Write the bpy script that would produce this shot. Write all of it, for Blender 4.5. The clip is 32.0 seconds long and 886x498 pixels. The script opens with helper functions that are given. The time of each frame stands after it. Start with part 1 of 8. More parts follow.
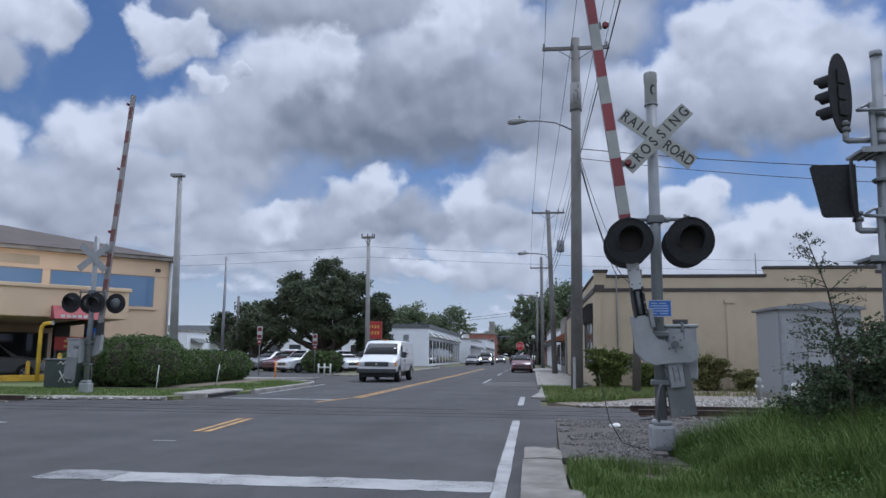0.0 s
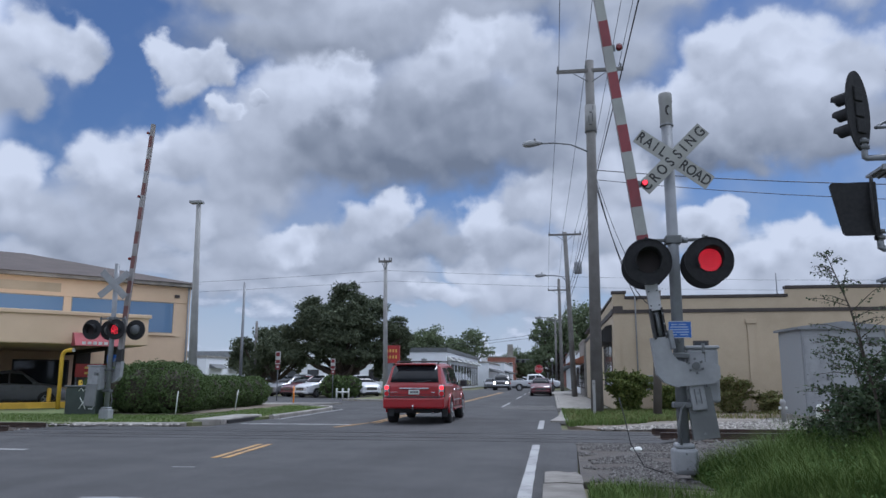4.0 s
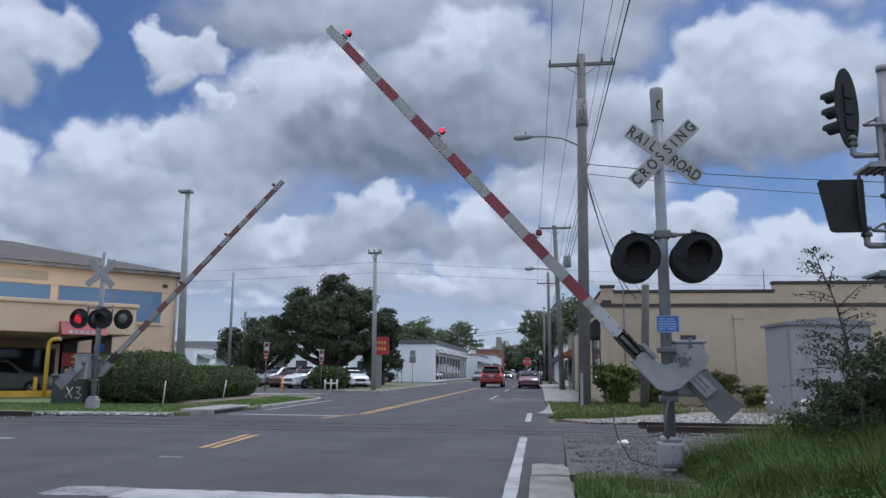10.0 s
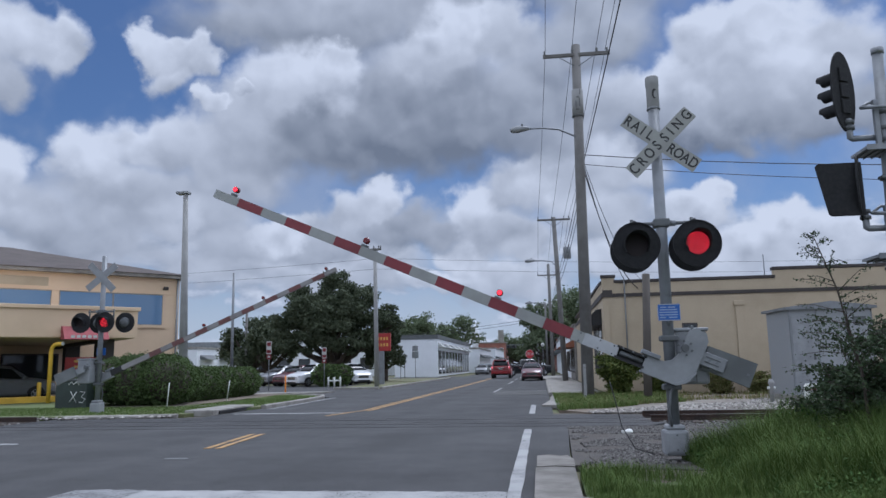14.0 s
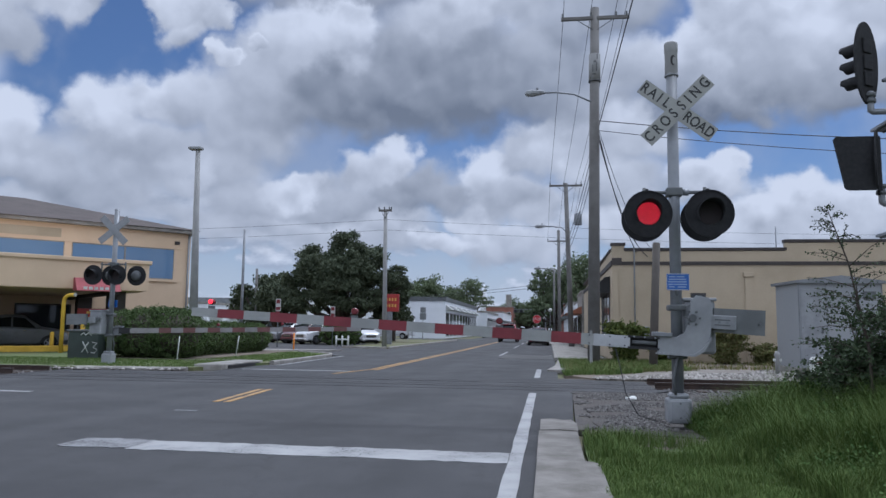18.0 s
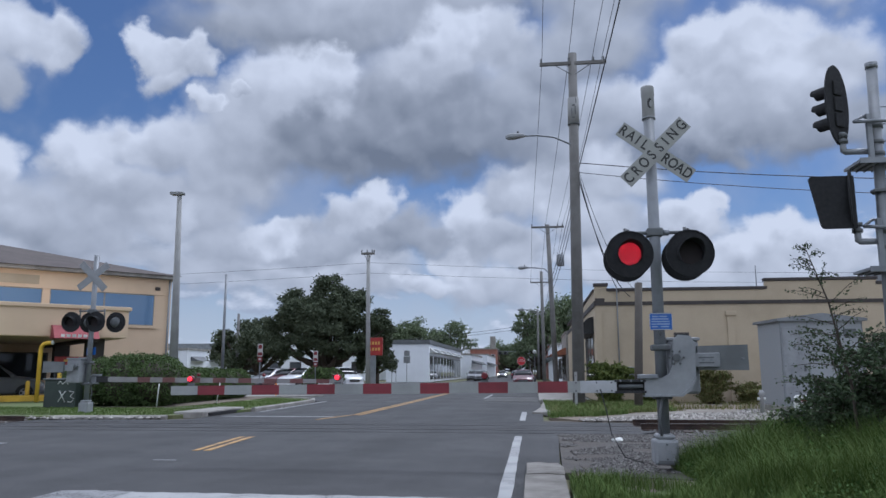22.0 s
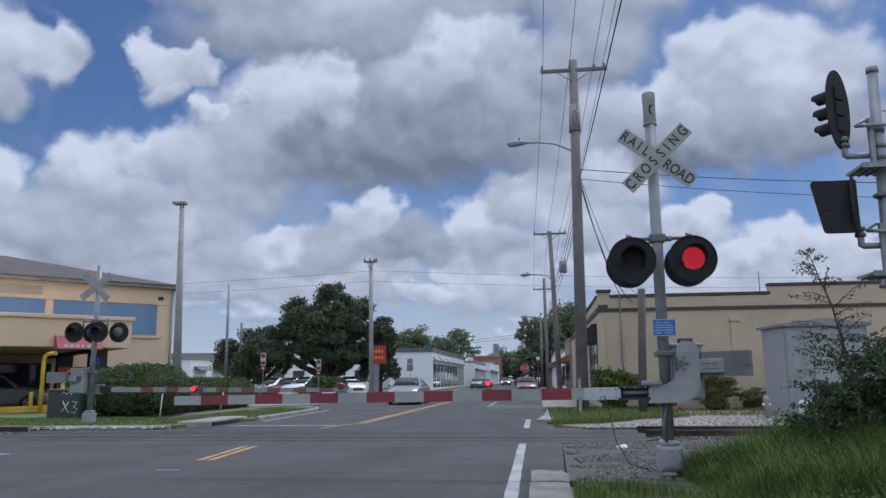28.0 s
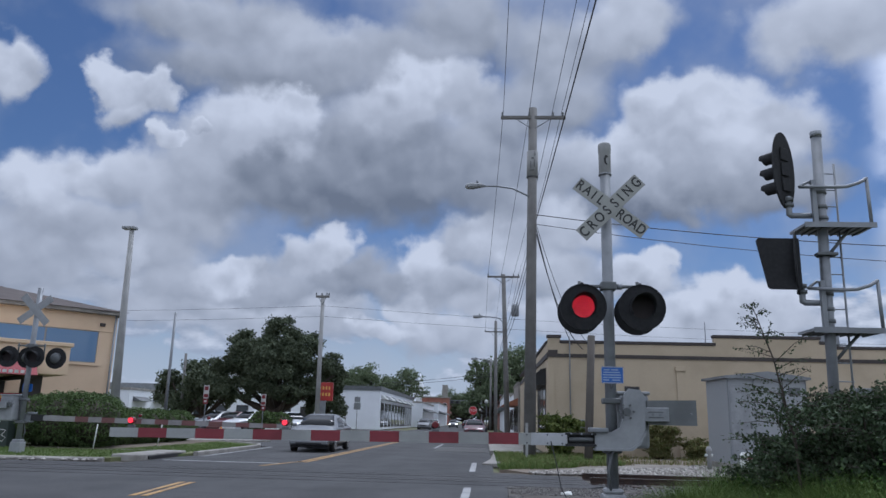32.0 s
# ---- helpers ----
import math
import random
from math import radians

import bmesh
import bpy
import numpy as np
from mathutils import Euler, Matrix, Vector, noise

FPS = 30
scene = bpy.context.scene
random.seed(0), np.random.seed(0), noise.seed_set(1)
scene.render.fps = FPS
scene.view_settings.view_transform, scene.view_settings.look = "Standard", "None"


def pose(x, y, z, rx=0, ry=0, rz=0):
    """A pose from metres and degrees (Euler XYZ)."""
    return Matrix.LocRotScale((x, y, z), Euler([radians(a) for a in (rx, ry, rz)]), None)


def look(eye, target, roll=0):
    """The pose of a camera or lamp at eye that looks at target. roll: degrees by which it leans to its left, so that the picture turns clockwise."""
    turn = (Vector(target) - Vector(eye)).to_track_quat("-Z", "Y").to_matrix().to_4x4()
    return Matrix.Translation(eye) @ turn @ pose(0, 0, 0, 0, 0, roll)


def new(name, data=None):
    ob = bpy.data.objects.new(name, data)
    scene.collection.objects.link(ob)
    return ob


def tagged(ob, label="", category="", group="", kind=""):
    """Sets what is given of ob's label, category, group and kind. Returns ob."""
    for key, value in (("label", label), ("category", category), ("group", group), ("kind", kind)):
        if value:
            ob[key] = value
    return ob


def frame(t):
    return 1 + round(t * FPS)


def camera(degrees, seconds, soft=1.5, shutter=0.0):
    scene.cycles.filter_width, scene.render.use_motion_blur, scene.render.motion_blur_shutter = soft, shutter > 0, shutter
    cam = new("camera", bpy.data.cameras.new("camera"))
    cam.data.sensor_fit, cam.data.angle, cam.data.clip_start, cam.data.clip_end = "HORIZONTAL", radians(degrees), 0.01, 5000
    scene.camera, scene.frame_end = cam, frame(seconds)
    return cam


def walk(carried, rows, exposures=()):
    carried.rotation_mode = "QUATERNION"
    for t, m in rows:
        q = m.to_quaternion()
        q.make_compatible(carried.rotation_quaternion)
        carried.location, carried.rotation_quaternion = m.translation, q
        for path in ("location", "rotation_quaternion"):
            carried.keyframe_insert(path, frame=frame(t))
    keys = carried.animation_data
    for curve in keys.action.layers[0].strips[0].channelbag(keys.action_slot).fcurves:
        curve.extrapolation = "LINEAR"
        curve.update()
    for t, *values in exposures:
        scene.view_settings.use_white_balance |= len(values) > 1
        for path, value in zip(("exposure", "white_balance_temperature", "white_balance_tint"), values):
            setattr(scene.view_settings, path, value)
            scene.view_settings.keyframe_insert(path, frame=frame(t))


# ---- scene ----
cam = camera(62.0, 32.0)
EYE = (0.0, 0.0, 1.32)
PATH = [
    (0, 98.24, -0.49, 6.82), (0.5, 97.94, -0.42, 6.84), (1, 97.51, -0.54, 7.12), (1.5, 97.48, -0.66, 7.68), (2, 97.98, -0.73, 8.20),
    (2.5, 98.92, -0.71, 8.44), (3, 99.71, -0.60, 8.38), (3.5, 100.09, -0.33, 8.26), (5.5, 99.66, 0.55, 8.39), (6, 99.71, 0.55, 8.48),
    (6.5, 99.83, 0.56, 8.52), (7, 99.93, 0.41, 8.57), (7.5, 99.96, 0.18, 8.48), (8, 99.93, -0.14, 8.15), (8.5, 99.89, -0.62, 7.67),
    (9, 99.81, -0.86, 7.26), (9.5, 99.69, -0.85, 7.12), (10, 99.44, -0.50, 7.34), (10.5, 99.05, 0.02, 7.79), (11, 98.71, 0.50, 8.30),
    (11.5, 98.54, 0.80, 8.64), (12, 98.51, 0.97, 8.85), (12.5, 98.62, 0.96, 8.72), (13, 98.72, 1.03, 8.45), (13.5, 98.84, 1.02, 8.05),
    (14, 99.02, 1.06, 7.56), (14.5, 99.30, 1.12, 7.20), (16.5, 98.75, -0.33, 6.89), (17, 97.47, -0.73, 7.21), (17.5, 96.50, -0.89, 7.61),
    (18, 96.13, -0.71, 8.12), (18.5, 96.32, -0.37, 8.55), (19, 96.84, -0.02, 8.81), (19.5, 97.50, 0.06, 8.77), (20, 98.10, -0.01, 8.43),
    (20.5, 98.62, -0.07, 7.95), (21, 98.97, -0.07, 7.46), (21.5, 99.20, 0.04, 7.13), (22, 99.43, 0.11, 6.90), (22.5, 99.66, 0.14, 6.65),
    (23, 99.84, 0.14, 6.45), (23.5, 99.98, 0.18, 6.29), (24, 100.09, 0.13, 6.25), (24.5, 100.19, 0.01, 6.28), (25, 100.21, 0.13, 6.56),
    (25.5, 100.21, 0.69, 7.10), (27.5, 99.50, 1.37, 7.76), (28, 100.02, 0.51, 7.16), (28.5, 100.65, -0.17, 6.54), (29, 101.22, -0.59, 6.04),
    (29.5, 101.62, -0.89, 5.45), (30, 101.96, -1.02, 4.87), (30.5, 102.30, -1.16, 4.32), (31, 102.61, -1.27, 3.85), (31.5, 102.86, -1.38, 3.44),
    (32, 103.09, -1.43, 3.16),
]
walk(cam, [(t, pose(*EYE, rx, ry, rz)) for t, rx, ry, rz in PATH], [(0, -0.05, 5450, 13), (8, -0.06, 5450, 13), (14, -0.08, 5450, 13), (20, -0.06, 5450, 13), (27, -0.08, 5450, 13), (29, -0.12, 5450, 13), (32, -0.2, 5450, 13)])

# ---- world and light ----
SUN_EL, SUN_AZ = 62.0, 28.0      # degrees above the horizon, and to the right of straight ahead


class Nodes:
    """A short hand for node trees."""

    def __init__(self, tree):
        self.tree = tree
        tree.nodes.clear()

    def add(self, kind, ins=None, **settings):
        n = self.tree.nodes.new(kind)
        if "interpolation_type" in settings:
            n.interpolation_type = settings["interpolation_type"]
        if "data_type" in settings:
            n.data_type, n.blend_type = settings["data_type"], settings["blend_type"]
        if "operation" in settings:
            n.operation = settings["operation"]
        if "use_clamp" in settings:
            n.use_clamp = settings["use_clamp"]
        for k, v in (ins or {}).items():
            s = n.inputs[k]
            if isinstance(v, bpy.types.NodeSocket):
                self.tree.links.new(v, s)
            else:
                s.default_value = v
        return n

    def math(self, op, a, b=0.0, c=0.0, clamp=False):
        return self.add("ShaderNodeMath", {0: a, 1: b, 2: c}, operation=op, use_clamp=clamp).outputs[0]

    def vec(self, op, a, b=(0, 0, 0)):
        n = self.add("ShaderNodeVectorMath", {0: a, 1: b}, operation=op)
        return n.outputs["Value"] if op in ("LENGTH", "DISTANCE", "DOT_PRODUCT") else n.outputs[0]

    def noise(self, vector, scale, detail=4.0, rough=0.55, dist=0.0):
        return self.add("ShaderNodeTexNoise", {"Vector": vector, "Scale": scale, "Detail": detail, "Roughness": rough, "Distortion": dist})

    def ramp(self, v, lo, hi, a=0.0, b=1.0, smooth=True):
        n = self.add("ShaderNodeMapRange", {"Value": v, "From Min": lo, "From Max": hi, "To Min": a, "To Max": b},
                     interpolation_type="SMOOTHSTEP" if smooth else "LINEAR")
        return n.outputs[0]

    def mix(self, f, a, b, blend="MIX"):
        n = self.add("ShaderNodeMix", data_type="RGBA", blend_type=blend)
        for k, v in ((0, f), (6, a), (7, b)):
            if isinstance(v, bpy.types.NodeSocket):
                self.tree.links.new(v, n.inputs[k])
            elif k:
                n.inputs[k].default_value = (*v[:3], 1.0)
            else:
                n.inputs[k].default_value = v
        return n.outputs[2]


def build_sky():
    world = bpy.data.worlds.new("sky")
    scene.world = world
    world.use_nodes = True
    n = Nodes(world.node_tree)
    way = n.add("ShaderNodeTexCoord").outputs["Generated"]
    xyz = n.add("ShaderNodeSeparateXYZ", {0: way})
    az = n.math("MULTIPLY", n.math("ARCTAN2", xyz.outputs[0], xyz.outputs[1]), 57.2958)
    el = n.math("MULTIPLY", n.math("ARCSINE", xyz.outputs[2]), 57.2958)
    flat = n.add("ShaderNodeCombineXYZ", {0: az, 1: el}).outputs[0]
    # torn, heaped edges at two scales
    broad = n.vec("MULTIPLY", n.vec("SUBTRACT", n.noise(way, 11.0, 2.0, 0.5).outputs["Color"], (0.5, 0.5, 0.5)), (4.5, 3.5, 0.0))
    crisp_noise = n.noise(way, 23.0, 7.0, 0.5)
    crisp = n.vec("MULTIPLY", n.vec("SUBTRACT", crisp_noise.outputs["Color"], (0.5, 0.5, 0.5)), (4.0, 3.6, 0.0))
    place = n.vec("ADD", n.vec("ADD", flat, broad), crisp)
    high = n.add("ShaderNodeSeparateXYZ", {0: place}).outputs[1]
    # relief: the heaps compared with those a little higher towards the sun
    def heaps(vector):
        v = n.add("ShaderNodeTexVoronoi", {"Vector": vector, "Scale": 15.0, "Detail": 1.0, "Roughness": 0.4, "Lacunarity": 2.3})
        v.feature = "SMOOTH_F1"
        v.inputs["Smoothness"].default_value = 0.6
        return n.math("ADD", n.math("MULTIPLY", v.outputs["Distance"], -0.7), n.math("MULTIPLY", n.noise(vector, 16.0, 3.0, 0.45).outputs["Fac"], 0.7))
    bent = n.vec("ADD", way, n.vec("MULTIPLY", n.vec("SUBTRACT", crisp_noise.outputs["Color"], (0.5, 0.5, 0.5)), (0.03, 0.03, 0.03)))
    side = n.math("MULTIPLY", n.math("SUBTRACT", heaps(bent), heaps(n.vec("ADD", bent, (0.006, 0.0, 0.016)))), RELIEF)
    crag = n.math("MULTIPLY", side, 1.9)
    wide = n.noise(way, 6.0, 4.0, 0.5).outputs["Fac"]
    sky = n.add("ShaderNodeTexSky")
    sky.sky_type, sky.sun_disc, sky.sun_elevation, sky.sun_rotation = "NISHITA", False, radians(SUN_EL), radians(SUN_AZ)
    sky.air_density, sky.dust_density, sky.ozone_density = 1.0, 0.6, 2.0
    clear = n.mix(1.0, sky.outputs[0], CLEAR_GAIN, "MULTIPLY")
    both = n.mix(n.ramp(el, 14.0, 0.0, 0.0, 0.62), clear, HAZE)
    # thin veils, and broken cloud over the rest of the sky
    thin = n.ramp(n.math("ADD", wide, n.math("MULTIPLY", crisp_noise.outputs["Fac"], 0.25)), 0.5, 0.8, 0.0, 0.42)
    both = n.mix(thin, both, n.mix(0.55, CLOUD_DARK, CLOUD_LIGHT))
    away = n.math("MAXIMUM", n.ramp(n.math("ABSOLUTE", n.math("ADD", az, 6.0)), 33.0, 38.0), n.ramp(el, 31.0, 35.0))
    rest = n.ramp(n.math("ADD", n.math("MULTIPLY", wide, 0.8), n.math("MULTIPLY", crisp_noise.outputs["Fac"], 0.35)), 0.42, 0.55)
    # unseen part of the sky takes the brighter fill cloud
    both = n.mix(n.math("MULTIPLY", rest, away), both, n.mix(n.math("ADD", n.ramp(wide, 0.42, 0.62, 1.0, 0.6), side, clamp=True), CLOUD_DARK, CLOUD_FILL))
    # rows of small far heaps low over the horizon, seen flatter the lower they stand
    def low(up):
        where = n.add("ShaderNodeCombineXYZ", {0: n.math("MULTIPLY", az, 0.16), 1: n.math("MULTIPLY", n.math("ADD", el, up), 0.34), 2: 7.3}).outputs[0]
        return n.noise(where, 1.0, 6.0, 0.52).outputs["Fac"]
    here = low(0.0)
    lit = n.ramp(n.math("SUBTRACT", here, low(0.55)), -0.06, 0.09, 0.10, 1.0, smooth=False)
    banks = n.math("MULTIPLY", n.ramp(here, 0.44, 0.52), n.ramp(el, 12.0, 9.0))
    both = n.mix(banks, both, n.mix(lit, CLOUD_FAR, CLOUD_LIGHT))
    # heaps from far to near: bright shoulders, grey undersides
    for a, e, w, h, light, edge in PUFFS_TOP + PUFFS_A + PUFFS_B + PUFFS_C + PUFFS_D + PUFFS_E:
        light += max(0.012 * (19.0 - e), -0.07)       # the undersides overhead are the darkest
        d = n.vec("LENGTH", n.vec("MULTIPLY", n.vec("SUBTRACT", place, (a, e, 0)), (1 / w, 1 / h, 0)))
        mask = n.ramp(d, 1.08 + 0.28 * edge, 0.84 - 0.42 * edge)
        top = n.ramp(high, e - 1.1 * h, e + 0.9 * h, light - 0.44 + 0.12 * edge, light + 0.22 - 0.16 * edge, smooth=False)
        if edge < 0.5:       # thin sunlit rim on the shoulders
            top = n.math("ADD", top, n.math("MULTIPLY", n.ramp(d, 0.55, 1.0, 0.0, 0.16), n.ramp(high, e - 0.3 * h, e + 0.6 * h)))
        both = n.mix(mask, both, n.mix(n.math("ADD", top, crag if edge < 0.5 else side, clamp=True), CLOUD_DARK, CLOUD_LIGHT))
    both = n.mix(n.ramp(el, 8.0, 0.0, 0.0, 0.45), both, HAZE)
    back = n.add("ShaderNodeBackground", {"Color": both, "Strength": SKY_STRENGTH})
    n.tree.links.new(back.outputs[0], n.add("ShaderNodeOutputWorld").inputs[0])


CLOUD_FAR = (0.33, 0.37, 0.43)
CLOUD_FILL = (1.45, 1.43, 1.40)      # cloud outside the view, set brighter to fill the shaded walls with light
SKY_STRENGTH, RELIEF = 1.0, 0.50
CLOUD_DARK, CLOUD_LIGHT, HAZE, CLEAR_GAIN = (0.185, 0.205, 0.24), (0.70, 0.705, 0.72), (0.53, 0.57, 0.615), (0.055, 0.060, 0.068)
# clouds: degrees to the right, degrees up, half width, half height, lightness, softness of the edge
PUFFS_TOP = [(-22.0, 28.6, 9.5, 2.2, 0.62, 0.70), (-14.1, 27.3, 5.4, 2.4, 0.72, 0.50), (-2.2, 29.8, 6.1, 3.1, 0.55, 0.80), (-6.9, 26.8, 5.4, 2.6, 0.62, 0.70), (6.4, 28.0, 5.5, 3.5, 0.62, 0.80), (11.5, 29.4, 4.5, 2.4, 0.85, 0.50), (26.0, 27.1, 5.9, 3.1, 0.85, 0.50), (-36.2, 22.8, 1.6, 2.6, 0.80, 0.40)]
PUFFS_A = [(-35.7, 8.0, 6.2, 1.5, 0.62, 0.80), (-24.2, 7.8, 6.7, 1.5, 0.55, 0.80), (-14.8, 6.8, 6.2, 1.8, 0.55, 0.80), (-3.3, 6.4, 5.8, 1.5, 0.60, 0.80),
           (6.5, 7.5, 4.9, 2.0, 0.70, 0.60), (14.5, 7.3, 5.8, 1.5, 0.66, 0.70), (19.9, 7.0, 5.3, 1.5, 0.62, 0.70), (-8.2, 6.6, 2.4, 1.0, 0.85, 0.40),
           (-5.4, 8.6, 2.7, 1.4, 0.85, 0.40), (-12.2, 8.1, 4.0, 1.3, 0.60, 0.60), (-0.7, 8.9, 2.7, 1.5, 0.70, 0.50), (-17.4, 9.6, 4.2, 1.8, 0.45, 0.60),
           (-22.6, 9.4, 3.6, 1.5, 0.60, 0.60), (-20.3, 10.3, 2.7, 1.4, 0.88, 0.40), (-25.2, 11.8, 4.0, 2.4, 0.62, 0.80)]
PUFFS_B = [(-28.0, 11.6, 3.1, 1.7, 0.82, 0.50), (-10.4, 10.6, 5.8, 2.0, 0.36, 0.70), (-14.9, 11.9, 2.5, 1.4, 0.72, 0.50), (-12.2, 13.0, 2.0, 1.6, 0.95, 0.30),
           (-3.3, 10.1, 3.6, 2.0, 0.55, 0.60), (-4.9, 12.0, 2.3, 2.0, 0.92, 0.35), (-1.9, 13.3, 2.7, 2.0, 0.60, 0.60), (-33.3, 9.4, 5.8, 2.0, 0.45, 0.80),
           (-31.5, 12.4, 5.0, 2.6, 0.58, 0.70), (-33.6, 14.9, 2.6, 2.3, 0.93, 0.35), (-29.8, 16.4, 3.0, 2.1, 0.88, 0.40), (-38.0, 10.7, 3.8, 2.0, 0.55, 0.70),
           (-39.2, 13.3, 2.7, 2.4, 0.88, 0.40), (-24.5, 15.0, 5.0, 3.1, 0.60, 0.80), (-26.6, 16.3, 3.7, 2.2, 0.72, 0.60)]
PUFFS_C = [(-22.0, 18.5, 4.2, 3.5, 0.70, 0.70), (2.1, 13.6, 4.1, 3.1, 0.70, 0.70), (0.6, 14.5, 1.7, 1.8, 0.92, 0.40), (5.0, 10.9, 4.5, 2.2, 0.60, 0.70),
           (3.0, 17.6, 3.7, 3.3, 0.62, 0.70), (6.8, 14.6, 4.1, 2.4, 0.74, 0.60), (11.2, 11.2, 2.7, 1.4, 0.82, 0.40), (13.6, 11.7, 1.9, 1.6, 0.93, 0.30),
           (15.3, 8.7, 2.4, 1.7, 0.85, 0.40), (18.1, 9.5, 2.1, 1.8, 0.92, 0.30), (20.7, 8.5, 2.7, 1.8, 0.80, 0.40), (-0.4, 20.1, 5.2, 4.8, 0.50, 0.80),
           (-16.7, 16.9, 6.9, 2.6, 0.42, 0.80), (-6.3, 18.6, 8.8, 3.7, 0.30, 0.80), (-12.7, 18.3, 8.8, 3.7, 0.26, 0.80)]
PUFFS_D = [(-18.7, 25.2, 10.2, 2.6, 0.52, 0.80), (4.1, 23.9, 5.3, 3.1, 0.58, 0.80), (-9.5, 21.1, 6.1, 3.1, 0.45, 0.70), (-18.6, 21.6, 4.5, 2.6, 0.90, 0.40),
           (-15.7, 22.6, 2.4, 1.8, 0.95, 0.35), (-22.1, 20.5, 3.3, 2.6, 0.80, 0.50), (-7.7, 23.4, 4.6, 2.1, 0.86, 0.50), (-4.7, 24.9, 4.4, 2.3, 0.95, 0.35),
           (-1.7, 25.0, 2.4, 2.2, 0.80, 0.50), (-28.1, 21.3, 2.1, 1.8, 0.80, 0.35), (-29.8, 23.0, 1.5, 1.5, 0.94, 0.25), (-28.0, 22.9, 2.3, 1.5, 0.92, 0.25),
           (-26.3, 22.9, 1.4, 1.6, 0.88, 0.30), (-25.0, 19.9, 0.9, 0.9, 0.95, 0.30), (-23.3, 21.2, 0.9, 0.6, 0.97, 0.30)]
PUFFS_E = [(-39.4, 22.2, 3.3, 2.4, 0.84, 0.45), (-40.4, 19.3, 2.3, 2.4, 0.66, 0.55), (8.3, 19.5, 5.6, 2.4, 0.66, 0.60), (15.0, 17.1, 9.7, 1.7, 0.30, 0.70),
           (21.6, 16.2, 6.0, 2.0, 0.32, 0.70), (17.8, 19.3, 7.9, 3.1, 0.62, 0.60), (11.6, 20.5, 4.7, 2.0, 0.86, 0.40), (13.8, 23.0, 3.8, 2.4, 0.95, 0.30),
           (17.7, 22.5, 4.8, 2.6, 0.93, 0.35), (21.2, 21.0, 5.2, 2.9, 0.90, 0.40)]
build_sky()

sun = new("sun", bpy.data.lights.new("sun", "SUN"))
sun.data.energy, sun.data.angle, sun.data.color = 2.0, radians(22.0), (1.0, 0.96, 0.9)
sun.matrix_world = look((math.sin(radians(SUN_AZ)) * math.cos(radians(SUN_EL)), math.cos(radians(SUN_AZ)) * math.cos(radians(SUN_EL)), math.sin(radians(SUN_EL))), (0, 0, 0))


# ---- materials ----
def material(name, color, rough=0.6, metal=0.0, vary=0.25, grain=30.0, coarse=1.5, bump=0.15, second=None, spots=0.5, emit=0.0, coat=0.0, by_object=0.0):
    """A surface with two scales of variation. second: a second colour that stains the first."""
    m = bpy.data.materials.new(name)
    m.use_nodes = True
    n = Nodes(m.node_tree)
    where = n.add("ShaderNodeTexCoord").outputs["Object"]
    fine = n.noise(where, grain, 5.0, 0.65).outputs["Fac"]
    big = n.noise(where, coarse, 5.0, 0.6).outputs["Fac"]
    c = n.mix(n.ramp(big, 0.35, 0.7), color, second or [v * 0.72 for v in color])
    if spots < 0.5:
        c = n.mix(n.ramp(big, 0.5 + spots, 0.62 + spots), color, second or [v * 0.72 for v in color])
    shade = n.math("ADD", 1.0 - vary / 2, n.math("MULTIPLY", fine, vary))
    if by_object:
        shade = n.math("MULTIPLY", shade, n.math("ADD", 1 - by_object / 2, n.math("MULTIPLY", n.add("ShaderNodeObjectInfo").outputs["Random"], by_object)))
    grey = n.add("ShaderNodeCombineColor", {0: shade, 1: shade, 2: shade}).outputs[0]
    c = n.mix(1.0, c, grey, "MULTIPLY")
    b = n.add("ShaderNodeBsdfPrincipled", {"Base Color": c, "Metallic": metal, "Coat Weight": coat,
                                           "Roughness": n.ramp(fine, 0.3, 0.7, max(rough - 0.08, 0.03), min(rough + 0.08, 1.0)) if bump else rough})
    if bump:
        relief = n.add("ShaderNodeBump", {"Height": fine, "Strength": bump, "Distance": 0.02})
        n.tree.links.new(relief.outputs[0], b.inputs["Normal"])
    if emit:
        b.inputs["Emission Color"].default_value = (*color, 1)
        b.inputs["Emission Strength"].default_value = emit
    n.tree.links.new(b.outputs[0], n.add("ShaderNodeOutputMaterial").inputs[0])
    return m


def glass_material(name, tint=(0.02, 0.025, 0.03), rough=0.04, gloss=0.7, coat=0.3):
    m = bpy.data.materials.new(name)
    m.use_nodes = True
    n = Nodes(m.node_tree)
    b = n.add("ShaderNodeBsdfPrincipled", {"Base Color": (*tint, 1), "Roughness": rough, "Specular IOR Level": gloss, "Coat Weight": coat})
    n.tree.links.new(b.outputs[0], n.add("ShaderNodeOutputMaterial").inputs[0])
    return m


def island_material(name, color, second, rough=0.9):
    """Pieces of one joined mesh, each with a tone of its own."""
    m = bpy.data.materials.new(name)
    m.use_nodes = True
    n = Nodes(m.node_tree)
    r = n.add("ShaderNodeNewGeometry").outputs["Random Per Island"]
    fine = n.noise(n.add("ShaderNodeTexCoord").outputs["Object"], 40.0, 4.0).outputs["Fac"]
    c = n.mix(r, color, second)
    c = n.mix(n.ramp(fine, 0.3, 0.7, 0.0, 0.35), c, [v * 0.55 for v in color])
    b = n.add("ShaderNodeBsdfPrincipled", {"Base Color": c, "Roughness": rough, "Specular IOR Level": 0.15})
    n.tree.links.new(b.outputs[0], n.add("ShaderNodeOutputMaterial").inputs[0])
    return m


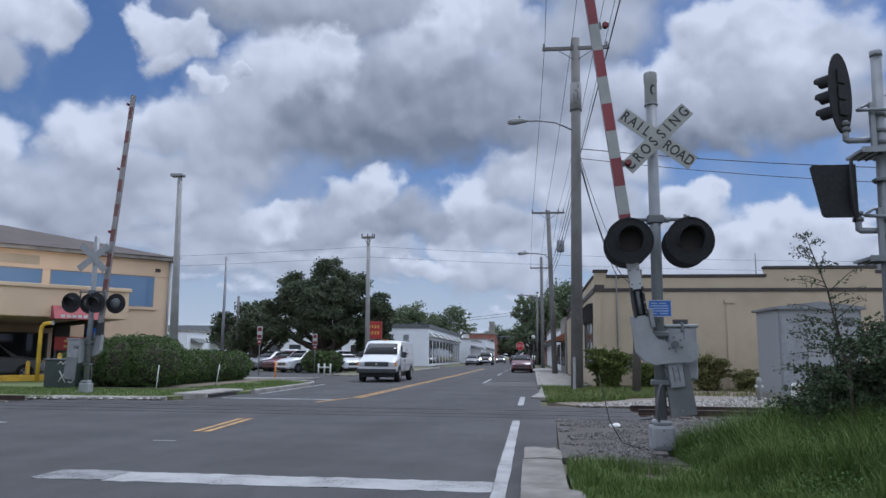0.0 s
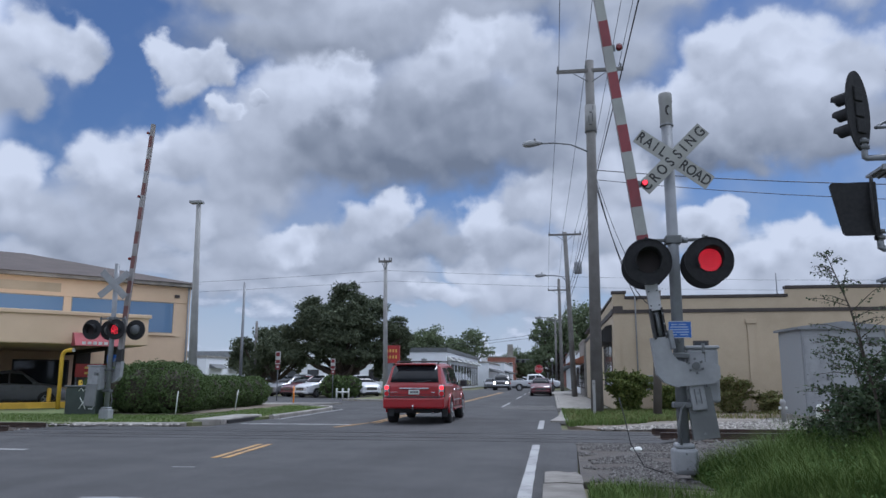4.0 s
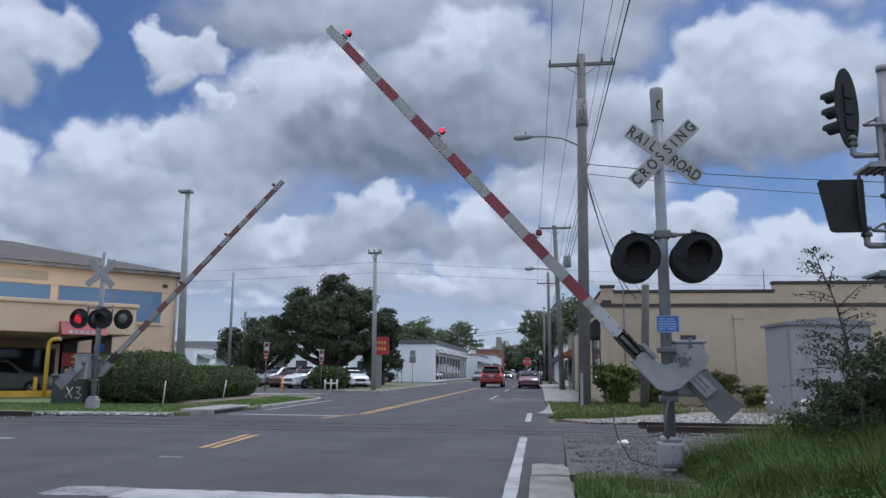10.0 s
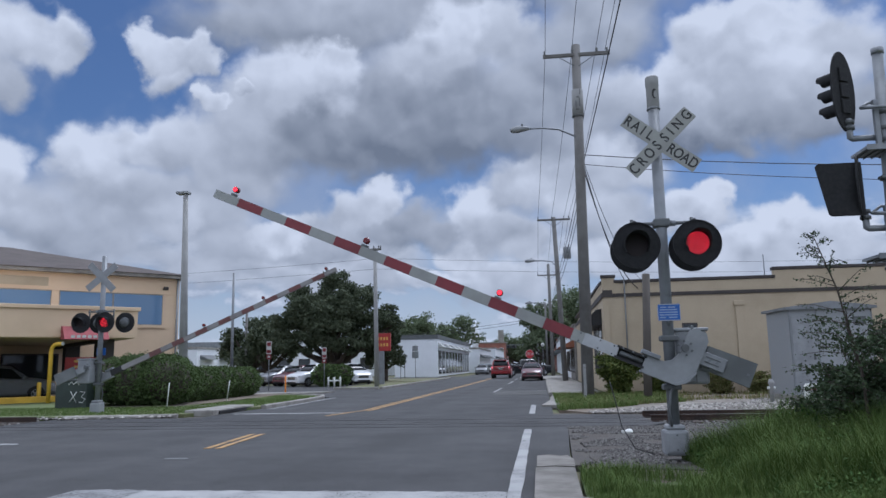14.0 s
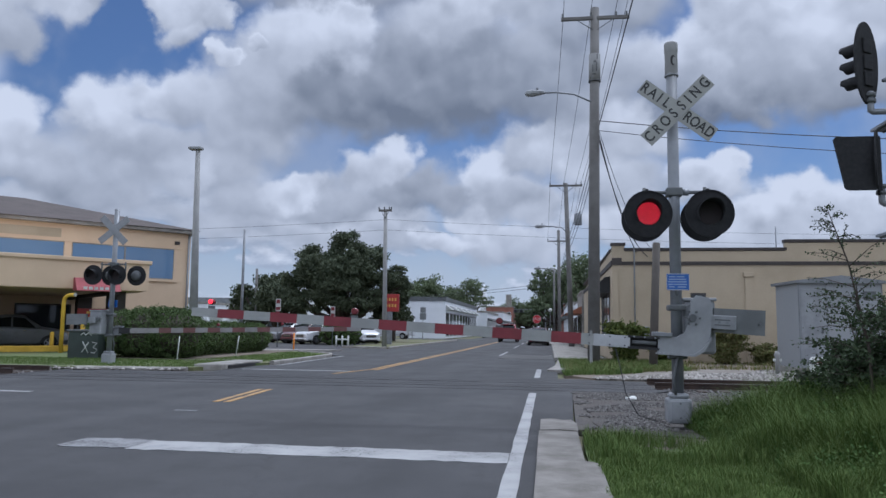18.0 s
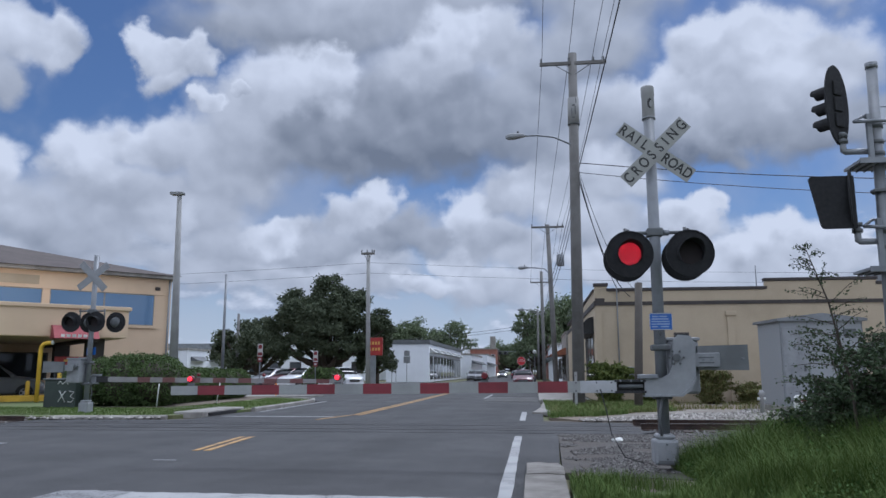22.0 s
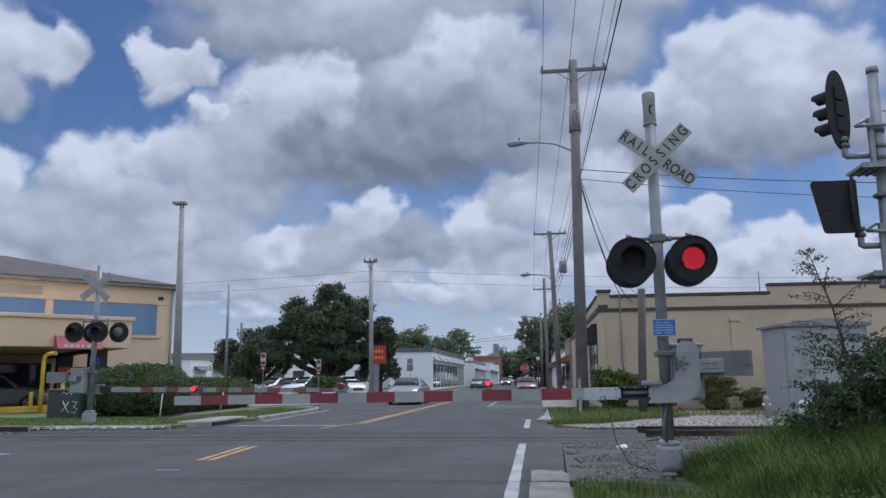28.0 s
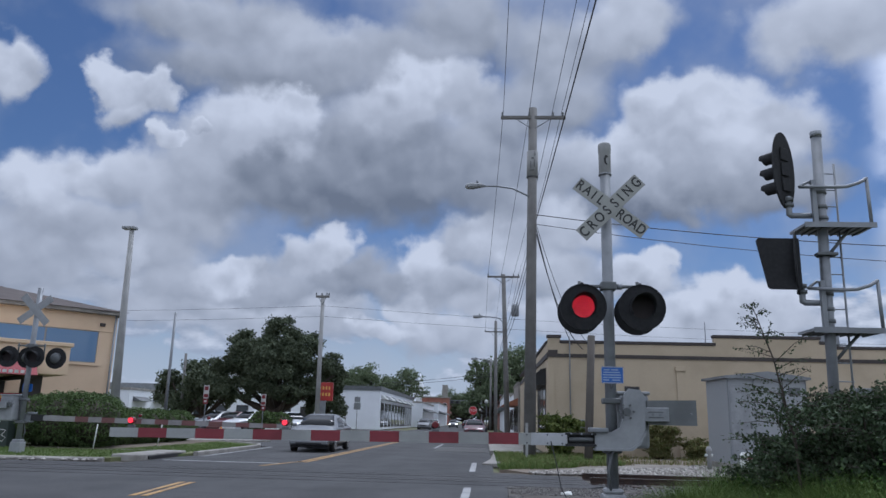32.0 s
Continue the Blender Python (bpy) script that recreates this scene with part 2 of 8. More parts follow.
def worn_paint(name, color, second, wear=0.0):
    """Road paint rubbed through to the asphalt in flecks and cracks."""
    m = bpy.data.materials.new(name)
    m.use_nodes = True
    n = Nodes(m.node_tree)
    where = n.add("ShaderNodeTexCoord").outputs["Object"]
    fine = n.noise(where, 28.0, 6.0, 0.7).outputs["Fac"]
    big = n.noise(where, 1.7, 5.0, 0.65).outputs["Fac"]
    c = n.mix(n.ramp(big, 0.35, 0.65), color, second)
    gone = n.ramp(n.math("ADD", fine, n.math("MULTIPLY", big, 0.55)), 0.90 - wear, 0.98 - wear)
    c = n.mix(gone, c, (0.07, 0.072, 0.078))
    b = n.add("ShaderNodeBsdfPrincipled", {"Base Color": c, "Roughness": 0.75})
    relief = n.add("ShaderNodeBump", {"Height": fine, "Strength": 0.25, "Distance": 0.02})
    n.tree.links.new(relief.outputs[0], b.inputs["Normal"])
    n.tree.links.new(b.outputs[0], n.add("ShaderNodeOutputMaterial").inputs[0])
    return m


def asphalt_material(name, color, dark):
    """Asphalt with stone speckle, long lighter wheel tracks, stains and a few fine cracks."""
    m = bpy.data.materials.new(name)
    m.use_nodes = True
    n = Nodes(m.node_tree)
    where = n.add("ShaderNodeTexCoord").outputs["Object"]
    speck = n.noise(where, 70.0, 4.0, 0.7).outputs["Fac"]
    tracks = n.noise(n.vec("MULTIPLY", where, (0.9, 0.045, 1.0)), 1.1, 4.0, 0.55).outputs["Fac"]
    blots = n.noise(where, 0.5, 6.0, 0.65).outputs["Fac"]
    c = n.mix(n.ramp(n.math("ADD", n.math("MULTIPLY", tracks, 0.6), n.math("MULTIPLY", blots, 0.4)), 0.36, 0.62), dark, color)
    wavy = n.vec("ADD", where, n.vec("MULTIPLY", n.noise(where, 1.2, 4.0, 0.6).outputs["Color"], (0.9, 0.9, 0.0)))
    cell = n.add("ShaderNodeTexVoronoi", {"Vector": wavy, "Scale": 0.28})
    cell.feature = "DISTANCE_TO_EDGE"
    crack = n.math("MULTIPLY", n.ramp(cell.outputs["Distance"], 0.006, 0.001), n.ramp(blots, 0.5, 0.6, 0.0, 0.7))
    c = n.mix(crack, c, (0.02, 0.02, 0.022))
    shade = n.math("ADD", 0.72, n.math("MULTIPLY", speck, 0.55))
    c = n.mix(1.0, c, n.add("ShaderNodeCombineColor", {0: shade, 1: shade, 2: shade}).outputs[0], "MULTIPLY")
    b = n.add("ShaderNodeBsdfPrincipled", {"Base Color": c, "Roughness": n.ramp(blots, 0.3, 0.7, 0.93, 0.8)})
    relief = n.add("ShaderNodeBump", {"Height": speck, "Strength": 0.4, "Distance": 0.02})
    n.tree.links.new(relief.outputs[0], b.inputs["Normal"])
    n.tree.links.new(b.outputs[0], n.add("ShaderNodeOutputMaterial").inputs[0])
    return m


ASPHALT = asphalt_material("asphalt", (0.046, 0.047, 0.051), (0.031, 0.032, 0.035))
GUTTER = material("stained kerb concrete", (0.205, 0.195, 0.18), 0.9, vary=0.5, grain=16, coarse=2.2, second=(0.12, 0.112, 0.10), bump=0.5)
ASPHALT_DARK = asphalt_material("newer asphalt", (0.039, 0.040, 0.044), (0.028, 0.029, 0.032))
ASPHALT_PATCH = material("asphalt patch", (0.075, 0.075, 0.076), 0.85, vary=0.5, grain=60, coarse=0.8, bump=0.4)
TAR = material("tar", (0.018, 0.018, 0.02), 0.6, vary=0.3, grain=20)
CONCRETE = material("concrete", (0.28, 0.272, 0.252), 0.85, vary=0.45, grain=18, coarse=1.6, second=(0.17, 0.16, 0.148), bump=0.35)
WHITE_LINE = worn_paint("worn white road paint", (0.32, 0.325, 0.33), (0.24, 0.245, 0.25), 0.03)
YELLOW_LINE = worn_paint("worn yellow road paint", (0.40, 0.24, 0.085), (0.26, 0.165, 0.075), 0.05)
FADED_LINE = worn_paint("nearly worn off road paint", (0.22, 0.225, 0.235), (0.16, 0.165, 0.17), 0.12)
TURF = material("thick green turf", (0.072, 0.118, 0.03), 0.95, vary=0.7, grain=22, coarse=1.3, second=(0.105, 0.125, 0.045), bump=0.6)
SOIL = material("soil and short grass", (0.10, 0.12, 0.045), 0.95, vary=0.6, grain=9, coarse=0.5, second=(0.15, 0.125, 0.085), bump=0.4)
DIRT = material("dry dirt", (0.17, 0.14, 0.11), 0.95, vary=0.5, grain=12, coarse=1.4, second=(0.11, 0.09, 0.07), bump=0.5)
DARK_DIRT = material("dark gritty dirt", (0.088, 0.078, 0.07), 0.95, vary=0.9, grain=34, coarse=1.8, second=(0.052, 0.05, 0.05), bump=0.6)
BALLAST = material("grey ballast stone", (0.082, 0.076, 0.072), 0.9, vary=0.8, grain=26, coarse=1.1, second=(0.066, 0.054, 0.046), bump=0.8, by_object=0.5)
PALE_STONE = material("pale limestone gravel", (0.215, 0.20, 0.178), 0.9, vary=0.9, grain=12, coarse=0.8, second=(0.135, 0.118, 0.098), bump=0.8, by_object=0.5)
RUST = material("rusty steel rail", (0.075, 0.05, 0.04), 0.7, 0.4, vary=0.5, grain=25, coarse=3, second=(0.04, 0.03, 0.028), bump=0.3)
RAIL_TOP = material("worn steel rail head", (0.20, 0.19, 0.19), 0.35, 0.8, vary=0.3, grain=25)
SUNK_RAIL = material("dull sunk rail head", (0.06, 0.057, 0.056), 0.6, 0.3, vary=0.4, grain=20, coarse=0.6, second=(0.036, 0.036, 0.038))
GALV = material("dull galvanised steel", (0.235, 0.25, 0.27), 0.55, 0.45, vary=0.35, grain=10, coarse=2.0, second=(0.165, 0.178, 0.195))
CAST_GREY = material("mid grey cast iron", (0.16, 0.172, 0.178), 0.6, 0.1, vary=0.25, grain=16, coarse=2.0)
LAWN = material("mown lawn", (0.095, 0.14, 0.045), 0.95, vary=0.6, grain=14, coarse=0.7, second=(0.125, 0.13, 0.06), bump=0.4)
GREY_PAINT = material("weathered grey paint", (0.275, 0.29, 0.305), 0.6, 0.1, vary=0.28, grain=14, coarse=2.2, second=(0.205, 0.215, 0.23))
DARK_GREY = material("dark grey paint", (0.12, 0.13, 0.137), 0.6, 0.15, vary=0.3, grain=14, coarse=2.2)
BLACK = material("faded black paint", (0.016, 0.017, 0.02), 0.55, vary=0.4, grain=16, coarse=3)
RUBBER = material("black rubber", (0.018, 0.018, 0.019), 0.85, vary=0.3, grain=30)
WHITE_SHEET = material("white reflective sheeting", (0.44, 0.455, 0.44), 0.5, vary=0.2, grain=20, coarse=2.0, second=(0.36, 0.37, 0.36), bump=0.04)
ARM_SLEEVE = material("pale metal arm sleeve", (0.44, 0.455, 0.48), 0.5, 0.1, vary=0.15, grain=14, coarse=2.0)
CROSS_SHEET = material("aged crossbuck sheeting", (0.30, 0.31, 0.295), 0.5, vary=0.25, grain=20, coarse=2.0, second=(0.25, 0.255, 0.245), bump=0.04)
ARM_BEAM = material("weathered grey-brown arm beam", (0.25, 0.235, 0.235), 0.6, vary=0.3, grain=12, coarse=2.0, second=(0.19, 0.165, 0.16))
DARK_WOOD = material("dark creosoted wood", (0.10, 0.09, 0.08), 0.9, vary=0.4, grain=22, coarse=1.0, bump=0.4)
# arm sheeting greyed in its colour for a backlit look, the backs most
ARM_WHITE = material("backlit white arm sheeting", (0.30, 0.315, 0.305), 0.5, vary=0.25, grain=20, coarse=2.0, second=(0.24, 0.25, 0.245), bump=0.04)
ARM_WHITE_DULL = material("dulled backlit white arm sheeting", (0.25, 0.245, 0.245), 0.6, vary=0.25, grain=14, coarse=2.0, second=(0.19, 0.18, 0.18), bump=0.04)
ARM_RED_DULL = material("dulled backlit red arm sheeting", (0.155, 0.066, 0.062), 0.6, vary=0.25, grain=14, coarse=2.0, bump=0.04)
NOTICE_TEXT = material("pale blue notice lettering", (0.28, 0.38, 0.58), 0.5, vary=0.1)
RED_SHEET = material("red reflective sheeting", (0.19, 0.024, 0.034), 0.4, vary=0.25, grain=20, coarse=2.0, bump=0.04)
INK = material("black sign ink", (0.02, 0.022, 0.025), 0.5, vary=0.2)
BLUE_SIGN = material("blue sign sheeting", (0.02, 0.11, 0.42), 0.4, vary=0.15)
WOOD_POLE = material("weathered pole wood", (0.165, 0.163, 0.16), 0.9, vary=0.5, grain=22, coarse=1.0, second=(0.115, 0.112, 0.108), bump=0.4)
POLE_CONCRETE = material("pale pole concrete", (0.30, 0.305, 0.305), 0.8, vary=0.2, grain=20, coarse=0.8)
WIRE = material("black cable", (0.025, 0.026, 0.03), 0.6, vary=0.1)
STUCCO = material("tan stucco", (0.66, 0.51, 0.355), 0.9, vary=0.14, grain=35, coarse=0.35, second=(0.59, 0.45, 0.31), bump=0.15)
BRICK_PAINT = material("tan painted masonry", (0.44, 0.37, 0.27), 0.9, vary=0.22, grain=14, coarse=0.45, second=(0.375, 0.315, 0.225), bump=0.2)
BROWN_TRIM = material("dark brown trim", (0.05, 0.042, 0.04), 0.7, vary=0.25)
SHINGLE = material("brown roof shingle", (0.085, 0.070, 0.066), 0.9, vary=0.4, grain=16, coarse=0.8, bump=0.4)
WHITE_WALL = material("pale grey-white painted wall", (0.70, 0.73, 0.77), 0.85, vary=0.1, grain=20, coarse=0.5, second=(0.64, 0.67, 0.71))
GLASS = glass_material("dark window glass", (0.03, 0.035, 0.04), 0.05, 0.45, 0.0)
BLUE_GLASS = glass_material("blue reflecting window glass", (0.10, 0.19, 0.33), 0.08)
LEAF = island_material("oak leaf", (0.062, 0.080, 0.052), (0.118, 0.140, 0.085), 0.75)
HEDGE_LEAF = island_material("hedge leaf", (0.055, 0.086, 0.035), (0.118, 0.168, 0.06), 0.8)
BARK = material("dark bark", (0.06, 0.048, 0.04), 0.95, vary=0.5, grain=14, bump=0.5)
YELLOW_PAINT = material("yellow safety paint", (0.70, 0.45, 0.04), 0.6, vary=0.2)
RED_SIGN = material("red sign face", (0.33, 0.02, 0.018), 0.45, vary=0.15)
GOLD = material("yellow sign shapes", (0.62, 0.36, 0.07), 0.5, vary=0.1)
LED = material("lit red lamp", (1.0, 0.03, 0.05), 0.4, vary=0.0, bump=0, emit=1.5)
LAMP_BLACK = material("flat black lamp paint", (0.014, 0.015, 0.018), 0.85, vary=0.3, grain=16, coarse=3)
DARK_LENS = material("unlit dark red lens", (0.016, 0.011, 0.013), 0.8, vary=0.1, bump=0)
RED_LENS = material("unlit red lens", (0.13, 0.01, 0.014), 0.25, vary=0.1, bump=0)


# ---- builders ----
def box(bm, x0, x1, y0, y1, z0, z1, bevel=0.0, m=None):
    vs = [bm.verts.new((x, y, z)) for z in (z0, z1) for x, y in ((x0, y0), (x1, y0), (x1, y1), (x0, y1))]
    fs = [bm.faces.new([vs[i] for i in f]) for f in ((3, 2, 1, 0), (4, 5, 6, 7), (0, 1, 5, 4), (1, 2, 6, 5), (2, 3, 7, 6), (3, 0, 4, 7))]
    if bevel:
        es = list({e for f in fs for e in f.edges})
        r = bmesh.ops.bevel(bm, geom=es, offset=bevel, segments=2, profile=0.5, affect="EDGES")
        vs = list({v for f in r["faces"] for v in f.verts} | {v for v in vs if v.is_valid})
    if m:
        bmesh.ops.transform(bm, matrix=m, verts=vs)
    return bm


def tube(bm, pts, radii, seg=10, caps=True):
    """A round bar along pts."""
    pts = [Vector(p) for p in pts]
    radii = radii if isinstance(radii, (list, tuple)) else [radii] * len(pts)
    rings, last = [], None
    for i, p in enumerate(pts):
        d = (pts[min(i + 1, len(pts) - 1)] - pts[max(i - 1, 0)]).normalized()
        a = last if last is not None and abs(last.dot(d)) < 0.95 else (Vector((0, 0, 1)) if abs(d.z) < 0.9 else Vector((1, 0, 0)))
        u = (a - d * a.dot(d)).normalized()
        last, w = u, d.cross(u)
        rings.append([bm.verts.new(p + radii[i] * (math.cos(k * math.tau / seg) * u + math.sin(k * math.tau / seg) * w)) for k in range(seg)])
    for r, s in zip(rings, rings[1:]):
        for k in range(seg):
            bm.faces.new((r[k], r[(k + 1) % seg], s[(k + 1) % seg], s[k])).smooth = True
    if caps:
        bm.faces.new(list(reversed(rings[0])))
        bm.faces.new(rings[-1])
    return bm


def plate(bm, outline, axis, a, b):
    """A flat slab: an outline of (u, v), extruded from a to b along axis. u, v are the other two axes in order."""
    def at(u, v, w):
        return {"x": (w, u, v), "y": (u, w, v), "z": (u, v, w)}[axis]
    lo = [bm.verts.new(at(u, v, a)) for u, v in outline]
    hi = [bm.verts.new(at(u, v, b)) for u, v in outline]
    k = len(outline)
    bm.faces.new(lo)
    bm.faces.new(list(reversed(hi)))
    for i in range(k):
        bm.faces.new((lo[(i + 1) % k], lo[i], hi[i], hi[(i + 1) % k]))
    return bm


def disc(bm, c, r, axis_y0, axis_y1, seg=28, r2=None):
    """A disc facing along y, from y0 to y1 beside centre c (x, z)."""
    return tube(bm, [(c[0], axis_y0, c[1]), (c[0], axis_y1, c[1])], [r, r if r2 is None else r2], seg)


def mesh_of(bm, name, mat):
    bmesh.ops.recalc_face_normals(bm, faces=bm.faces)
    me = bpy.data.meshes.new(name)
    bm.to_mesh(me)
    bm.free()
    me.materials.append(mat)
    return me


def part(name, bm, mat, parent, label=""):
    ob = new(name, mesh_of(bm, name, mat))
    ob.parent = parent
    return tagged(ob, label)


def thing(name, label, category, m=None, group="", kind=""):
    ob = new(name)
    ob.empty_display_size = 0.2
    ob.matrix_basis = m or Matrix.Identity(4)
    return tagged(ob, label, category, group, kind)


def solid(name, bm, mat, label, category, group="", kind="", m=None):
    ob = new(name, mesh_of(bm, name, mat))
    if m:
        ob.matrix_basis = m
    return tagged(ob, label, category, group, kind)


def B():
    return bmesh.new()


def sheet(bm, outline, z):
    bm.faces.new([bm.verts.new((x, y, z)) for x, y in outline])
    return bm


def letters(text, size, mat, parent, m, name="lettering", depth=0.002, bold=0.0):
    cu = bpy.data.curves.new(name, "FONT")
    cu.body, cu.size, cu.extrude, cu.align_x, cu.align_y = text, size, depth, "CENTER", "CENTER"
    cu.offset = bold
    tmp = bpy.data.objects.new("tmp", cu)
    scene.collection.objects.link(tmp)
    me = bpy.data.meshes.new_from_object(tmp.evaluated_get(bpy.context.evaluated_depsgraph_get()))
    bpy.data.objects.remove(tmp)
    bpy.data.curves.remove(cu)
    me.name = name
    me.materials.clear()
    me.materials.append(mat)
    ob = new(name, me)
    ob.parent, ob.matrix_basis = parent, m
    return ob


# ---- the ground ----
g = sheet(B(), [(-900, -900), (900, -900), (900, 1500), (-900, 1500)], -0.09)
solid("ground", g, SOIL, "green and brown grassy ground reaching the horizon", "ground", kind="structure")


def slab(name, outline, z, mat, label, category, depth=0.12):
    return solid(name, plate(B(), outline, "z", z - depth, z), mat, label, category, kind="structure")


slab("road_approach", [(-13.5, -60), (0.05, -60), (0.05, 10.9), (0.35, 11.1), (0.5, 16.4), (-13.5, 16.4)], 0.0, ASPHALT, "worn grey asphalt road before the crossing", "road")
slab("road_crossing", [(-13.9, 16.4), (2.2, 16.4), (2.75, 17.2), (2.4, 17.3), (2.4, 19.7), (1.2, 20.0), (-13.9, 20.0)], 0.004, ASPHALT_DARK, "darker asphalt apron across the railroad tracks", "road")
slab("road_street", [(-9.7, 20.0), (0.25, 20.0), (0.25, 80), (-9.7, 80)], 0.0, ASPHALT, "grey asphalt street leading away from the crossing", "road")
slab("road_cross_street", [(-80, 80), (80, 80), (80, 92), (-80, 92)], 0.0, ASPHALT, "asphalt side street crossing the main street", "road")
slab("road_far", [(-9.7, 92), (0.25, 92), (0.25, 420), (-9.7, 420)], 0.0, ASPHALT, "asphalt street running on into the distance", "road")
slab("road_parking", [(-48, 33.5), (-9.7, 33.5), (-9.7, 44.5), (-13, 46), (-13, 58), (-48, 58)], 0.0, ASPHALT, "asphalt parking lot and driveway beside the street", "parking lot")
slab("road_shoulder_left", [(-45, 4), (-13.5, 4), (-13.5, 16.4), (-45, 15)], -0.03, DIRT, "bare dirt beside the road", "shoulder")
slab("road_shoulder_right", [(0.36, 10.2), (6.0, 10.2), (6.0, 16.4), (0.5, 16.4)], -0.004, DARK_DIRT, "dirt and gravel shoulder beside the crossing", "shoulder")


def stripe(name, outline, mat, label, z=0.008):
    return solid(name, plate(B(), outline, "z", z - 0.006, z), mat, label, "road marking", kind="structure")


def ragged(x0, x1, y0, y1, step=0.22, rough=0.02):
    """A painted band with worn edges."""
    rnd = random.Random(round((x0 + y0) * 100))
    if x1 - x0 > y1 - y0:
        k = max(2, int((x1 - x0) / step))
        xs = [x0 + (x1 - x0) * i / k for i in range(k + 1)]
        return [(x, y0 + rnd.uniform(-rough, rough)) for x in xs] + [(x, y1 + rnd.uniform(-rough, rough)) for x in reversed(xs)]
    k = max(2, int((y1 - y0) / step))
    ys = [y0 + (y1 - y0) * i / k for i in range(k + 1)]
    return [(x1 + rnd.uniform(-rough, rough), y) for y in ys] + [(x0 + rnd.uniform(-rough, rough), y) for y in reversed(ys)]


stripe("stop_line_worn", ragged(-5.3, -4.45, 7.5, 8.1, 0.09, 0.06), FADED_LINE, "worn away end of the white stop line")
stripe("stop_line", ragged(-4.46, -0.41, 7.45, 8.05, 0.12, 0.03), WHITE_LINE, "wide worn white stop line before the tracks")
stripe("edge_line", ragged(-0.41, -0.26, -20, 15.65, 0.4, 0.008), WHITE_LINE, "solid white edge line along the kerb")
stripe("edge_line_beyond", ragged(-0.40, -0.24, 20.5, 24.8, 0.4, 0.008), WHITE_LINE, "short white edge line past the tracks")
for s in (0.03, 0.23):
    stripe("center_line", [(-5.81 + s, 12.3), (-5.71 + s, 12.35), (-5.96 + s, 15.05), (-6.06 + s, 14.95)], YELLOW_LINE, "short worn double yellow center line")
    stripe("center_line", [(-5.62 + s, 22.6), (-5.50 + s, 22.6), (-5.22 + s, 49), (-5.10 + s, 78), (-5.22 + s, 78), (-5.34 + s, 49)], YELLOW_LINE, "double yellow center line along the street")
stripe("center_line", [(-6.1, 20.5), (-5.98, 20.45), (-5.45, 23.0), (-5.57, 23.0)], YELLOW_LINE, "yellow line joining the center line")
stripe("stop_line_beyond", ragged(-9.3, -5.9, 21.6, 21.85, 0.3, 0.01), WHITE_LINE, "thin white stop line past the tracks")
stripe("kerb_line", [(-9.13, 24.2), (-9.0, 24.2), (-9.2, 32.8), (-9.33, 32.8)], WHITE_LINE, "white line beside the kerb")
for y0, y1 in ((36.5, 43), (52, 60), (66, 71)):
    stripe("parking_line", [(-2.45, y0), (-2.33, y0), (-2.30, y1), (-2.42, y1)], WHITE_LINE, "white line of the parking lane")
stripe("parking_line", [(-2.4, 38.2), (0.1, 38.2), (0.1, 38.32), (-2.4, 38.32)], WHITE_LINE, "faint white cross line of the parking lane")
for x0, x1, y in ((-5.75, -5.4, 10.9),):
    stripe("faded_mark", [(x0, y), (x1, y + 0.02), (x1, y + 0.09), (x0, y + 0.07)], FADED_LINE, "faded remains of an old road marking")
stripe("edge_mark_left", [(-12.2, 13.2), (-9.9, 13.1), (-9.9, 13.25), (-12.2, 13.35)], WHITE_LINE, "white line at the far road edge")
# tar seams along the rails
for y, w in ((17.24, 0.17), (18.58, 0.13)):
    stripe("tar_seam", ragged(-13.9, 2.35, y, y + w, 0.35, 0.03), TAR, "black tar seam along a rail in the crossing", 0.010)

# verges, kerbs and sidewalks
slab("verge_left", [(-40, 20.3), (-13.8, 20.0), (-10.4, 20.8), (-9.5, 24.3), (-9.5, 29.5), (-9.65, 32.0), (-10.0, 33.2), (-10.9, 34.2), (-13.0, 36.3), (-15.6, 37.4), (-17.5, 33.0), (-40, 33.0)], 0.08, LAWN, "mown green grass verge behind the kerb", "verge", 0.2)
slab("verge_far", [(-30, 72), (-9.9, 62), (-9.8, 79), (-30, 79)], 0.08, SOIL, "grass strip beside the side street", "verge", 0.2)
slab("verge_mid", [(-13.0, 46), (-9.8, 45), (-9.8, 62), (-13.0, 62)], 0.08, SOIL, "grass island with a utility pole", "verge", 0.2)
slab("verge_right", [(0.45, 21.9), (1.2, 20.6), (40, 21.5), (40, 33), (2.6, 33), (0.45, 31.5)], 0.015, DIRT, "weedy dirt ground in front of the tan building", "verge", 0.2)


def kerb(name, pts, w=0.16, h=0.14, label="pale concrete kerb"):
    bm = B()
    left = []
    right = []
    for i, p in enumerate(pts):
        a, b = Vector(pts[max(i - 1, 0)]), Vector(pts[min(i + 1, len(pts) - 1)])
        d = (b - a).normalized()
        nrm = Vector((-d.y, d.x))
        left.append(Vector(p) + nrm * w / 2)
        right.append(Vector(p) - nrm * w / 2)
    prof = []
    for l, r in zip(left, right):
        c = 0.03
        prof.append([bm.verts.new(v) for v in ((l.x, l.y, -0.05), (l.x, l.y, h - c), (l.x + (r.x - l.x) * 0.2, l.y + (r.y - l.y) * 0.2, h), (r.x - (r.x - l.x) * 0.2, r.y - (r.y - l.y) * 0.2, h), (r.x, r.y, h - c), (r.x, r.y, -0.05))])
    for a, b in zip(prof, prof[1:]):
        for k in range(5):
            bm.faces.new((a[k], a[k + 1], b[k + 1], b[k]))
    bm.faces.new(prof[0])
    bm.faces.new(list(reversed(prof[-1])))
    return solid(name, bm, CONCRETE, label, "kerb", kind="structure")


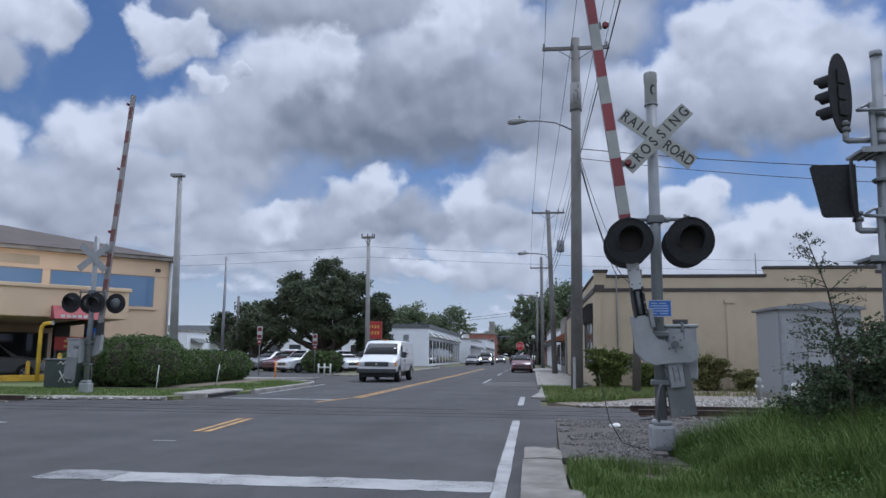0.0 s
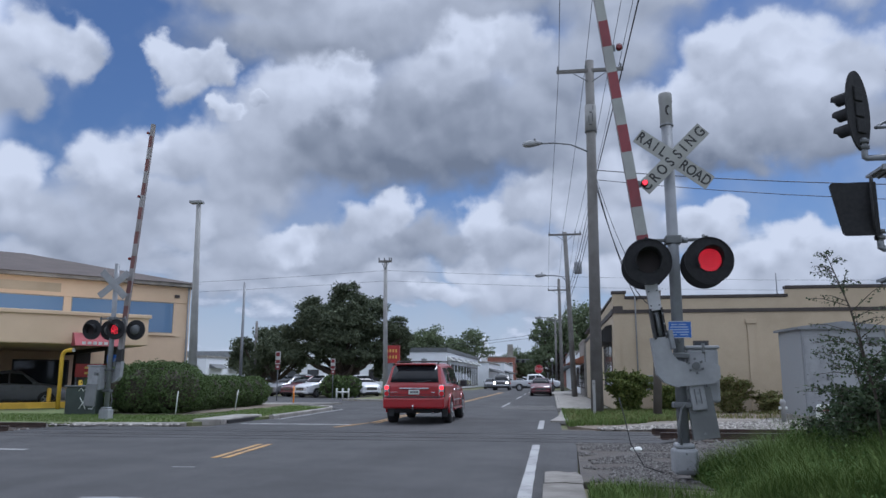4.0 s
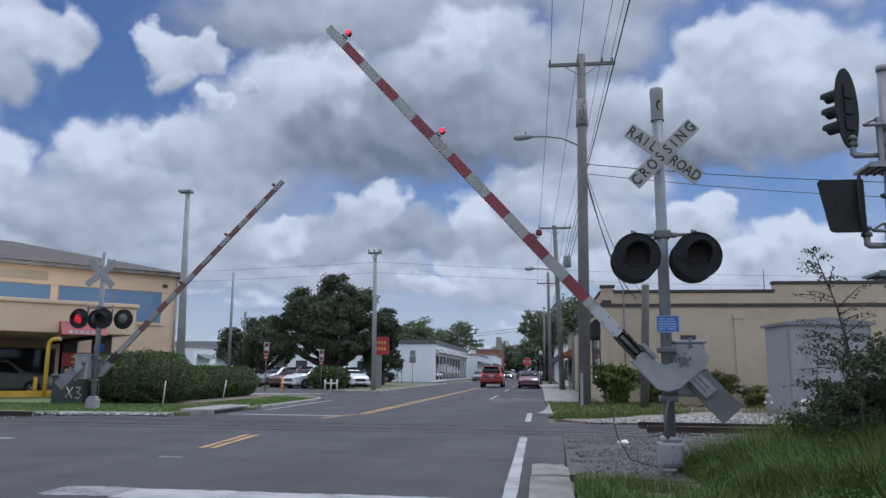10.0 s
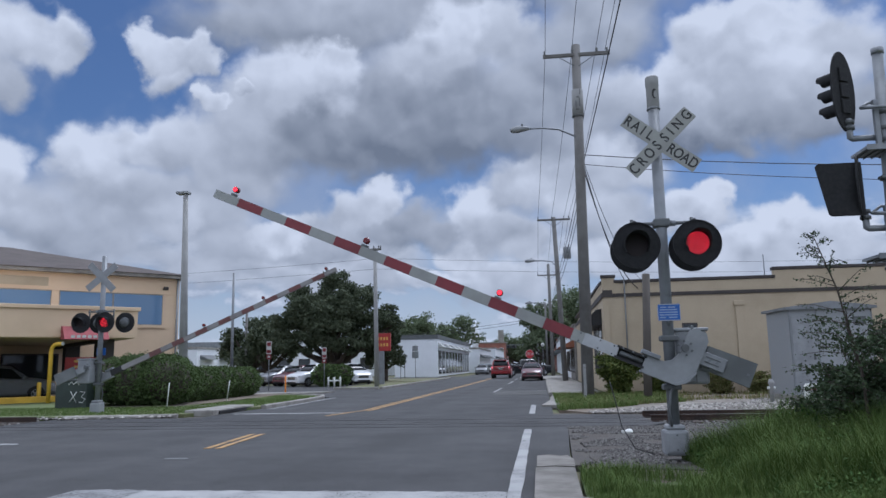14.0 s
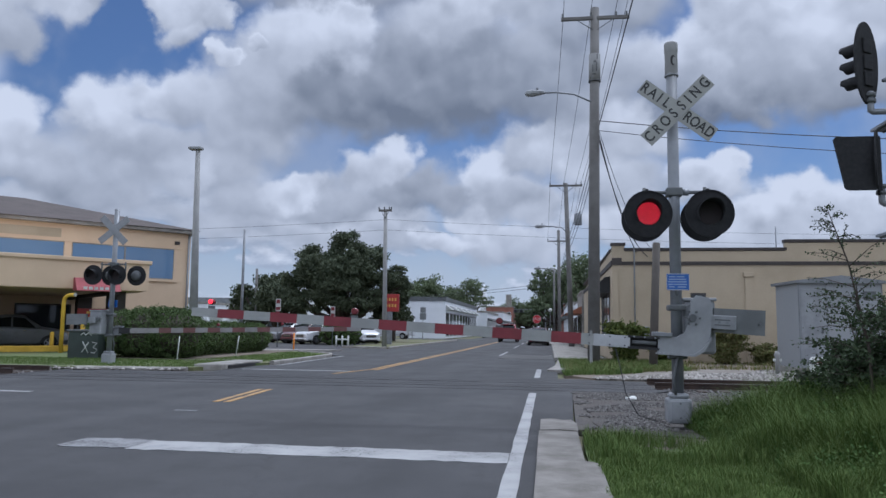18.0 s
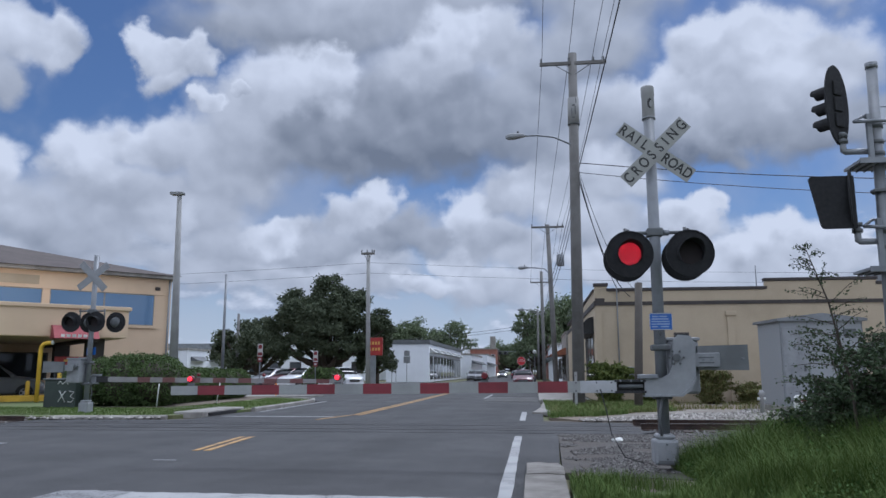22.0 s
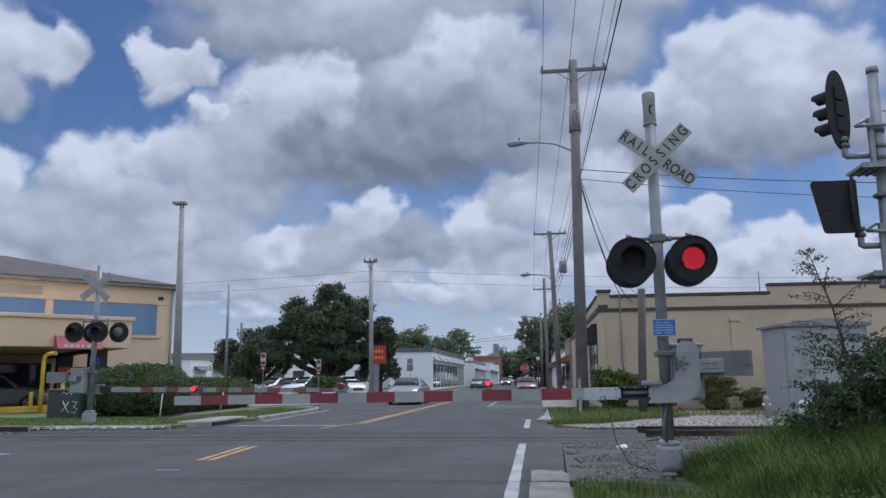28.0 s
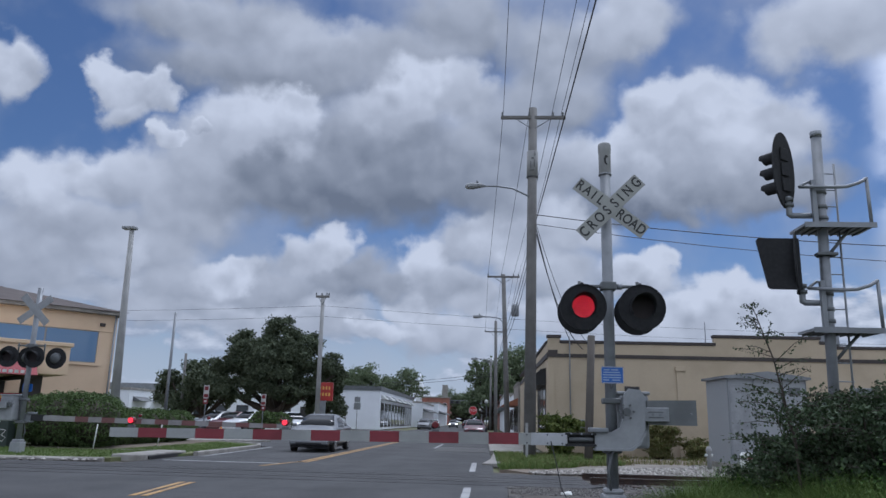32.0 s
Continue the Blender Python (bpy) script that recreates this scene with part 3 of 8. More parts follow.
kerb("kerb_1", [(-9.38, 24.4), (-9.4, 27), (-9.45, 29.5), (-9.6, 32.0), (-9.95, 33.2), (-10.85, 34.2), (-12.2, 35.4)])
kerb("kerb_2", [(-13.6, 20.0), (-11.6, 20.25), (-10.5, 20.6)], 0.3, 0.1, "low broken concrete kerb by the tracks")
kerb("kerb_3", [(-9.75, 44.8), (-9.75, 62), (-9.75, 79)])
kerb("kerb_4", [(0.30, 32.4), (0.30, 50), (0.30, 64), (-0.2, 66), (-2.0, 68), (-2.1, 79)], 0.16, 0.12)
kerb("kerb_5", [(-12.9, 45.6), (-11.5, 45.0), (-9.9, 44.8)])
bm = box(B(), -10.6, -9.7, 21.2, 24.4, -0.05, 0.16, 0.03)
drain = solid("storm_drain", bm, CONCRETE, "concrete storm drain inlet in the kerb", "drain")
# solid block: the shade inside the slot is a black bar
bm = box(B(), -9.72, -9.66, 21.6, 24.0, 0.02, 0.11)
part("drain_opening", bm, BLACK, drain, "drain slot, its shade drawn as a black bar")
slab("sidewalk_corner", [(-0.06, 23.9), (0.42, 23.8), (0.62, 25.6), (0.80, 29.0), (1.45, 32.0), (0.38, 32.0), (0.22, 27.0)], 0.05, CONCRETE, "pale worn concrete kerb ramp at the corner", "sidewalk", 0.1)
slab("parking_pad", [(-2.25, 33.4), (0.2, 33.4), (0.2, 38.1), (-2.25, 38.1)], 0.004, ASPHALT_PATCH, "paler worn patch of asphalt in the parking lane", "road", 0.05)
slab("sidewalk", [(0.38, 32), (2.45, 32), (2.45, 79), (-2.0, 79), (-2.0, 68.2), (0.38, 64.5)], 0.11, CONCRETE, "pale concrete sidewalk with joints", "sidewalk", 0.2)
bm = B()
plate(bm, [(-0.12, -8), (0.48, -8), (0.49, 7.45), (0.36, 7.60), (-0.12, 7.60)], "z", -0.06, 0.035)
plate(bm, [(-0.125, 7.62), (0.35, 7.62), (0.36, 9.72), (0.12, 9.8), (-0.13, 9.72)], "z", -0.06, 0.032)
plate(bm, [(-0.115, 9.75), (0.12, 9.83), (0.37, 9.75), (0.38, 10.5), (0.31, 10.92), (0.2, 10.86), (0.05, 11.0), (-0.12, 10.88)], "z", -0.06, 0.040)
solid("gutter", bm, GUTTER, "worn pale concrete kerb strip with a broken end", "kerb", kind="structure")

# ---- the railroad ----
bm = box(B(), -120, 120, 15.9, 21.0, -0.16, -0.03)
solid("track_bed", bm, BALLAST, "grey ballast bed under the railroad tracks", "track bed", kind="structure")
for y in (17.75, 19.19):
    for x0, x1 in ((-120, -13.9), (2.42, 120)):
        bm = B()
        prof = [(y - 0.07, 0.0), (y - 0.07, 0.02), (y - 0.012, 0.035), (y - 0.012, 0.12), (y - 0.036, 0.13), (y - 0.036, 0.165),
                (y + 0.036, 0.165), (y + 0.036, 0.13), (y + 0.012, 0.12), (y + 0.012, 0.035), (y + 0.07, 0.02), (y + 0.07, 0.0)]
        plate(bm, [(a, b - 0.03) for a, b in prof], "x", x0, x1)
        rail = solid("rail", bm, RUST, "rusty steel railroad rail", "rail", "railroad rails")
        part("rail_head", box(B(), x0, x1, y - 0.03, y + 0.03, 0.135, 0.139), RAIL_TOP, rail, "worn shiny rail head")
    bm = box(B(), -13.9, 2.4, y - 0.035, y + 0.025, -0.05, 0.007)
    solid("rail", bm, SUNK_RAIL, "rail sunk in the asphalt of the crossing", "rail", "railroad rails")
tie_me = mesh_of(box(B(), -0.11, 0.11, -1.28, 1.28, -0.12, 0.0, 0.01), "tie", BARK)
for k in range(26):
    for x in (2.9 + 0.5 * k, -14.3 - 0.5 * k):
        o = new("railroad_tie", tie_me)
        o.matrix_basis = pose(x, 18.47 + random.uniform(-0.05, 0.05), 0.0, 0, 0, random.uniform(-2, 2))
        tagged(o, "dark weathered wooden railroad tie", "railroad tie", "railroad ties")


# ---- crossing signals ----
def ring(bm, c, r0, r1, y0, y1, seg=28):
    """A flat ring facing along y."""
    loops = []
    for r, y in ((r0, y0), (r1, y0), (r1, y1), (r0, y1)):
        loops.append([bm.verts.new((c[0] + r * math.cos(k * math.tau / seg), y, c[1] + r * math.sin(k * math.tau / seg))) for k in range(seg)])
    for a, b in zip(loops, loops[1:] + loops[:1]):
        for k in range(seg):
            bm.faces.new((a[k], a[(k + 1) % seg], b[(k + 1) % seg], b[k]))
    return bm


def hood(bm, c, r, y0, y1, seg=18):
    """A lamp visor: an open half tube over the lens, pointing along -y."""
    loops = []
    for rr, cut in ((r, 0.0), (r + 0.008, 0.0)):
        rows = []
        for i in range(seg + 1):
            a = math.radians(-35 + 250 * i / seg)
            f = 0.45 + 0.55 * max(0.0, math.sin(a))
            rows.append((bm.verts.new((c[0] + rr * math.cos(a), y0, c[1] + rr * math.sin(a))), bm.verts.new((c[0] + rr * math.cos(a), y0 + (y1 - y0) * f, c[1] + rr * math.sin(a)))))
        loops.append(rows)
    for rows in loops:
        for (a, b), (c2, d) in zip(rows, rows[1:]):
            bm.faces.new((a, c2, d, b)).smooth = True
    for i in range(seg):
        bm.faces.new((loops[0][i][1], loops[0][i + 1][1], loops[1][i + 1][1], loops[1][i][1]))
    return bm


def flasher(sig, x, z, way, dia=0.66, dead=False, reach=0.16):
    """One lamp unit. way -1: it faces -y, +1: it faces +y. Returns the lit disc, to be moved."""
    y = reach * way
    back = part("lamp_background", disc(B(), (x, z), dia / 2, y, y + 0.018 * way, 36), LAMP_BLACK, sig, "round black lamp background")
    part("rim", ring(B(), (x, z), dia / 2 - 0.012, dia / 2 + 0.006, y - 0.004 * way, y + 0.03 * way, 36), LAMP_BLACK, back)
    part("visor", hood(B(), (x, z), 0.165, y + 0.02 * way, y + 0.30 * way), LAMP_BLACK, back, "black lamp visor")
    part("lens", disc(B(), (x, z), 0.155, y + 0.019 * way, y + 0.03 * way), DARK_LENS, back, "unlit dark red lens")
    part("lamp_housing", tube(B(), [(x, y - 0.001 * way, z), (x, y - 0.07 * way, z), (x, y - 0.11 * way, z)], [0.17, 0.15, 0.05], 20), DARK_GREY if reach < 0.3 else LAMP_BLACK, sig)
    if reach > 0.3:
        part("lamp_bracket", tube(B(), [(x, -0.01 * way, z + 0.35), (x, y - 0.06 * way, z + 0.34), (x, y - 0.06 * way, z + 0.1)], 0.02, 8), LAMP_BLACK, sig)
    if dead:
        return None
    bm = B()
    disc(bm, (0, 0), 0.012, 0.0, 0.006 * way, 8)
    for r, k in ((0.028, 6), (0.052, 11), (0.075, 16), (0.098, 22), (0.121, 27), (0.143, 32)):
        for i in range(k):
            a = math.tau * (i + 0.5 * (r > 0.09)) / k
            disc(bm, (r * math.cos(a), r * math.sin(a)), 0.0072, 0.0, 0.006 * way, 6)
    led = part("lit_lamp", bm, LED, sig, "cluster of glowing red lamp diodes")
    led["off"], led["on"] = (x, y - 0.06 * way, z), (x, y + 0.034 * way, z)
    led.location = led["off"]
    return led


def crossing_signal(label, m, arm_length, sign_text=True, pairs=((-0.405, -1), (0.40, -1), (-0.39, 1), (0.43, 1))):
    sig = thing("crossing_signal", label, "crossing signal", m, "crossing signals")
    part("mast", tube(B(), [(0, 0, 0.35), (0, 0, 5.2 if sign_text else 4.97)], 0.078, 20), GALV, sig, "grey steel mast")
    if sign_text:
        bm = tube(B(), [(0, 0, 4.86), (0, 0, 4.88), (0, 0, 5.20), (0, 0, 5.215), (0, 0, 5.225), (0, 0, 5.34), (0, 0, 5.36)], [0.082, 0.09, 0.09, 0.094, 0.096, 0.096, 0.086], 20)
        cap = part("bell_cap", bm, POLE_CONCRETE, sig, "pale grey weathered cap with an oval hole")
        # no opening is cut: a black plate draws its shade, a pale one its inside
        part("hole", plate(B(), [(0.012 + 0.036 * math.cos(a), 5.08 + 0.075 * math.sin(a)) for a in [math.tau * k / 16 for k in range(16)]], "y", -0.0945, -0.0885), BLACK, cap, "oval hole, its shade drawn as a black plate")
        part("hole_lip", plate(B(), [(0.028 + 0.024 * math.cos(a), 5.07 + 0.055 * math.sin(a)) for a in [math.tau * k / 16 for k in range(16)]], "y", -0.0965, -0.0935), POLE_CONCRETE, cap)
        part("cap_strap", tube(B(), [(0, 0, 4.86), (0, 0, 4.885)], 0.097, 20), GALV, cap)
    bm = B()
    for i in range(2):
        box(bm, -0.16 + 0.03 * i, 0.16 - 0.03 * i, -0.16 + 0.03 * i, 0.16 - 0.03 * i, 0.0 if not i else 0.33, 0.33 if not i else 0.4, 0.035)
    base = part("base", bm, GREY_PAINT, sig, "grey cast junction base with bolted door")
    part("base_door", box(B(), -0.12, 0.12, -0.175, -0.158, 0.05, 0.30, 0.006), GREY_PAINT, base)
    for bx, bz in ((0.0, 0.27), (0.0, 0.08), (-0.135, 0.02), (0.135, 0.02)):
        part("bolt", disc(B(), (bx, bz), 0.014, -0.19, -0.17, 6), DARK_GREY, base)
    # crossbuck
    cross_z = 4.335 if sign_text else 4.28
    for turn, side in ((-37.7, 0), (44.7, 1)):
        bm = box(B(), -0.61, 0.61, -0.004, 0.004, -0.112, 0.112, 0.0)
        blade = part("crossbuck_blade", bm, CROSS_SHEET if sign_text else GREY_PAINT, sig, "white crossbuck blade with black capitals" if sign_text else "bare back of a white crossbuck blade")
        y = -0.115 - 0.012 * side if sign_text else 0.115 + 0.012 * side
        blade.matrix_basis = pose(0.05 if sign_text else 0.0, y, cross_z) @ pose(0, 0, 0, 0, -turn, 0)
        if sign_text:
            words = zip("RAILROAD", (-0.55, -0.415, -0.30, -0.18, 0.175, 0.295, 0.415, 0.54)) if side == 0 else zip("CROSSING", (-0.54, -0.385, -0.225, -0.07, 0.085, 0.21, 0.355, 0.535))
            for w, x in words:
                letters(w, 0.21, INK, blade, pose(x, -0.0045, 0.0, 90, 0, 0) @ Matrix.Diagonal((0.80, 1, 1, 1)), "letter", bold=0.004)
            for bx, bz in ((-0.08, 0.05), (0.08, -0.05)):
                part("bolt", disc(B(), (bx, bz), 0.012, -0.010, -0.004, 6), GALV, blade)
    part("crossbuck_bracket", tube(B(), [(0, 0, cross_z - 0.06), (0, 0, cross_z + 0.06)], 0.1, 16), GALV, sig)
    # lamps
    part("lamp_arm", tube(B(), [(-0.42, 0, 3.18), (0.46, 0, 3.18)], 0.026, 10), DARK_GREY, sig, "dark cross arm carrying the lamps")
    part("clamp", box(B(), -0.11, 0.11, -0.1, 0.1, 3.12, 3.24, 0.02), DARK_GREY, sig)
    part("arm_coupling", tube(B(), [(0.12, 0, 3.18), (0.20, 0, 3.18)], 0.045, 10), GALV, sig)
    for x in (-0.405, 0.42):
        part("lamp_drop", tube(B(), [(x, 0, 3.25), (x, 0, 2.95)], 0.025, 8), DARK_GREY, sig)
    leds = [flasher(sig, x, 2.825, way, 0.63, way != pairs[0][1], 0.36 if sign_text and way < 0 else 0.16) for x, way in pairs]
    # blue notice
    note = part("notice", plate(B(), [(0.015 + sx * (0.155 - (0.02 if k % 2 == c else 0)), 1.915 + sz * (0.118 - (0.02 if k % 2 != c else 0))) for sx, sz, c in ((-1, -1, 1), (1, -1, 0), (1, 1, 1), (-1, 1, 0)) for k in (0, 1)], "y", -0.094, -0.086), BLUE_SIGN, sig, "blue emergency notice with unreadable white lines")
    for z, w in ((1.805, 0.135), (2.025, 0.135)):
        part("notice_border", box(B(), 0.015 - w, 0.015 + w, -0.0965, -0.0945, z - 0.005, z + 0.005), WHITE_SHEET, note)
    for x in (-0.135, 0.165):
        part("notice_border", box(B(), x - 0.004, x + 0.004, -0.0965, -0.0945, 1.815, 2.015), WHITE_SHEET, note)
    for z, spans in ((1.985, ((-0.10, -0.02), (0.0, 0.10))), (1.95, ((-0.11, 0.12),)), (1.915, ((-0.115, 0.13),)), (1.88, ((-0.115, -0.05), (-0.04, 0.13))), (1.845, ((-0.11, -0.03), (0.01, 0.12)))):
        for x0, x1 in spans:
            part("text_line", box(B(), x0, x1, -0.0965, -0.0945, z - 0.008, z + 0.008), NOTICE_TEXT, note)
    # gate mechanism
    bm = box(B(), 0.10, 0.52, 0.0, 0.34, 0.93, 1.66, 0.04)
    mech = part("gate_mechanism", bm, GREY_PAINT, sig, "grey gate motor housing")
    part("housing_lid", box(B(), 0.08, 0.54, -0.02, 0.36, 1.655, 1.70, 0.015), GREY_PAINT, mech)
    part("knob", tube(B(), [(0.0, -0.06, 1.70), (0.0, -0.06, 1.76), (0.0, -0.06, 1.80), (0.0, -0.06, 1.83)], [0.012, 0.03, 0.03, 0.012], 10), DARK_GREY, mech)
    part("lid_latch", box(B(), 0.30, 0.34, -0.03, 0.0, 1.60, 1.73, 0.006), DARK_GREY, mech)
    part("housing_seam", box(B(), 0.335, 0.345, -0.004, 0.0, 0.95, 1.65), DARK_GREY, mech)
    part("mast_clamp", box(B(), -0.12, 0.12, -0.11, 0.11, 1.52, 1.60, 0.02), DARK_GREY, sig)
    part("mast_clamp", box(B(), -0.12, 0.12, -0.11, 0.11, 0.86, 0.94, 0.02), DARK_GREY, sig)
    part("conduit", tube(B(), [(-0.05, -0.12, 0.38), (-0.08, -0.14, 0.6), (-0.03, -0.13, 0.85), (0.1, -0.05, 0.98)], 0.018, 8), DARK_GREY, sig)
    # the arm turns about the hub; built lowered, pointing along -x
    arm = part("gate_arm", plate(B(), [(-0.58, -0.60), (-0.10, -0.60), (0.02, -0.52), (0.10, -0.36), (0.12, 0.10), (0.06, 0.20), (-0.10, 0.22), (-0.17, 0.14), (-0.18, -0.16), (-0.24, -0.30), (-0.34, -0.36), (-0.58, -0.36)], "y", -0.16, -0.12), GREY_PAINT, sig, "gate arm with a grey curved bracket")
    arm.location = (0.18, -0.02, 1.42)
    hub_side = []
    part("bracket_flange", plate(B(), [(-0.585, -0.61), (-0.09, -0.61), (0.03, -0.53), (0.11, -0.37), (0.11, -0.34), (0.0, -0.50), (-0.11, -0.58), (-0.585, -0.585)], "y", -0.19, -0.02), GREY_PAINT, arm)
    hub_side.append(part("hub", tube(B(), [(0, -0.10, 0), (0, -0.20, 0)], 0.05, 14), DARK_GREY, arm))
    for i in range(6):
        a = math.tau * i / 6
        hub_side.append(part("bolt", disc(B(), (0.095 * math.cos(a), 0.095 * math.sin(a)), 0.016, -0.178, -0.159, 6), DARK_GREY, arm))
    bm = B()
    for z0, z1 in ((-0.56, -0.53), (-0.41, -0.38)):
        box(bm, -0.98, -0.56, -0.17, -0.05, z0, z1)
    box(bm, -0.98, -0.56, -0.075, -0.06, -0.53, -0.41)
    part("arm_adapter", bm, BLACK, arm, "dark open steel channel joining arm and bracket")
    part("adapter_spring", tube(B(), [(-0.92, -0.13, -0.47), (-0.6, -0.13, -0.47)], 0.03, 8), DARK_GREY, arm)
    for x in (-0.9, -0.76, -0.62):
        part("bolt", disc(B(), (x, -0.395), 0.014, -0.185, -0.168, 6), GALV, arm)
    part("shear_pin", box(B(), -0.66, -0.40, -0.21, -0.06, -0.37, -0.31, 0.01), GALV, arm)
    bm = plate(B(), [(0.30, -0.17), (0.62, -0.175), (0.97, -0.18), (0.97, 0.165), (0.62, 0.16), (0.30, 0.155)], "y", -0.05, 0.04)
    hub_side.append(part("counterweight", bm, CAST_GREY, arm, "flat grey counterweight plate, wider at its end"))
    hub_side.append(part("counterweight_arm", box(B(), 0.05, 0.58, -0.12, -0.05, -0.13, 0.06, 0.01), GREY_PAINT, arm))
    bm = plate(B(), [(0.30, -0.08), (0.50, -0.08), (0.50, -0.065), (0.30, -0.065)], "y", -0.128, -0.118)
    plate(bm, [(0.30, -0.01), (0.50, -0.01), (0.50, 0.005), (0.30, 0.005)], "y", -0.128, -0.118)
    hub_side.append(part("adjusting_slot", bm, DARK_GREY, arm, "slots of the counterweight arm"))
    for x, z in ((0.90, -0.02), (0.36, -0.035), (0.46, -0.035)):
        hub_side.append(part("bolt", disc(B(), (x, z), 0.018, -0.135 if x < 0.6 else -0.065, -0.05, 8), GALV, arm))
    # striped boards, tapering to the tip
    n = int((arm_length - 1.45) / 0.41)
    ends = [-arm_length + 0.41 * i for i in range(n + 1)] + [-0.95]
    for i, (x0, x1) in enumerate(zip(ends, ends[1:])):
        h = 0.064 + 0.018 * (x0 + arm_length) / arm_length
        red = i % 2 == 1 and i < n
        bm = box(B(), x0 + 0.001, x1 - 0.001, -0.153, -0.147, -0.47 - h, -0.47 + h)
        part("stripe", bm, RED_SHEET if red else ARM_WHITE, arm, "red arm section" if red else "white arm section")
        # back boards: duller copies, their lack of light put into the colour
        bm = box(B(), x0 + 0.001, x1 - 0.001, -0.058, -0.052, -0.47 - h, -0.47 + h)
        part("stripe", bm, ARM_RED_DULL if red else ARM_WHITE_DULL, arm, "red back of the arm, dulled for its backlit look" if red else "white back of the arm, dulled for its backlit look")
    sleeve = part("arm_sleeve", box(B(), -1.44, -0.955, -0.158, -0.1535, -0.552, -0.388), ARM_SLEEVE, arm, "pale metal sleeve at the root of the arm")
    for x in (-1.5, -1.22, -1.02):
        for z in (-0.525, -0.415):
            part("bolt", disc(B(), (x, z), 0.013, -0.168, -0.152, 6), DARK_GREY, arm)
    bm = B()
    plate(bm, [(-arm_length + 0.004, -0.47 - 0.06), (-0.97, -0.47 - 0.074), (-0.97, -0.47 + 0.074), (-arm_length + 0.004, -0.47 + 0.06)], "y", -0.147, -0.058)
    part("arm_beam", bm, ARM_BEAM, arm, "weathered grey box beam under the sheeting")
    lights = []
    for x in (-arm_length + 0.30, -arm_length + 2.5, -arm_length + 4.6):
        z = -0.47 + 0.075
        part("arm_lamp_foot", box(B(), x - 0.05, x + 0.05, -0.15, -0.115, z - 0.015, z + 0.03, 0.005), DARK_GREY, arm)
        part("arm_lamp", tube(B(), [(x, -0.085, z + 0.09), (x, -0.1, z + 0.09), (x, -0.165, z + 0.09), (x, -0.18, z + 0.09)], [0.035, 0.048, 0.048, 0.035], 16), RED_LENS, arm, "round red arm lamp")
        bm = B()
        for sx in (-1, 1):
            disc(bm, (0, 0), 0.034, 0.0, 0.012 * sx, 14)
        for k in range(4):
            disc(bm, (0.022 * math.cos(k * 1.57), 0.022 * math.sin(k * 1.57)), 0.010, 0.0, -0.016, 6)
        lit = part("lit_arm_lamp", bm, LED, arm, "glowing red arm lamp")
        lit["off"], lit["on"] = (x, -0.132, z + 0.09), (x, -0.184, z + 0.09)
        lit.location = lit["off"]
        lights.append(lit)
    # the boards hang a little off the hub's own axis
    drop = Matrix.Translation((0.14, 0, 0.09))
    arm.data.transform(drop)
    for child in arm.children:
        if child in hub_side:
            if not sign_text:      # this one carries its weight on the outer side
                child.data.transform(Matrix.Translation((0, 0.56, 0)))
            continue
        if child in lights:
            child["off"], child["on"] = tuple(drop @ Vector(child["off"])), tuple(drop @ Vector(child["on"]))
            child.location = child["off"]
        else:
            child.data.transform(drop)
    return sig, arm, leds, lights


NEAR_SIGNAL = crossing_signal("grey steel railroad crossing signal with white lettered crossbuck and gate arm", pose(1.75, 10.6, 0.08), 7.35)
FAR_SIGNAL = crossing_signal("grey railroad crossing signal seen from behind, with striped gate arm", pose(-13.9, 22.0, 0.06, 0, 0, 180), 8.5, False, ((0.60, 1), (-0.22, 1), (0.20, -1), (-0.70, -1)))
part("hanging_wire", tube(B(), [(-0.85, -0.2, 1.0), (-0.78, -0.22, 0.7), (-0.72, -0.2, 0.4), (-0.55, -0.15, 0.1), (-0.3, -0.1, 0.02)], 0.007, 6), WIRE, NEAR_SIGNAL[0], "loose black wire")


# ---- poles and wires ----
def wire(a, b, sag, r=0.011, n=14):
    a, b = Vector(a), Vector(b)
    pts = [a.lerp(b, i / n) - Vector((0, 0, sag * 4 * (i / n) * (1 - i / n))) for i in range(n + 1)]
    return tube(B(), pts, r, 5, False)


def cable(name, a, b, sag, r=0.011, label="thin black overhead cable strung between poles"):
    return solid(name, wire(a, b, sag, r), WIRE, label, "cable", "overhead cables")


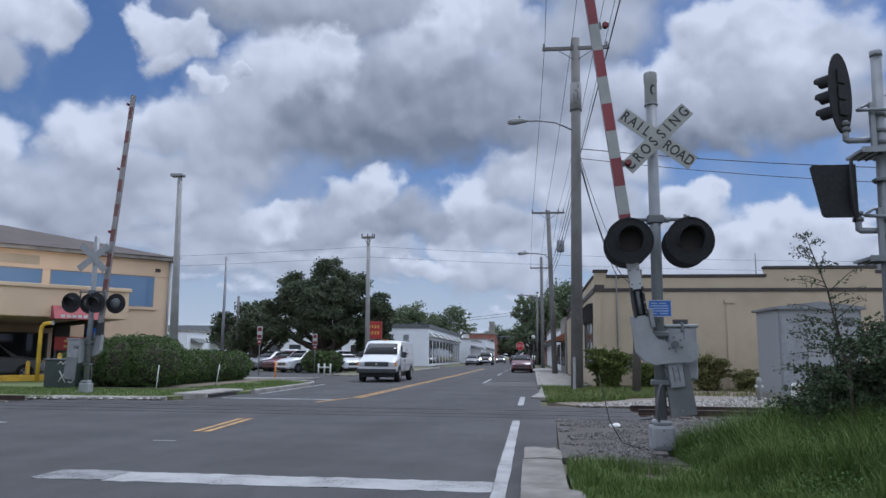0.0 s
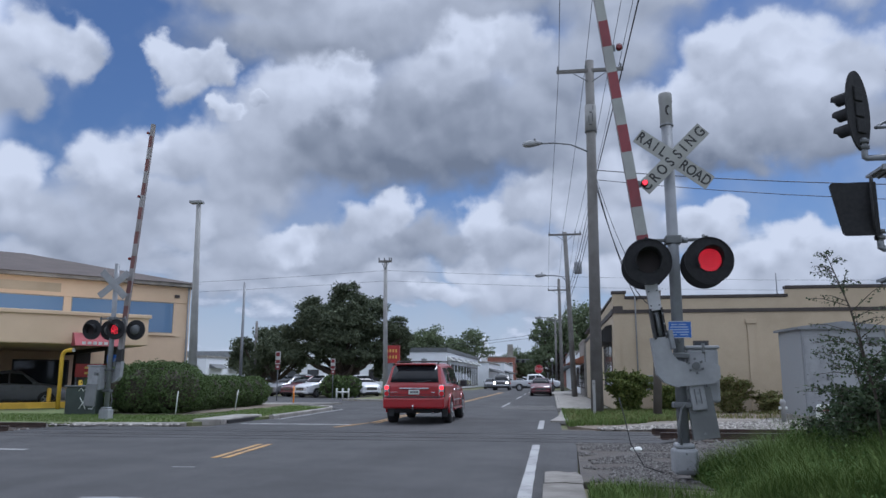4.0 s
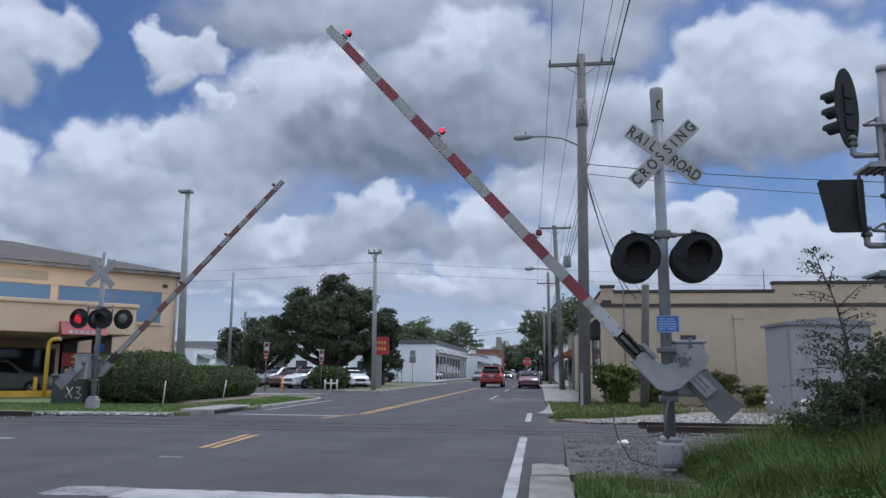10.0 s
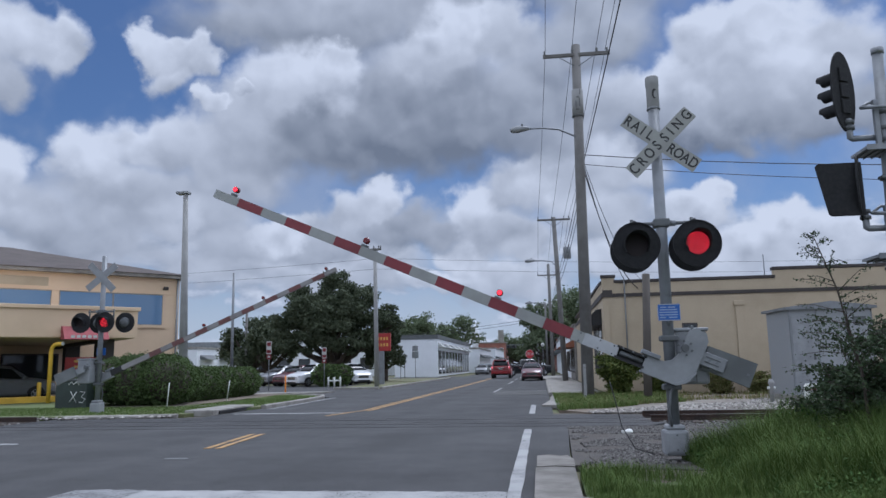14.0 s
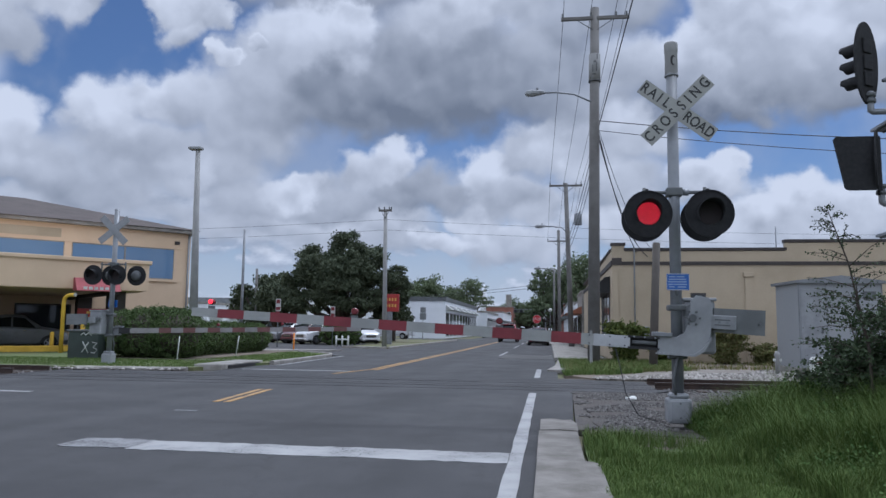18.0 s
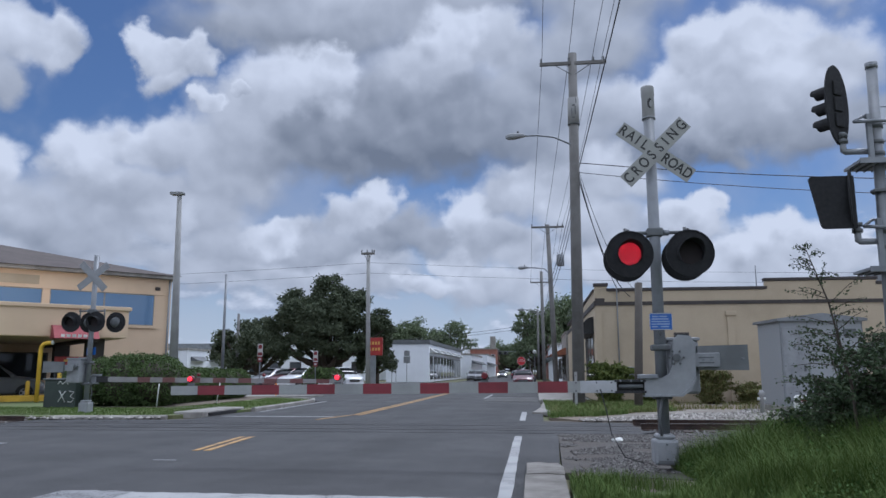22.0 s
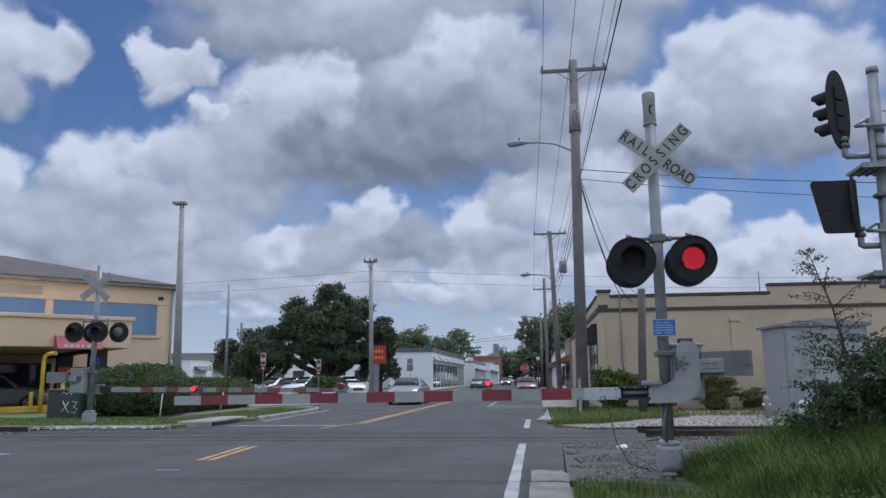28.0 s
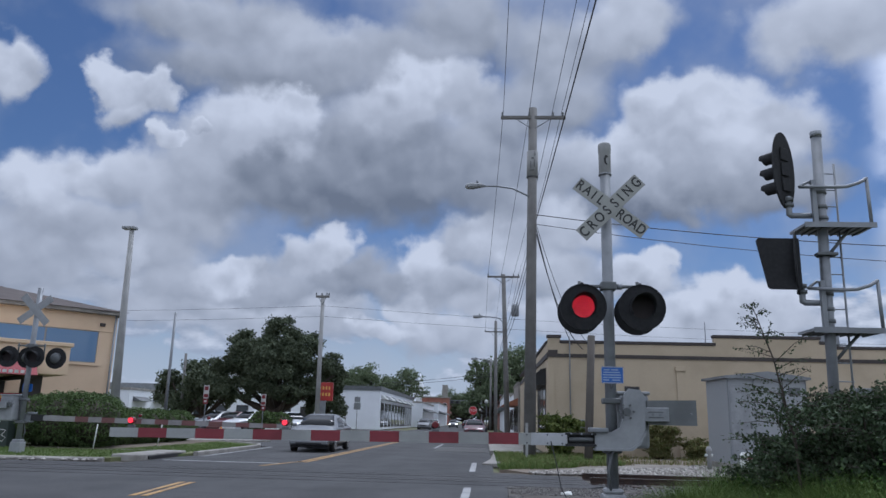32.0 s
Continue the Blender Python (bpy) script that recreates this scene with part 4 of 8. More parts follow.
def utility_pole(x, y, h, r0, r1, lean=(0, 0), label="weathered wooden utility pole with a cross arm", arm=1.2, arm_z=0.45, can=None, lamp=None, mat=WOOD_POLE, sleeve=None):
    p = thing("utility_pole", label, "utility pole", pose(x, y, 0), "utility poles")
    part("pole", tube(B(), [(0, 0, -0.2), (lean[0], lean[1], h)], [r0, r1], 14), mat, p)
    tx = lean[0]
    if arm:
        z = h - arm_z
        part("cross_arm", box(B(), tx - arm, tx + arm, -0.16, -0.05, z - 0.07, z + 0.07, 0.01), WOOD_POLE, p, "wooden cross arm")
        for s in (-1, 1):
            part("arm_brace", tube(B(), [(tx + s * arm * 0.55, -0.12, z - 0.05), (tx, -0.14, z - 0.55)], 0.02, 6), GALV, p)
        for k in (-0.95, -0.12, 0.62, 0.92):
            ins = part("insulator", tube(B(), [(tx + k * arm, -0.1, z + 0.06), (tx + k * arm, -0.1, z + 0.12), (tx + k * arm, -0.1, z + 0.16), (tx + k * arm, -0.1, z + 0.2), (tx + k * arm, -0.1, z + 0.26)], [0.02, 0.05, 0.03, 0.05, 0.02], 8), DARK_GREY, p, "dark insulator")
    if sleeve:
        z0, z1 = sleeve
        c = part("sleeve", tube(B(), [(tx * z0 / h, 0, z0), (tx * z1 / h, 0, z1)], [r1 + 0.06, r1 + 0.055], 14), POLE_CONCRETE, p, "pale sleeve wrapped round the pole")
        for dx, dz, w, k in ((-0.08, 0.3, 0.03, 0.3), (0.07, 0.35, 0.03, 0.34), (0.0, 0.72, 0.1, 0.05), (-0.02, 0.2, 0.14, 0.04), (0.1, 0.85, 0.03, 0.2)):
            part("mark", box(B(), tx * 0.8 + dx - w / 2, tx * 0.8 + dx + w / 2, -r1 - 0.075, -r1 - 0.02, z0 + dz - 0.0, z0 + dz + k), DARK_GREY, c)
        part("strap", tube(B(), [(tx * z0 / h, 0, z0 - 0.04), (tx * z0 / h, 0, z0)], r1 + 0.075, 14), DARK_GREY, p)
    if can:
        for cx, cz, cr, ch in can:
            c = part("transformer", tube(B(), [(cx, -0.3, cz), (cx, -0.3, cz + 0.04), (cx, -0.3, cz + ch), (cx, -0.3, cz + ch + 0.06)], [cr * 0.9, cr, cr, cr * 0.85], 18), GALV, p, "grey transformer can")
            part("bushing", tube(B(), [(cx + cr * 0.5, -0.3, cz + ch), (cx + cr * 0.6, -0.3, cz + ch + 0.25)], [0.04, 0.03], 8), DARK_GREY, c)
            part("lug", box(B(), cx - 0.06, cx + 0.06, -0.31 - cr, -0.29 - cr, cz + ch * 0.45, cz + ch * 0.62), DARK_GREY, c)
    if lamp:
        z0, reach, rise = lamp
        part("lamp_bracket", tube(B(), [(tx * z0 / h, -0.1, z0), (-reach * 0.35, -0.1, z0 + rise * 0.8), (-reach * 0.7, -0.1, z0 + rise), (-reach, -0.1, z0 + rise)], 0.035, 8), GALV, p, "curved lamp bracket")
        head = part("lamp_head", tube(B(), [(-reach + 0.1, -0.1, z0 + rise), (-reach - 0.05, -0.1, z0 + rise + 0.02), (-reach - 0.4, -0.1, z0 + rise), (-reach - 0.62, -0.1, z0 + rise - 0.02), (-reach - 0.7, -0.1, z0 + rise - 0.03)], [0.05, 0.1, 0.15, 0.12, 0.05], 12), GREY_PAINT, p, "flat grey street lamp head")
        part("photocell", tube(B(), [(-reach - 0.2, -0.1, z0 + rise + 0.12), (-reach - 0.2, -0.1, z0 + rise + 0.22)], 0.04, 8), DARK_GREY, head)
    return p


utility_pole(1.72, 29.4, 14.35, 0.24, 0.175, (0.17, 0), arm=1.36, arm_z=0.45, sleeve=(11.3, 12.4), lamp=(10.35, 1.95, 0.5))
utility_pole(1.66, 55, 12.2, 0.21, 0.15, (-0.38, 0), arm=1.22, arm_z=0.2, can=((0.5, 9.0, 0.28, 0.8),), lamp=(8.4, 1.95, 0.55))
utility_pole(1.15, 80, 12.0, 0.2, 0.15, (-0.08, 0), arm=1.2, arm_z=1.2, lamp=(7.1, 2.0, 0.75))
utility_pole(0.9, 125, 11.6, 0.2, 0.15, arm=1.2, arm_z=0.5)
utility_pole(-10.7, 47.8, 9.2, 0.17, 0.12, (-0.1, 0), label="slim grey utility pole with a cluster of insulators", arm=0.45, arm_z=0.1, mat=POLE_CONCRETE)
utility_pole(3.62, 27, 4.45, 0.15, 0.13, (0.2, 0), label="short dark wooden pole stub beside the building", arm=0, mat=DARK_WOOD)
utility_pole(-28.8, 70, 7.0, 0.16, 0.12, label="distant grey wooden utility pole", arm=0)
utility_pole(-19.45, 45, 7.5, 0.11, 0.07, label="slim grey metal lamp post without arm", arm=0, mat=GALV)


# ---- overhead cables ----
for k in (-0.95, -0.12, 0.62, 0.92):
    cable("overhead_cable", (1.89 + k * 1.32, 29.3, 14.2), (1.28 + k * 1.22, 54.9, 12.2), 0.35)
    cable("overhead_cable", (1.89 + k * 1.32, 29.3, 14.2), (1.6 + k * 1.32, -25, 14.8), 0.6)
    cable("overhead_cable", (1.28 + k * 1.22, 54.9, 12.2), (1.07 + k * 1.2, 79.9, 11.0), 0.3)
for z, x in ((9.6, 2.0), (9.1, 2.0), (8.6, 2.0)):
    cable("overhead_cable", (x, 29.4, z), (1.4, 55, z - 1.6), 0.5, 0.016)
    cable("overhead_cable", (1.4, 55, z - 1.6), (1.1, 80, z - 2.0), 0.4, 0.016)
cable("overhead_cable", (2.0, 29.2, 9.6), (34, 24, 7.6), 0.9, 0.018)
cable("overhead_cable", (2.0, 29.2, 9.2), (34, 25, 7.0), 0.9, 0.014)
cable("overhead_cable", (2.0, 29.2, 9.4), (2.4, -20, 11.4), 0.5, 0.018)
cable("overhead_cable", (2.0, 29.2, 9.0), (3.9, 33.2, 4.6), 0.5, 0.016)
cable("overhead_cable", (2.0, 29.2, 8.8), (4.4, 33.2, 4.5), 0.9, 0.02)
cable("overhead_cable", (2.0, 29.2, 9.2), (4.9, 33.2, 4.6), 1.0, 0.012)
for z in (7.9, 8.6):
    cable("overhead_cable", (-60, 52, z), (-10.7, 47.8, z - 0.1), 0.5, 0.009)
    cable("overhead_cable", (-10.7, 47.8, z - 0.1), (60, 62, z + 1.0), 0.9, 0.009)
for z in (5.2, 5.5):
    cable("overhead_cable", (-34.0, 111.0, z), (1.1, 80.0, z + 0.9), 0.5, 0.02)


# ---- tan building beside the tracks ----
def coping(bm, steps, y0, y1):
    for x0, x1, z in steps:
        box(bm, x0 - 0.04, x1 + 0.04, y0, y1, z, z + 0.12)
    return bm


def tan_building():
    b = thing("tan_building", "single-storey tan painted masonry building with a stepped parapet", "building", pose(2.75, 33.0, 0.0))
    steps = [(0.0, 0.55, 5.03), (0.55, 7.25, 4.80), (7.25, 11.75, 5.15), (11.75, 12.25, 4.95), (12.25, 20, 4.76)]
    outline = [(0, 0)] + [(20, 0)] + [p for x0, x1, z in reversed(steps) for p in ((x1, z - 0.02), (x0, z - 0.02))]
    part("front_wall", plate(B(), outline, "y", 0.0, 0.3), BRICK_PAINT, b, "tan painted masonry wall with stains")
    part("side_wall", plate(B(), [(0.3, 0.0), (26, 0.0), (26, 4.4), (0.3, 4.85)], "x", 0.0, 0.3), BRICK_PAINT, b)
    part("back_wall", box(B(), 0.3, 20, 25.7, 26, 0, 4.6), BRICK_PAINT, b)
    part("end_wall", box(B(), 19.7, 20, 0.3, 25.7, 0, 4.8), BRICK_PAINT, b)
    part("roof", box(B(), 0.3, 19.7, 0.3, 25.7, 4.2, 4.35), SHINGLE, b, "flat roof")
    part("coping", coping(B(), steps, -0.05, 0.34), BROWN_TRIM, b, "dark brown stepped coping")
    part("band", box(B(), 0.0, 20, -0.05, 0.0, 4.17, 4.32), BROWN_TRIM, b, "dark brown band under the parapet")
    bm = box(B(), -0.05, 0.0, -0.05, 26, 4.13, 4.36)
    box(bm, 0.0, 0.42, -0.05, -0.002, 4.32, 4.48)
    part("band_step", bm, BROWN_TRIM, b)
    part("side_coping", box(B(), -0.06, 0.34, 0.34, 26, 4.82, 4.92), BROWN_TRIM, b)
    for x in (5.55, 16.0):
        p = part("pilaster", box(B(), x, x + 0.30, -0.07, 0.0, 0.0, 3.66), BRICK_PAINT, b)
        part("pilaster_cap", box(B(), x - 0.07, x + 0.37, -0.13, 0.0, 3.66, 3.86, 0.02), BRICK_PAINT, p)
    part("pilaster", box(B(), 0.0, 0.25, -0.08, 0.0, 0.0, 3.9), BRICK_PAINT, b)
    w = part("window", box(B(), 3.3, 3.94, -0.03, 0.0, 2.28, 2.96), BROWN_TRIM, b, "small dark boarded window")
    part("pane", box(B(), 3.36, 3.88, -0.034, -0.031, 2.34, 2.90), GLASS, w)
    w = part("window", box(B(), 11.0, 13.4, -0.03, 0.0, 1.9, 2.5), BROWN_TRIM, b, "low wide dark window")
    part("pane", box(B(), 11.06, 13.34, -0.034, -0.031, 1.95, 2.45), GLASS, w)
    for x in (0.95, 1.75):
        part("wall_conduit", tube(B(), [(x, -0.05, 0.5), (x, -0.09, 4.5), (x, -0.1, 4.95), (x, 0.1, 5.1)], 0.03, 8), GREY_PAINT, b, "thin conduit up the wall")
    part("meter_box", box(B(), 1.25, 1.55, -0.16, 0.0, 0.9, 1.5, 0.02), GREY_PAINT, b)
    part("vent_pipe", tube(B(), [(7.05, 0.6, 4.2), (7.05, 0.6, 5.9)], 0.025, 8), GALV, b)
    part("roof_unit", box(B(), 12.4, 13.3, 1.5, 2.4, 4.3, 5.75, 0.03), GALV, b, "grey rooftop air unit")
    # shop windows and awning on the street side
    for y0 in (1.2, 3.0, 4.8):
        w = part("shop_window", box(B(), -0.03, 0.0, y0, y0 + 1.5, 0.8, 3.0), BROWN_TRIM, b)
        part("pane", box(B(), -0.034, -0.031, y0 + 0.08, y0 + 1.42, 0.9, 2.9), GLASS, w)
    bm = B()
    plate(bm, [(0.0, 3.0), (0.0, 3.75), (-0.25, 3.7), (-0.5, 3.45), (-0.62, 3.0)], "y", 1.0, 6.6)
    part("awning", bm, BLACK, b, "dark rounded awning")
    for i in range(5):
        part("awning_rail", tube(B(), [(-0.6, 1.1 + i * 1.3, 3.0), (-0.58, 1.1 + i * 1.3, 1.0)], 0.02, 6), BLACK, b)
    return b


tan_building()


def row_shop(name, x, y, w, d, h, mat, label, awning=None):
    b = thing(name, label, "building", pose(x, y, 0))
    part("wall", box(B(), 0, w, 0, d, 0, h), mat, b)
    part("coping", box(B(), -0.06, w + 0.05, -0.06, d + 0.05, h, h + 0.14), CONCRETE, b)
    for k in range(int(d // 3)):
        win = part("window", box(B(), -0.04, 0.0, 0.6 + 3 * k, 2.4 + 3 * k, 0.6, 2.5), BROWN_TRIM, b)
        part("pane", box(B(), -0.045, -0.041, 0.7 + 3 * k, 2.3 + 3 * k, 0.7, 2.4), GLASS, win)
    if awning:
        part("awning", plate(B(), [(0.0, 2.6), (0.0, 3.2), (-1.3, 2.6)], "y", 0.4, d - 0.4), awning, b, "sloping street awning")
    return b


ROOF_RED = material("terracotta awning", (0.30, 0.12, 0.07), 0.8, vary=0.3)
row_shop("shop_building", 2.6, 59.5, 12, 9, 4.3, CONCRETE, "pale stucco shop with an orange-brown awning", ROOF_RED)
row_shop("shop_building", 2.6, 69.0, 12, 9, 3.8, WHITE_WALL, "low white shop front")


# ---- pale corner building past the side street ----
def white_building():
    b = thing("white_building", "long low pale white commercial building with striped awnings", "building", pose(-18.6, 93.5, 0))
    part("wall", box(B(), 0, 5.5, 0, 42, 0, 4.75), WHITE_WALL, b, "plain pale painted wall")
    part("fascia", box(B(), -0.1, 5.6, -0.1, 42, 4.75, 5.3), DARK_GREY, b, "dark grey roof fascia")
    for k in range(11):
        w = part("shop_window", box(B(), 5.5, 5.55, 0.9 + 3.7 * k, 3.7 + 3.7 * k, 0.3, 3.3), BROWN_TRIM, b)
        part("pane", box(B(), 5.551, 5.556, 1.0 + 3.7 * k, 3.6 + 3.7 * k, 0.4, 3.2), GLASS, w)
        a = part("awning", plate(B(), [(5.5, 3.7), (5.5, 4.3), (6.3, 3.7)], "y", 0.8 + 3.7 * k, 3.7 + 3.7 * k), DARK_GREY if k % 2 else WHITE_SHEET, b, "sloping awning")
    return b


white_building()


# ---- the bank ----
def bank():
    b = thing("bank_building", "two-storey tan stucco bank with a hipped brown roof and drive-through canopy", "building", pose(-22.4, 43.6, 0, 0, 0, 45.5))
    part("wall", box(B(), -34, 0, 0.0, 18, 0, 7.0), STUCCO, b, "tan stucco wall")
    part("eave", box(B(), -34.3, 0.35, -0.4, 18.4, 7.0, 7.22, 0.02), CONCRETE, b, "pale eave gutter")
    bm = B()
    v = [bm.verts.new(p) for p in ((-34.4, -0.5, 7.22), (0.45, -0.5, 7.22), (0.45, 18.5, 7.22), (-34.4, 18.5, 7.22), (-27, 9, 9.6), (-8.2, 9, 9.6))]
    for f in ((0, 1, 5, 4), (1, 2, 5), (2, 3, 4, 5), (3, 0, 4), (3, 2, 1, 0)):
        bm.faces.new([v[i] for i in f])
    part("roof", bm, SHINGLE, b, "brown shingled hipped roof")
    part("blank_panel", box(B(), -10.6, -7.4, -0.02, 0.0, 6.22, 6.72), BRICK_PAINT, b, "faint patch where a sign was")
    part("roof_band", box(B(), -34, 0.0, -0.05, 0.0, 6.0, 6.1), STUCCO, b)
    for x0, x1, z0, z1 in ((-6.8, -1.0, 4.1, 6.0), (-14.5, -7.2, 5.1, 6.0), (-24, -15.2, 5.1, 6.0)):
        w = part("window", box(B(), x0, x1, -0.02, 0.0, z0, z1), CONCRETE, b, "ribbon window of blue reflecting glass")
        k = max(1, round((x1 - x0) / 3.0))
        for i in range(k):
            a, c = x0 + (x1 - x0) * i / k + 0.05, x0 + (x1 - x0) * (i + 1) / k - 0.05
            part("pane", box(B(), a, c, -0.026, -0.021, z0 + 0.06, z1 - 0.06), BLUE_GLASS, w)
    part("window_sill", box(B(), -7.0, -0.8, -0.14, 0.0, 3.95, 4.1), STUCCO, b)
    part("downpipe", tube(B(), [(-0.15, -0.12, 7.0), (-0.15, -0.12, 0.0)], 0.06, 8), GREY_PAINT, b, "pale corner downpipe")
    part("downpipe", tube(B(), [(-14.9, -0.12, 7.0), (-14.9, -0.12, 4.6)], 0.06, 8), STUCCO, b)
    part("wall_lamp", box(B(), -1.0, -0.7, -0.12, 0.0, 6.3, 6.5, 0.03), BROWN_TRIM, b)
    # canopy of the drive-through
    y0 = -11.0
    c = part("canopy", box(B(), -34, -5.5, y0, -0.05, 2.86, 4.08), STUCCO, b, "deep tan stucco canopy")
    part("canopy_cap", box(B(), -34.1, -5.4, y0 - 0.1, -0.02, 4.08, 4.25, 0.02), STUCCO, c)
    part("canopy_soffit", box(B(), -34, -5.6, y0 + 0.1, -0.1, 2.83, 2.858), STUCCO, c)
    for x in (-6.6, -14.5, -23):
        for y in (-9.8, -3.0):
            part("canopy_post", box(B(), x - 0.35, x + 0.35, y - 0.35, y + 0.35, 0, 2.83), BROWN_TRIM, b, "dark square canopy post")
    part("drive_wall", box(B(), -34, -5.5, -0.3, -0.02, 0.0, 2.83), STUCCO, b, "tan wall of the drive-through lane")
    for k in range(6):
        w = part("teller_window", box(B(), -31 + 4.3 * k, -28.2 + 4.3 * k, -0.36, -0.3, 0.9, 2.4), BROWN_TRIM, b, "dark framed teller window")
        part("pane", box(B(), -30.9 + 4.3 * k, -28.3 + 4.3 * k, -0.37, -0.361, 1.0, 2.3), GLASS, w)
    for k in range(5):
        part("soffit_beam", box(B(), -33 + 6.5 * k, -32.7 + 6.5 * k, -10.8, -0.35, 2.66, 2.829), BROWN_TRIM, c, "dark soffit beam")
    return b


bank()


# ---- trees and hedges ----
def leaf_mesh(name, points, size, mat, seed, flat=0.35):
    """Many small leaf clumps: two crossed quads at each point."""
    rnd = np.random.RandomState(seed)
    n = len(points)
    base = np.array([[-1, -0.6, 0], [1, -0.6, 0], [1, 0.6, 0], [-1, 0.6, 0]]) * 0.5
    verts, faces = np.zeros((n * 4, 3)), np.arange(n * 4).reshape(-1, 4)
    q = rnd.normal(size=(n, 4))
    q /= np.linalg.norm(q, axis=1)[:, None]
    w, x, y, z = q.T
    rot = np.stack([1 - 2 * (y * y + z * z), 2 * (x * y - z * w), 2 * (x * z + y * w), 2 * (x * y + z * w), 1 - 2 * (x * x + z * z), 2 * (y * z - x * w),
                    2 * (x * z - y * w), 2 * (y * z + x * w), 1 - 2 * (x * x + y * y)], 1).reshape(-1, 3, 3)
    s = size * rnd.uniform(0.6, 1.4, n)
    verts = (np.einsum("nij,kj->nki", rot, base) * s[:, None, None] + np.asarray(points)[:, None]).reshape(-1, 3)
    me = bpy.data.meshes.new(name)
    me.from_pydata(verts.tolist(), [], faces.tolist())
    me.materials.append(mat)
    return me


def crown_points(blobs, n, seed, shell=0.35, tufts=0):
    """Points in a crown of uneven lobes, denser towards the outside. blobs: (x, y, z, rx, ry, rz). tufts: each lobe is broken into so many small clumps."""
    rnd = np.random.RandomState(seed)
    out = []
    vol = np.array([b[3] * b[4] * b[5] for b in blobs]) ** 0.75
    for b, k in zip(blobs, (n * vol / vol.sum()).astype(int)):
        if tufts:
            c = rnd.normal(size=(tufts, 3))
            c /= np.linalg.norm(c, axis=1)[:, None]
            c *= rnd.uniform(0.45, 1.0, (tufts, 1))
            d = rnd.normal(size=(k, 3)) * np.array([0.17, 0.17, 0.12]) * rnd.uniform(0.5, 1.4, (k, 1))
            d = np.clip(d, -0.32, 0.32)
            out.append(np.array(b[:3]) + (c[rnd.randint(0, tufts, k)] + d) * np.array(b[3:]))
            continue
        d = rnd.normal(size=(k, 3))
        d /= np.linalg.norm(d, axis=1)[:, None]
        r = rnd.uniform(shell, 1, k) ** 0.5
        lump = np.array([1 + 0.22 * noise.noise(Vector((*(v * 2.2 + b[0]),))) + 0.12 * noise.noise(Vector((*(v * 6 + b[1]),))) for v in d])
        out.append(np.array(b[:3]) + d * (r * lump)[:, None] * np.array(b[3:]))
    return np.concatenate(out)


def tree(label, x, y, h, spread, trunk_h, seed, n=7000, size=0.4, mat=LEAF, lobes=14, name="tree", base_z=0.0, crown=None):
    rnd = random.Random(seed)
    t = thing(name, label, "tree", pose(x, y, base_z), "trees")
    bm = B()
    tube(bm, [(0, 0, -0.2), (0.1, 0, trunk_h * 0.6), (0.15, 0.1, trunk_h * 1.3)], [spread * 0.075, spread * 0.055, spread * 0.045], 10)
    blobs = list(crown or [])
    for b in blobs:
        tube(bm, [(0.12, 0, trunk_h * 0.8), (b[0] * 0.5, b[1] * 0.5, b[2] * 0.6), tuple(b[:3])], [spread * 0.028, spread * 0.016, spread * 0.005], 6)
    for i in range(0 if crown else lobes):
        a = math.tau * i / lobes + rnd.uniform(-0.4, 0.4)
        r = spread * 0.5 * rnd.uniform(0.2, 0.86)
        z = trunk_h + (h - trunk_h) * rnd.uniform(0.12, 0.88) * (1.0 - 0.42 * (r / (spread * 0.5)) ** 2)
        c = Vector((r * math.cos(a), r * math.sin(a), z))
        blobs.append((*c, spread * rnd.uniform(0.12, 0.2), spread * rnd.uniform(0.12, 0.2), (h - trunk_h) * rnd.uniform(0.13, 0.21)))
        tube(bm, [(0.12, 0, trunk_h * 0.8), tuple(c * 0.5 + Vector((0, 0, trunk_h * 0.25))), tuple(c)], [spread * 0.03, spread * 0.02, spread * 0.006], 6)
    if not crown:
        blobs.append((0, 0, trunk_h + (h - trunk_h) * 0.55, spread * 0.34, spread * 0.34, (h - trunk_h) * 0.42))
    part("trunk", bm, BARK, t, "dark trunk with spreading limbs")
    ob = new("crown", leaf_mesh("crown", crown_points(blobs, n, seed, tufts=22), size, mat, seed))
    ob.parent = t
    tagged(ob, "dense dark green foliage", kind="stuff")
    return t


# paler than the oak leaf: distance haze is put into the colour
HAZED_LEAF = island_material("hazed far leaf", (0.10, 0.135, 0.075), (0.17, 0.205, 0.12), 0.8)
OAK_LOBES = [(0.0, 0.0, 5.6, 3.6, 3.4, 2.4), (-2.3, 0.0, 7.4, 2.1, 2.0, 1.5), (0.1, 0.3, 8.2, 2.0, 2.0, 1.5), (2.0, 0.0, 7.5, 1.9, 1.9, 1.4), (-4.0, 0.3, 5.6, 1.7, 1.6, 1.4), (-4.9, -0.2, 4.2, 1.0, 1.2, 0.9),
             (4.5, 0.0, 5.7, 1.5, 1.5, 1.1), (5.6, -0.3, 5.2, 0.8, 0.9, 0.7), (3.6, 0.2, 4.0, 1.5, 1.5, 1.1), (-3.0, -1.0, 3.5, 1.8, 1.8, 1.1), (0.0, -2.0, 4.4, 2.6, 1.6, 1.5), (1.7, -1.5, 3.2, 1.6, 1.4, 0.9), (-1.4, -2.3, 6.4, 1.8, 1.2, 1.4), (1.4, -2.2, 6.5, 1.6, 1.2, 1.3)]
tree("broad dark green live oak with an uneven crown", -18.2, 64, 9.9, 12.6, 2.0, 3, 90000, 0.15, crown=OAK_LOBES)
tree("dark oak half hidden behind the parking lot", -29.0, 72, 7.2, 7.5, 1.6, 5, 16000, 0.19)
tree("dark tree behind the parking lot", -25.6, 67, 5.6, 5.6, 1.4, 6, 11000, 0.17)
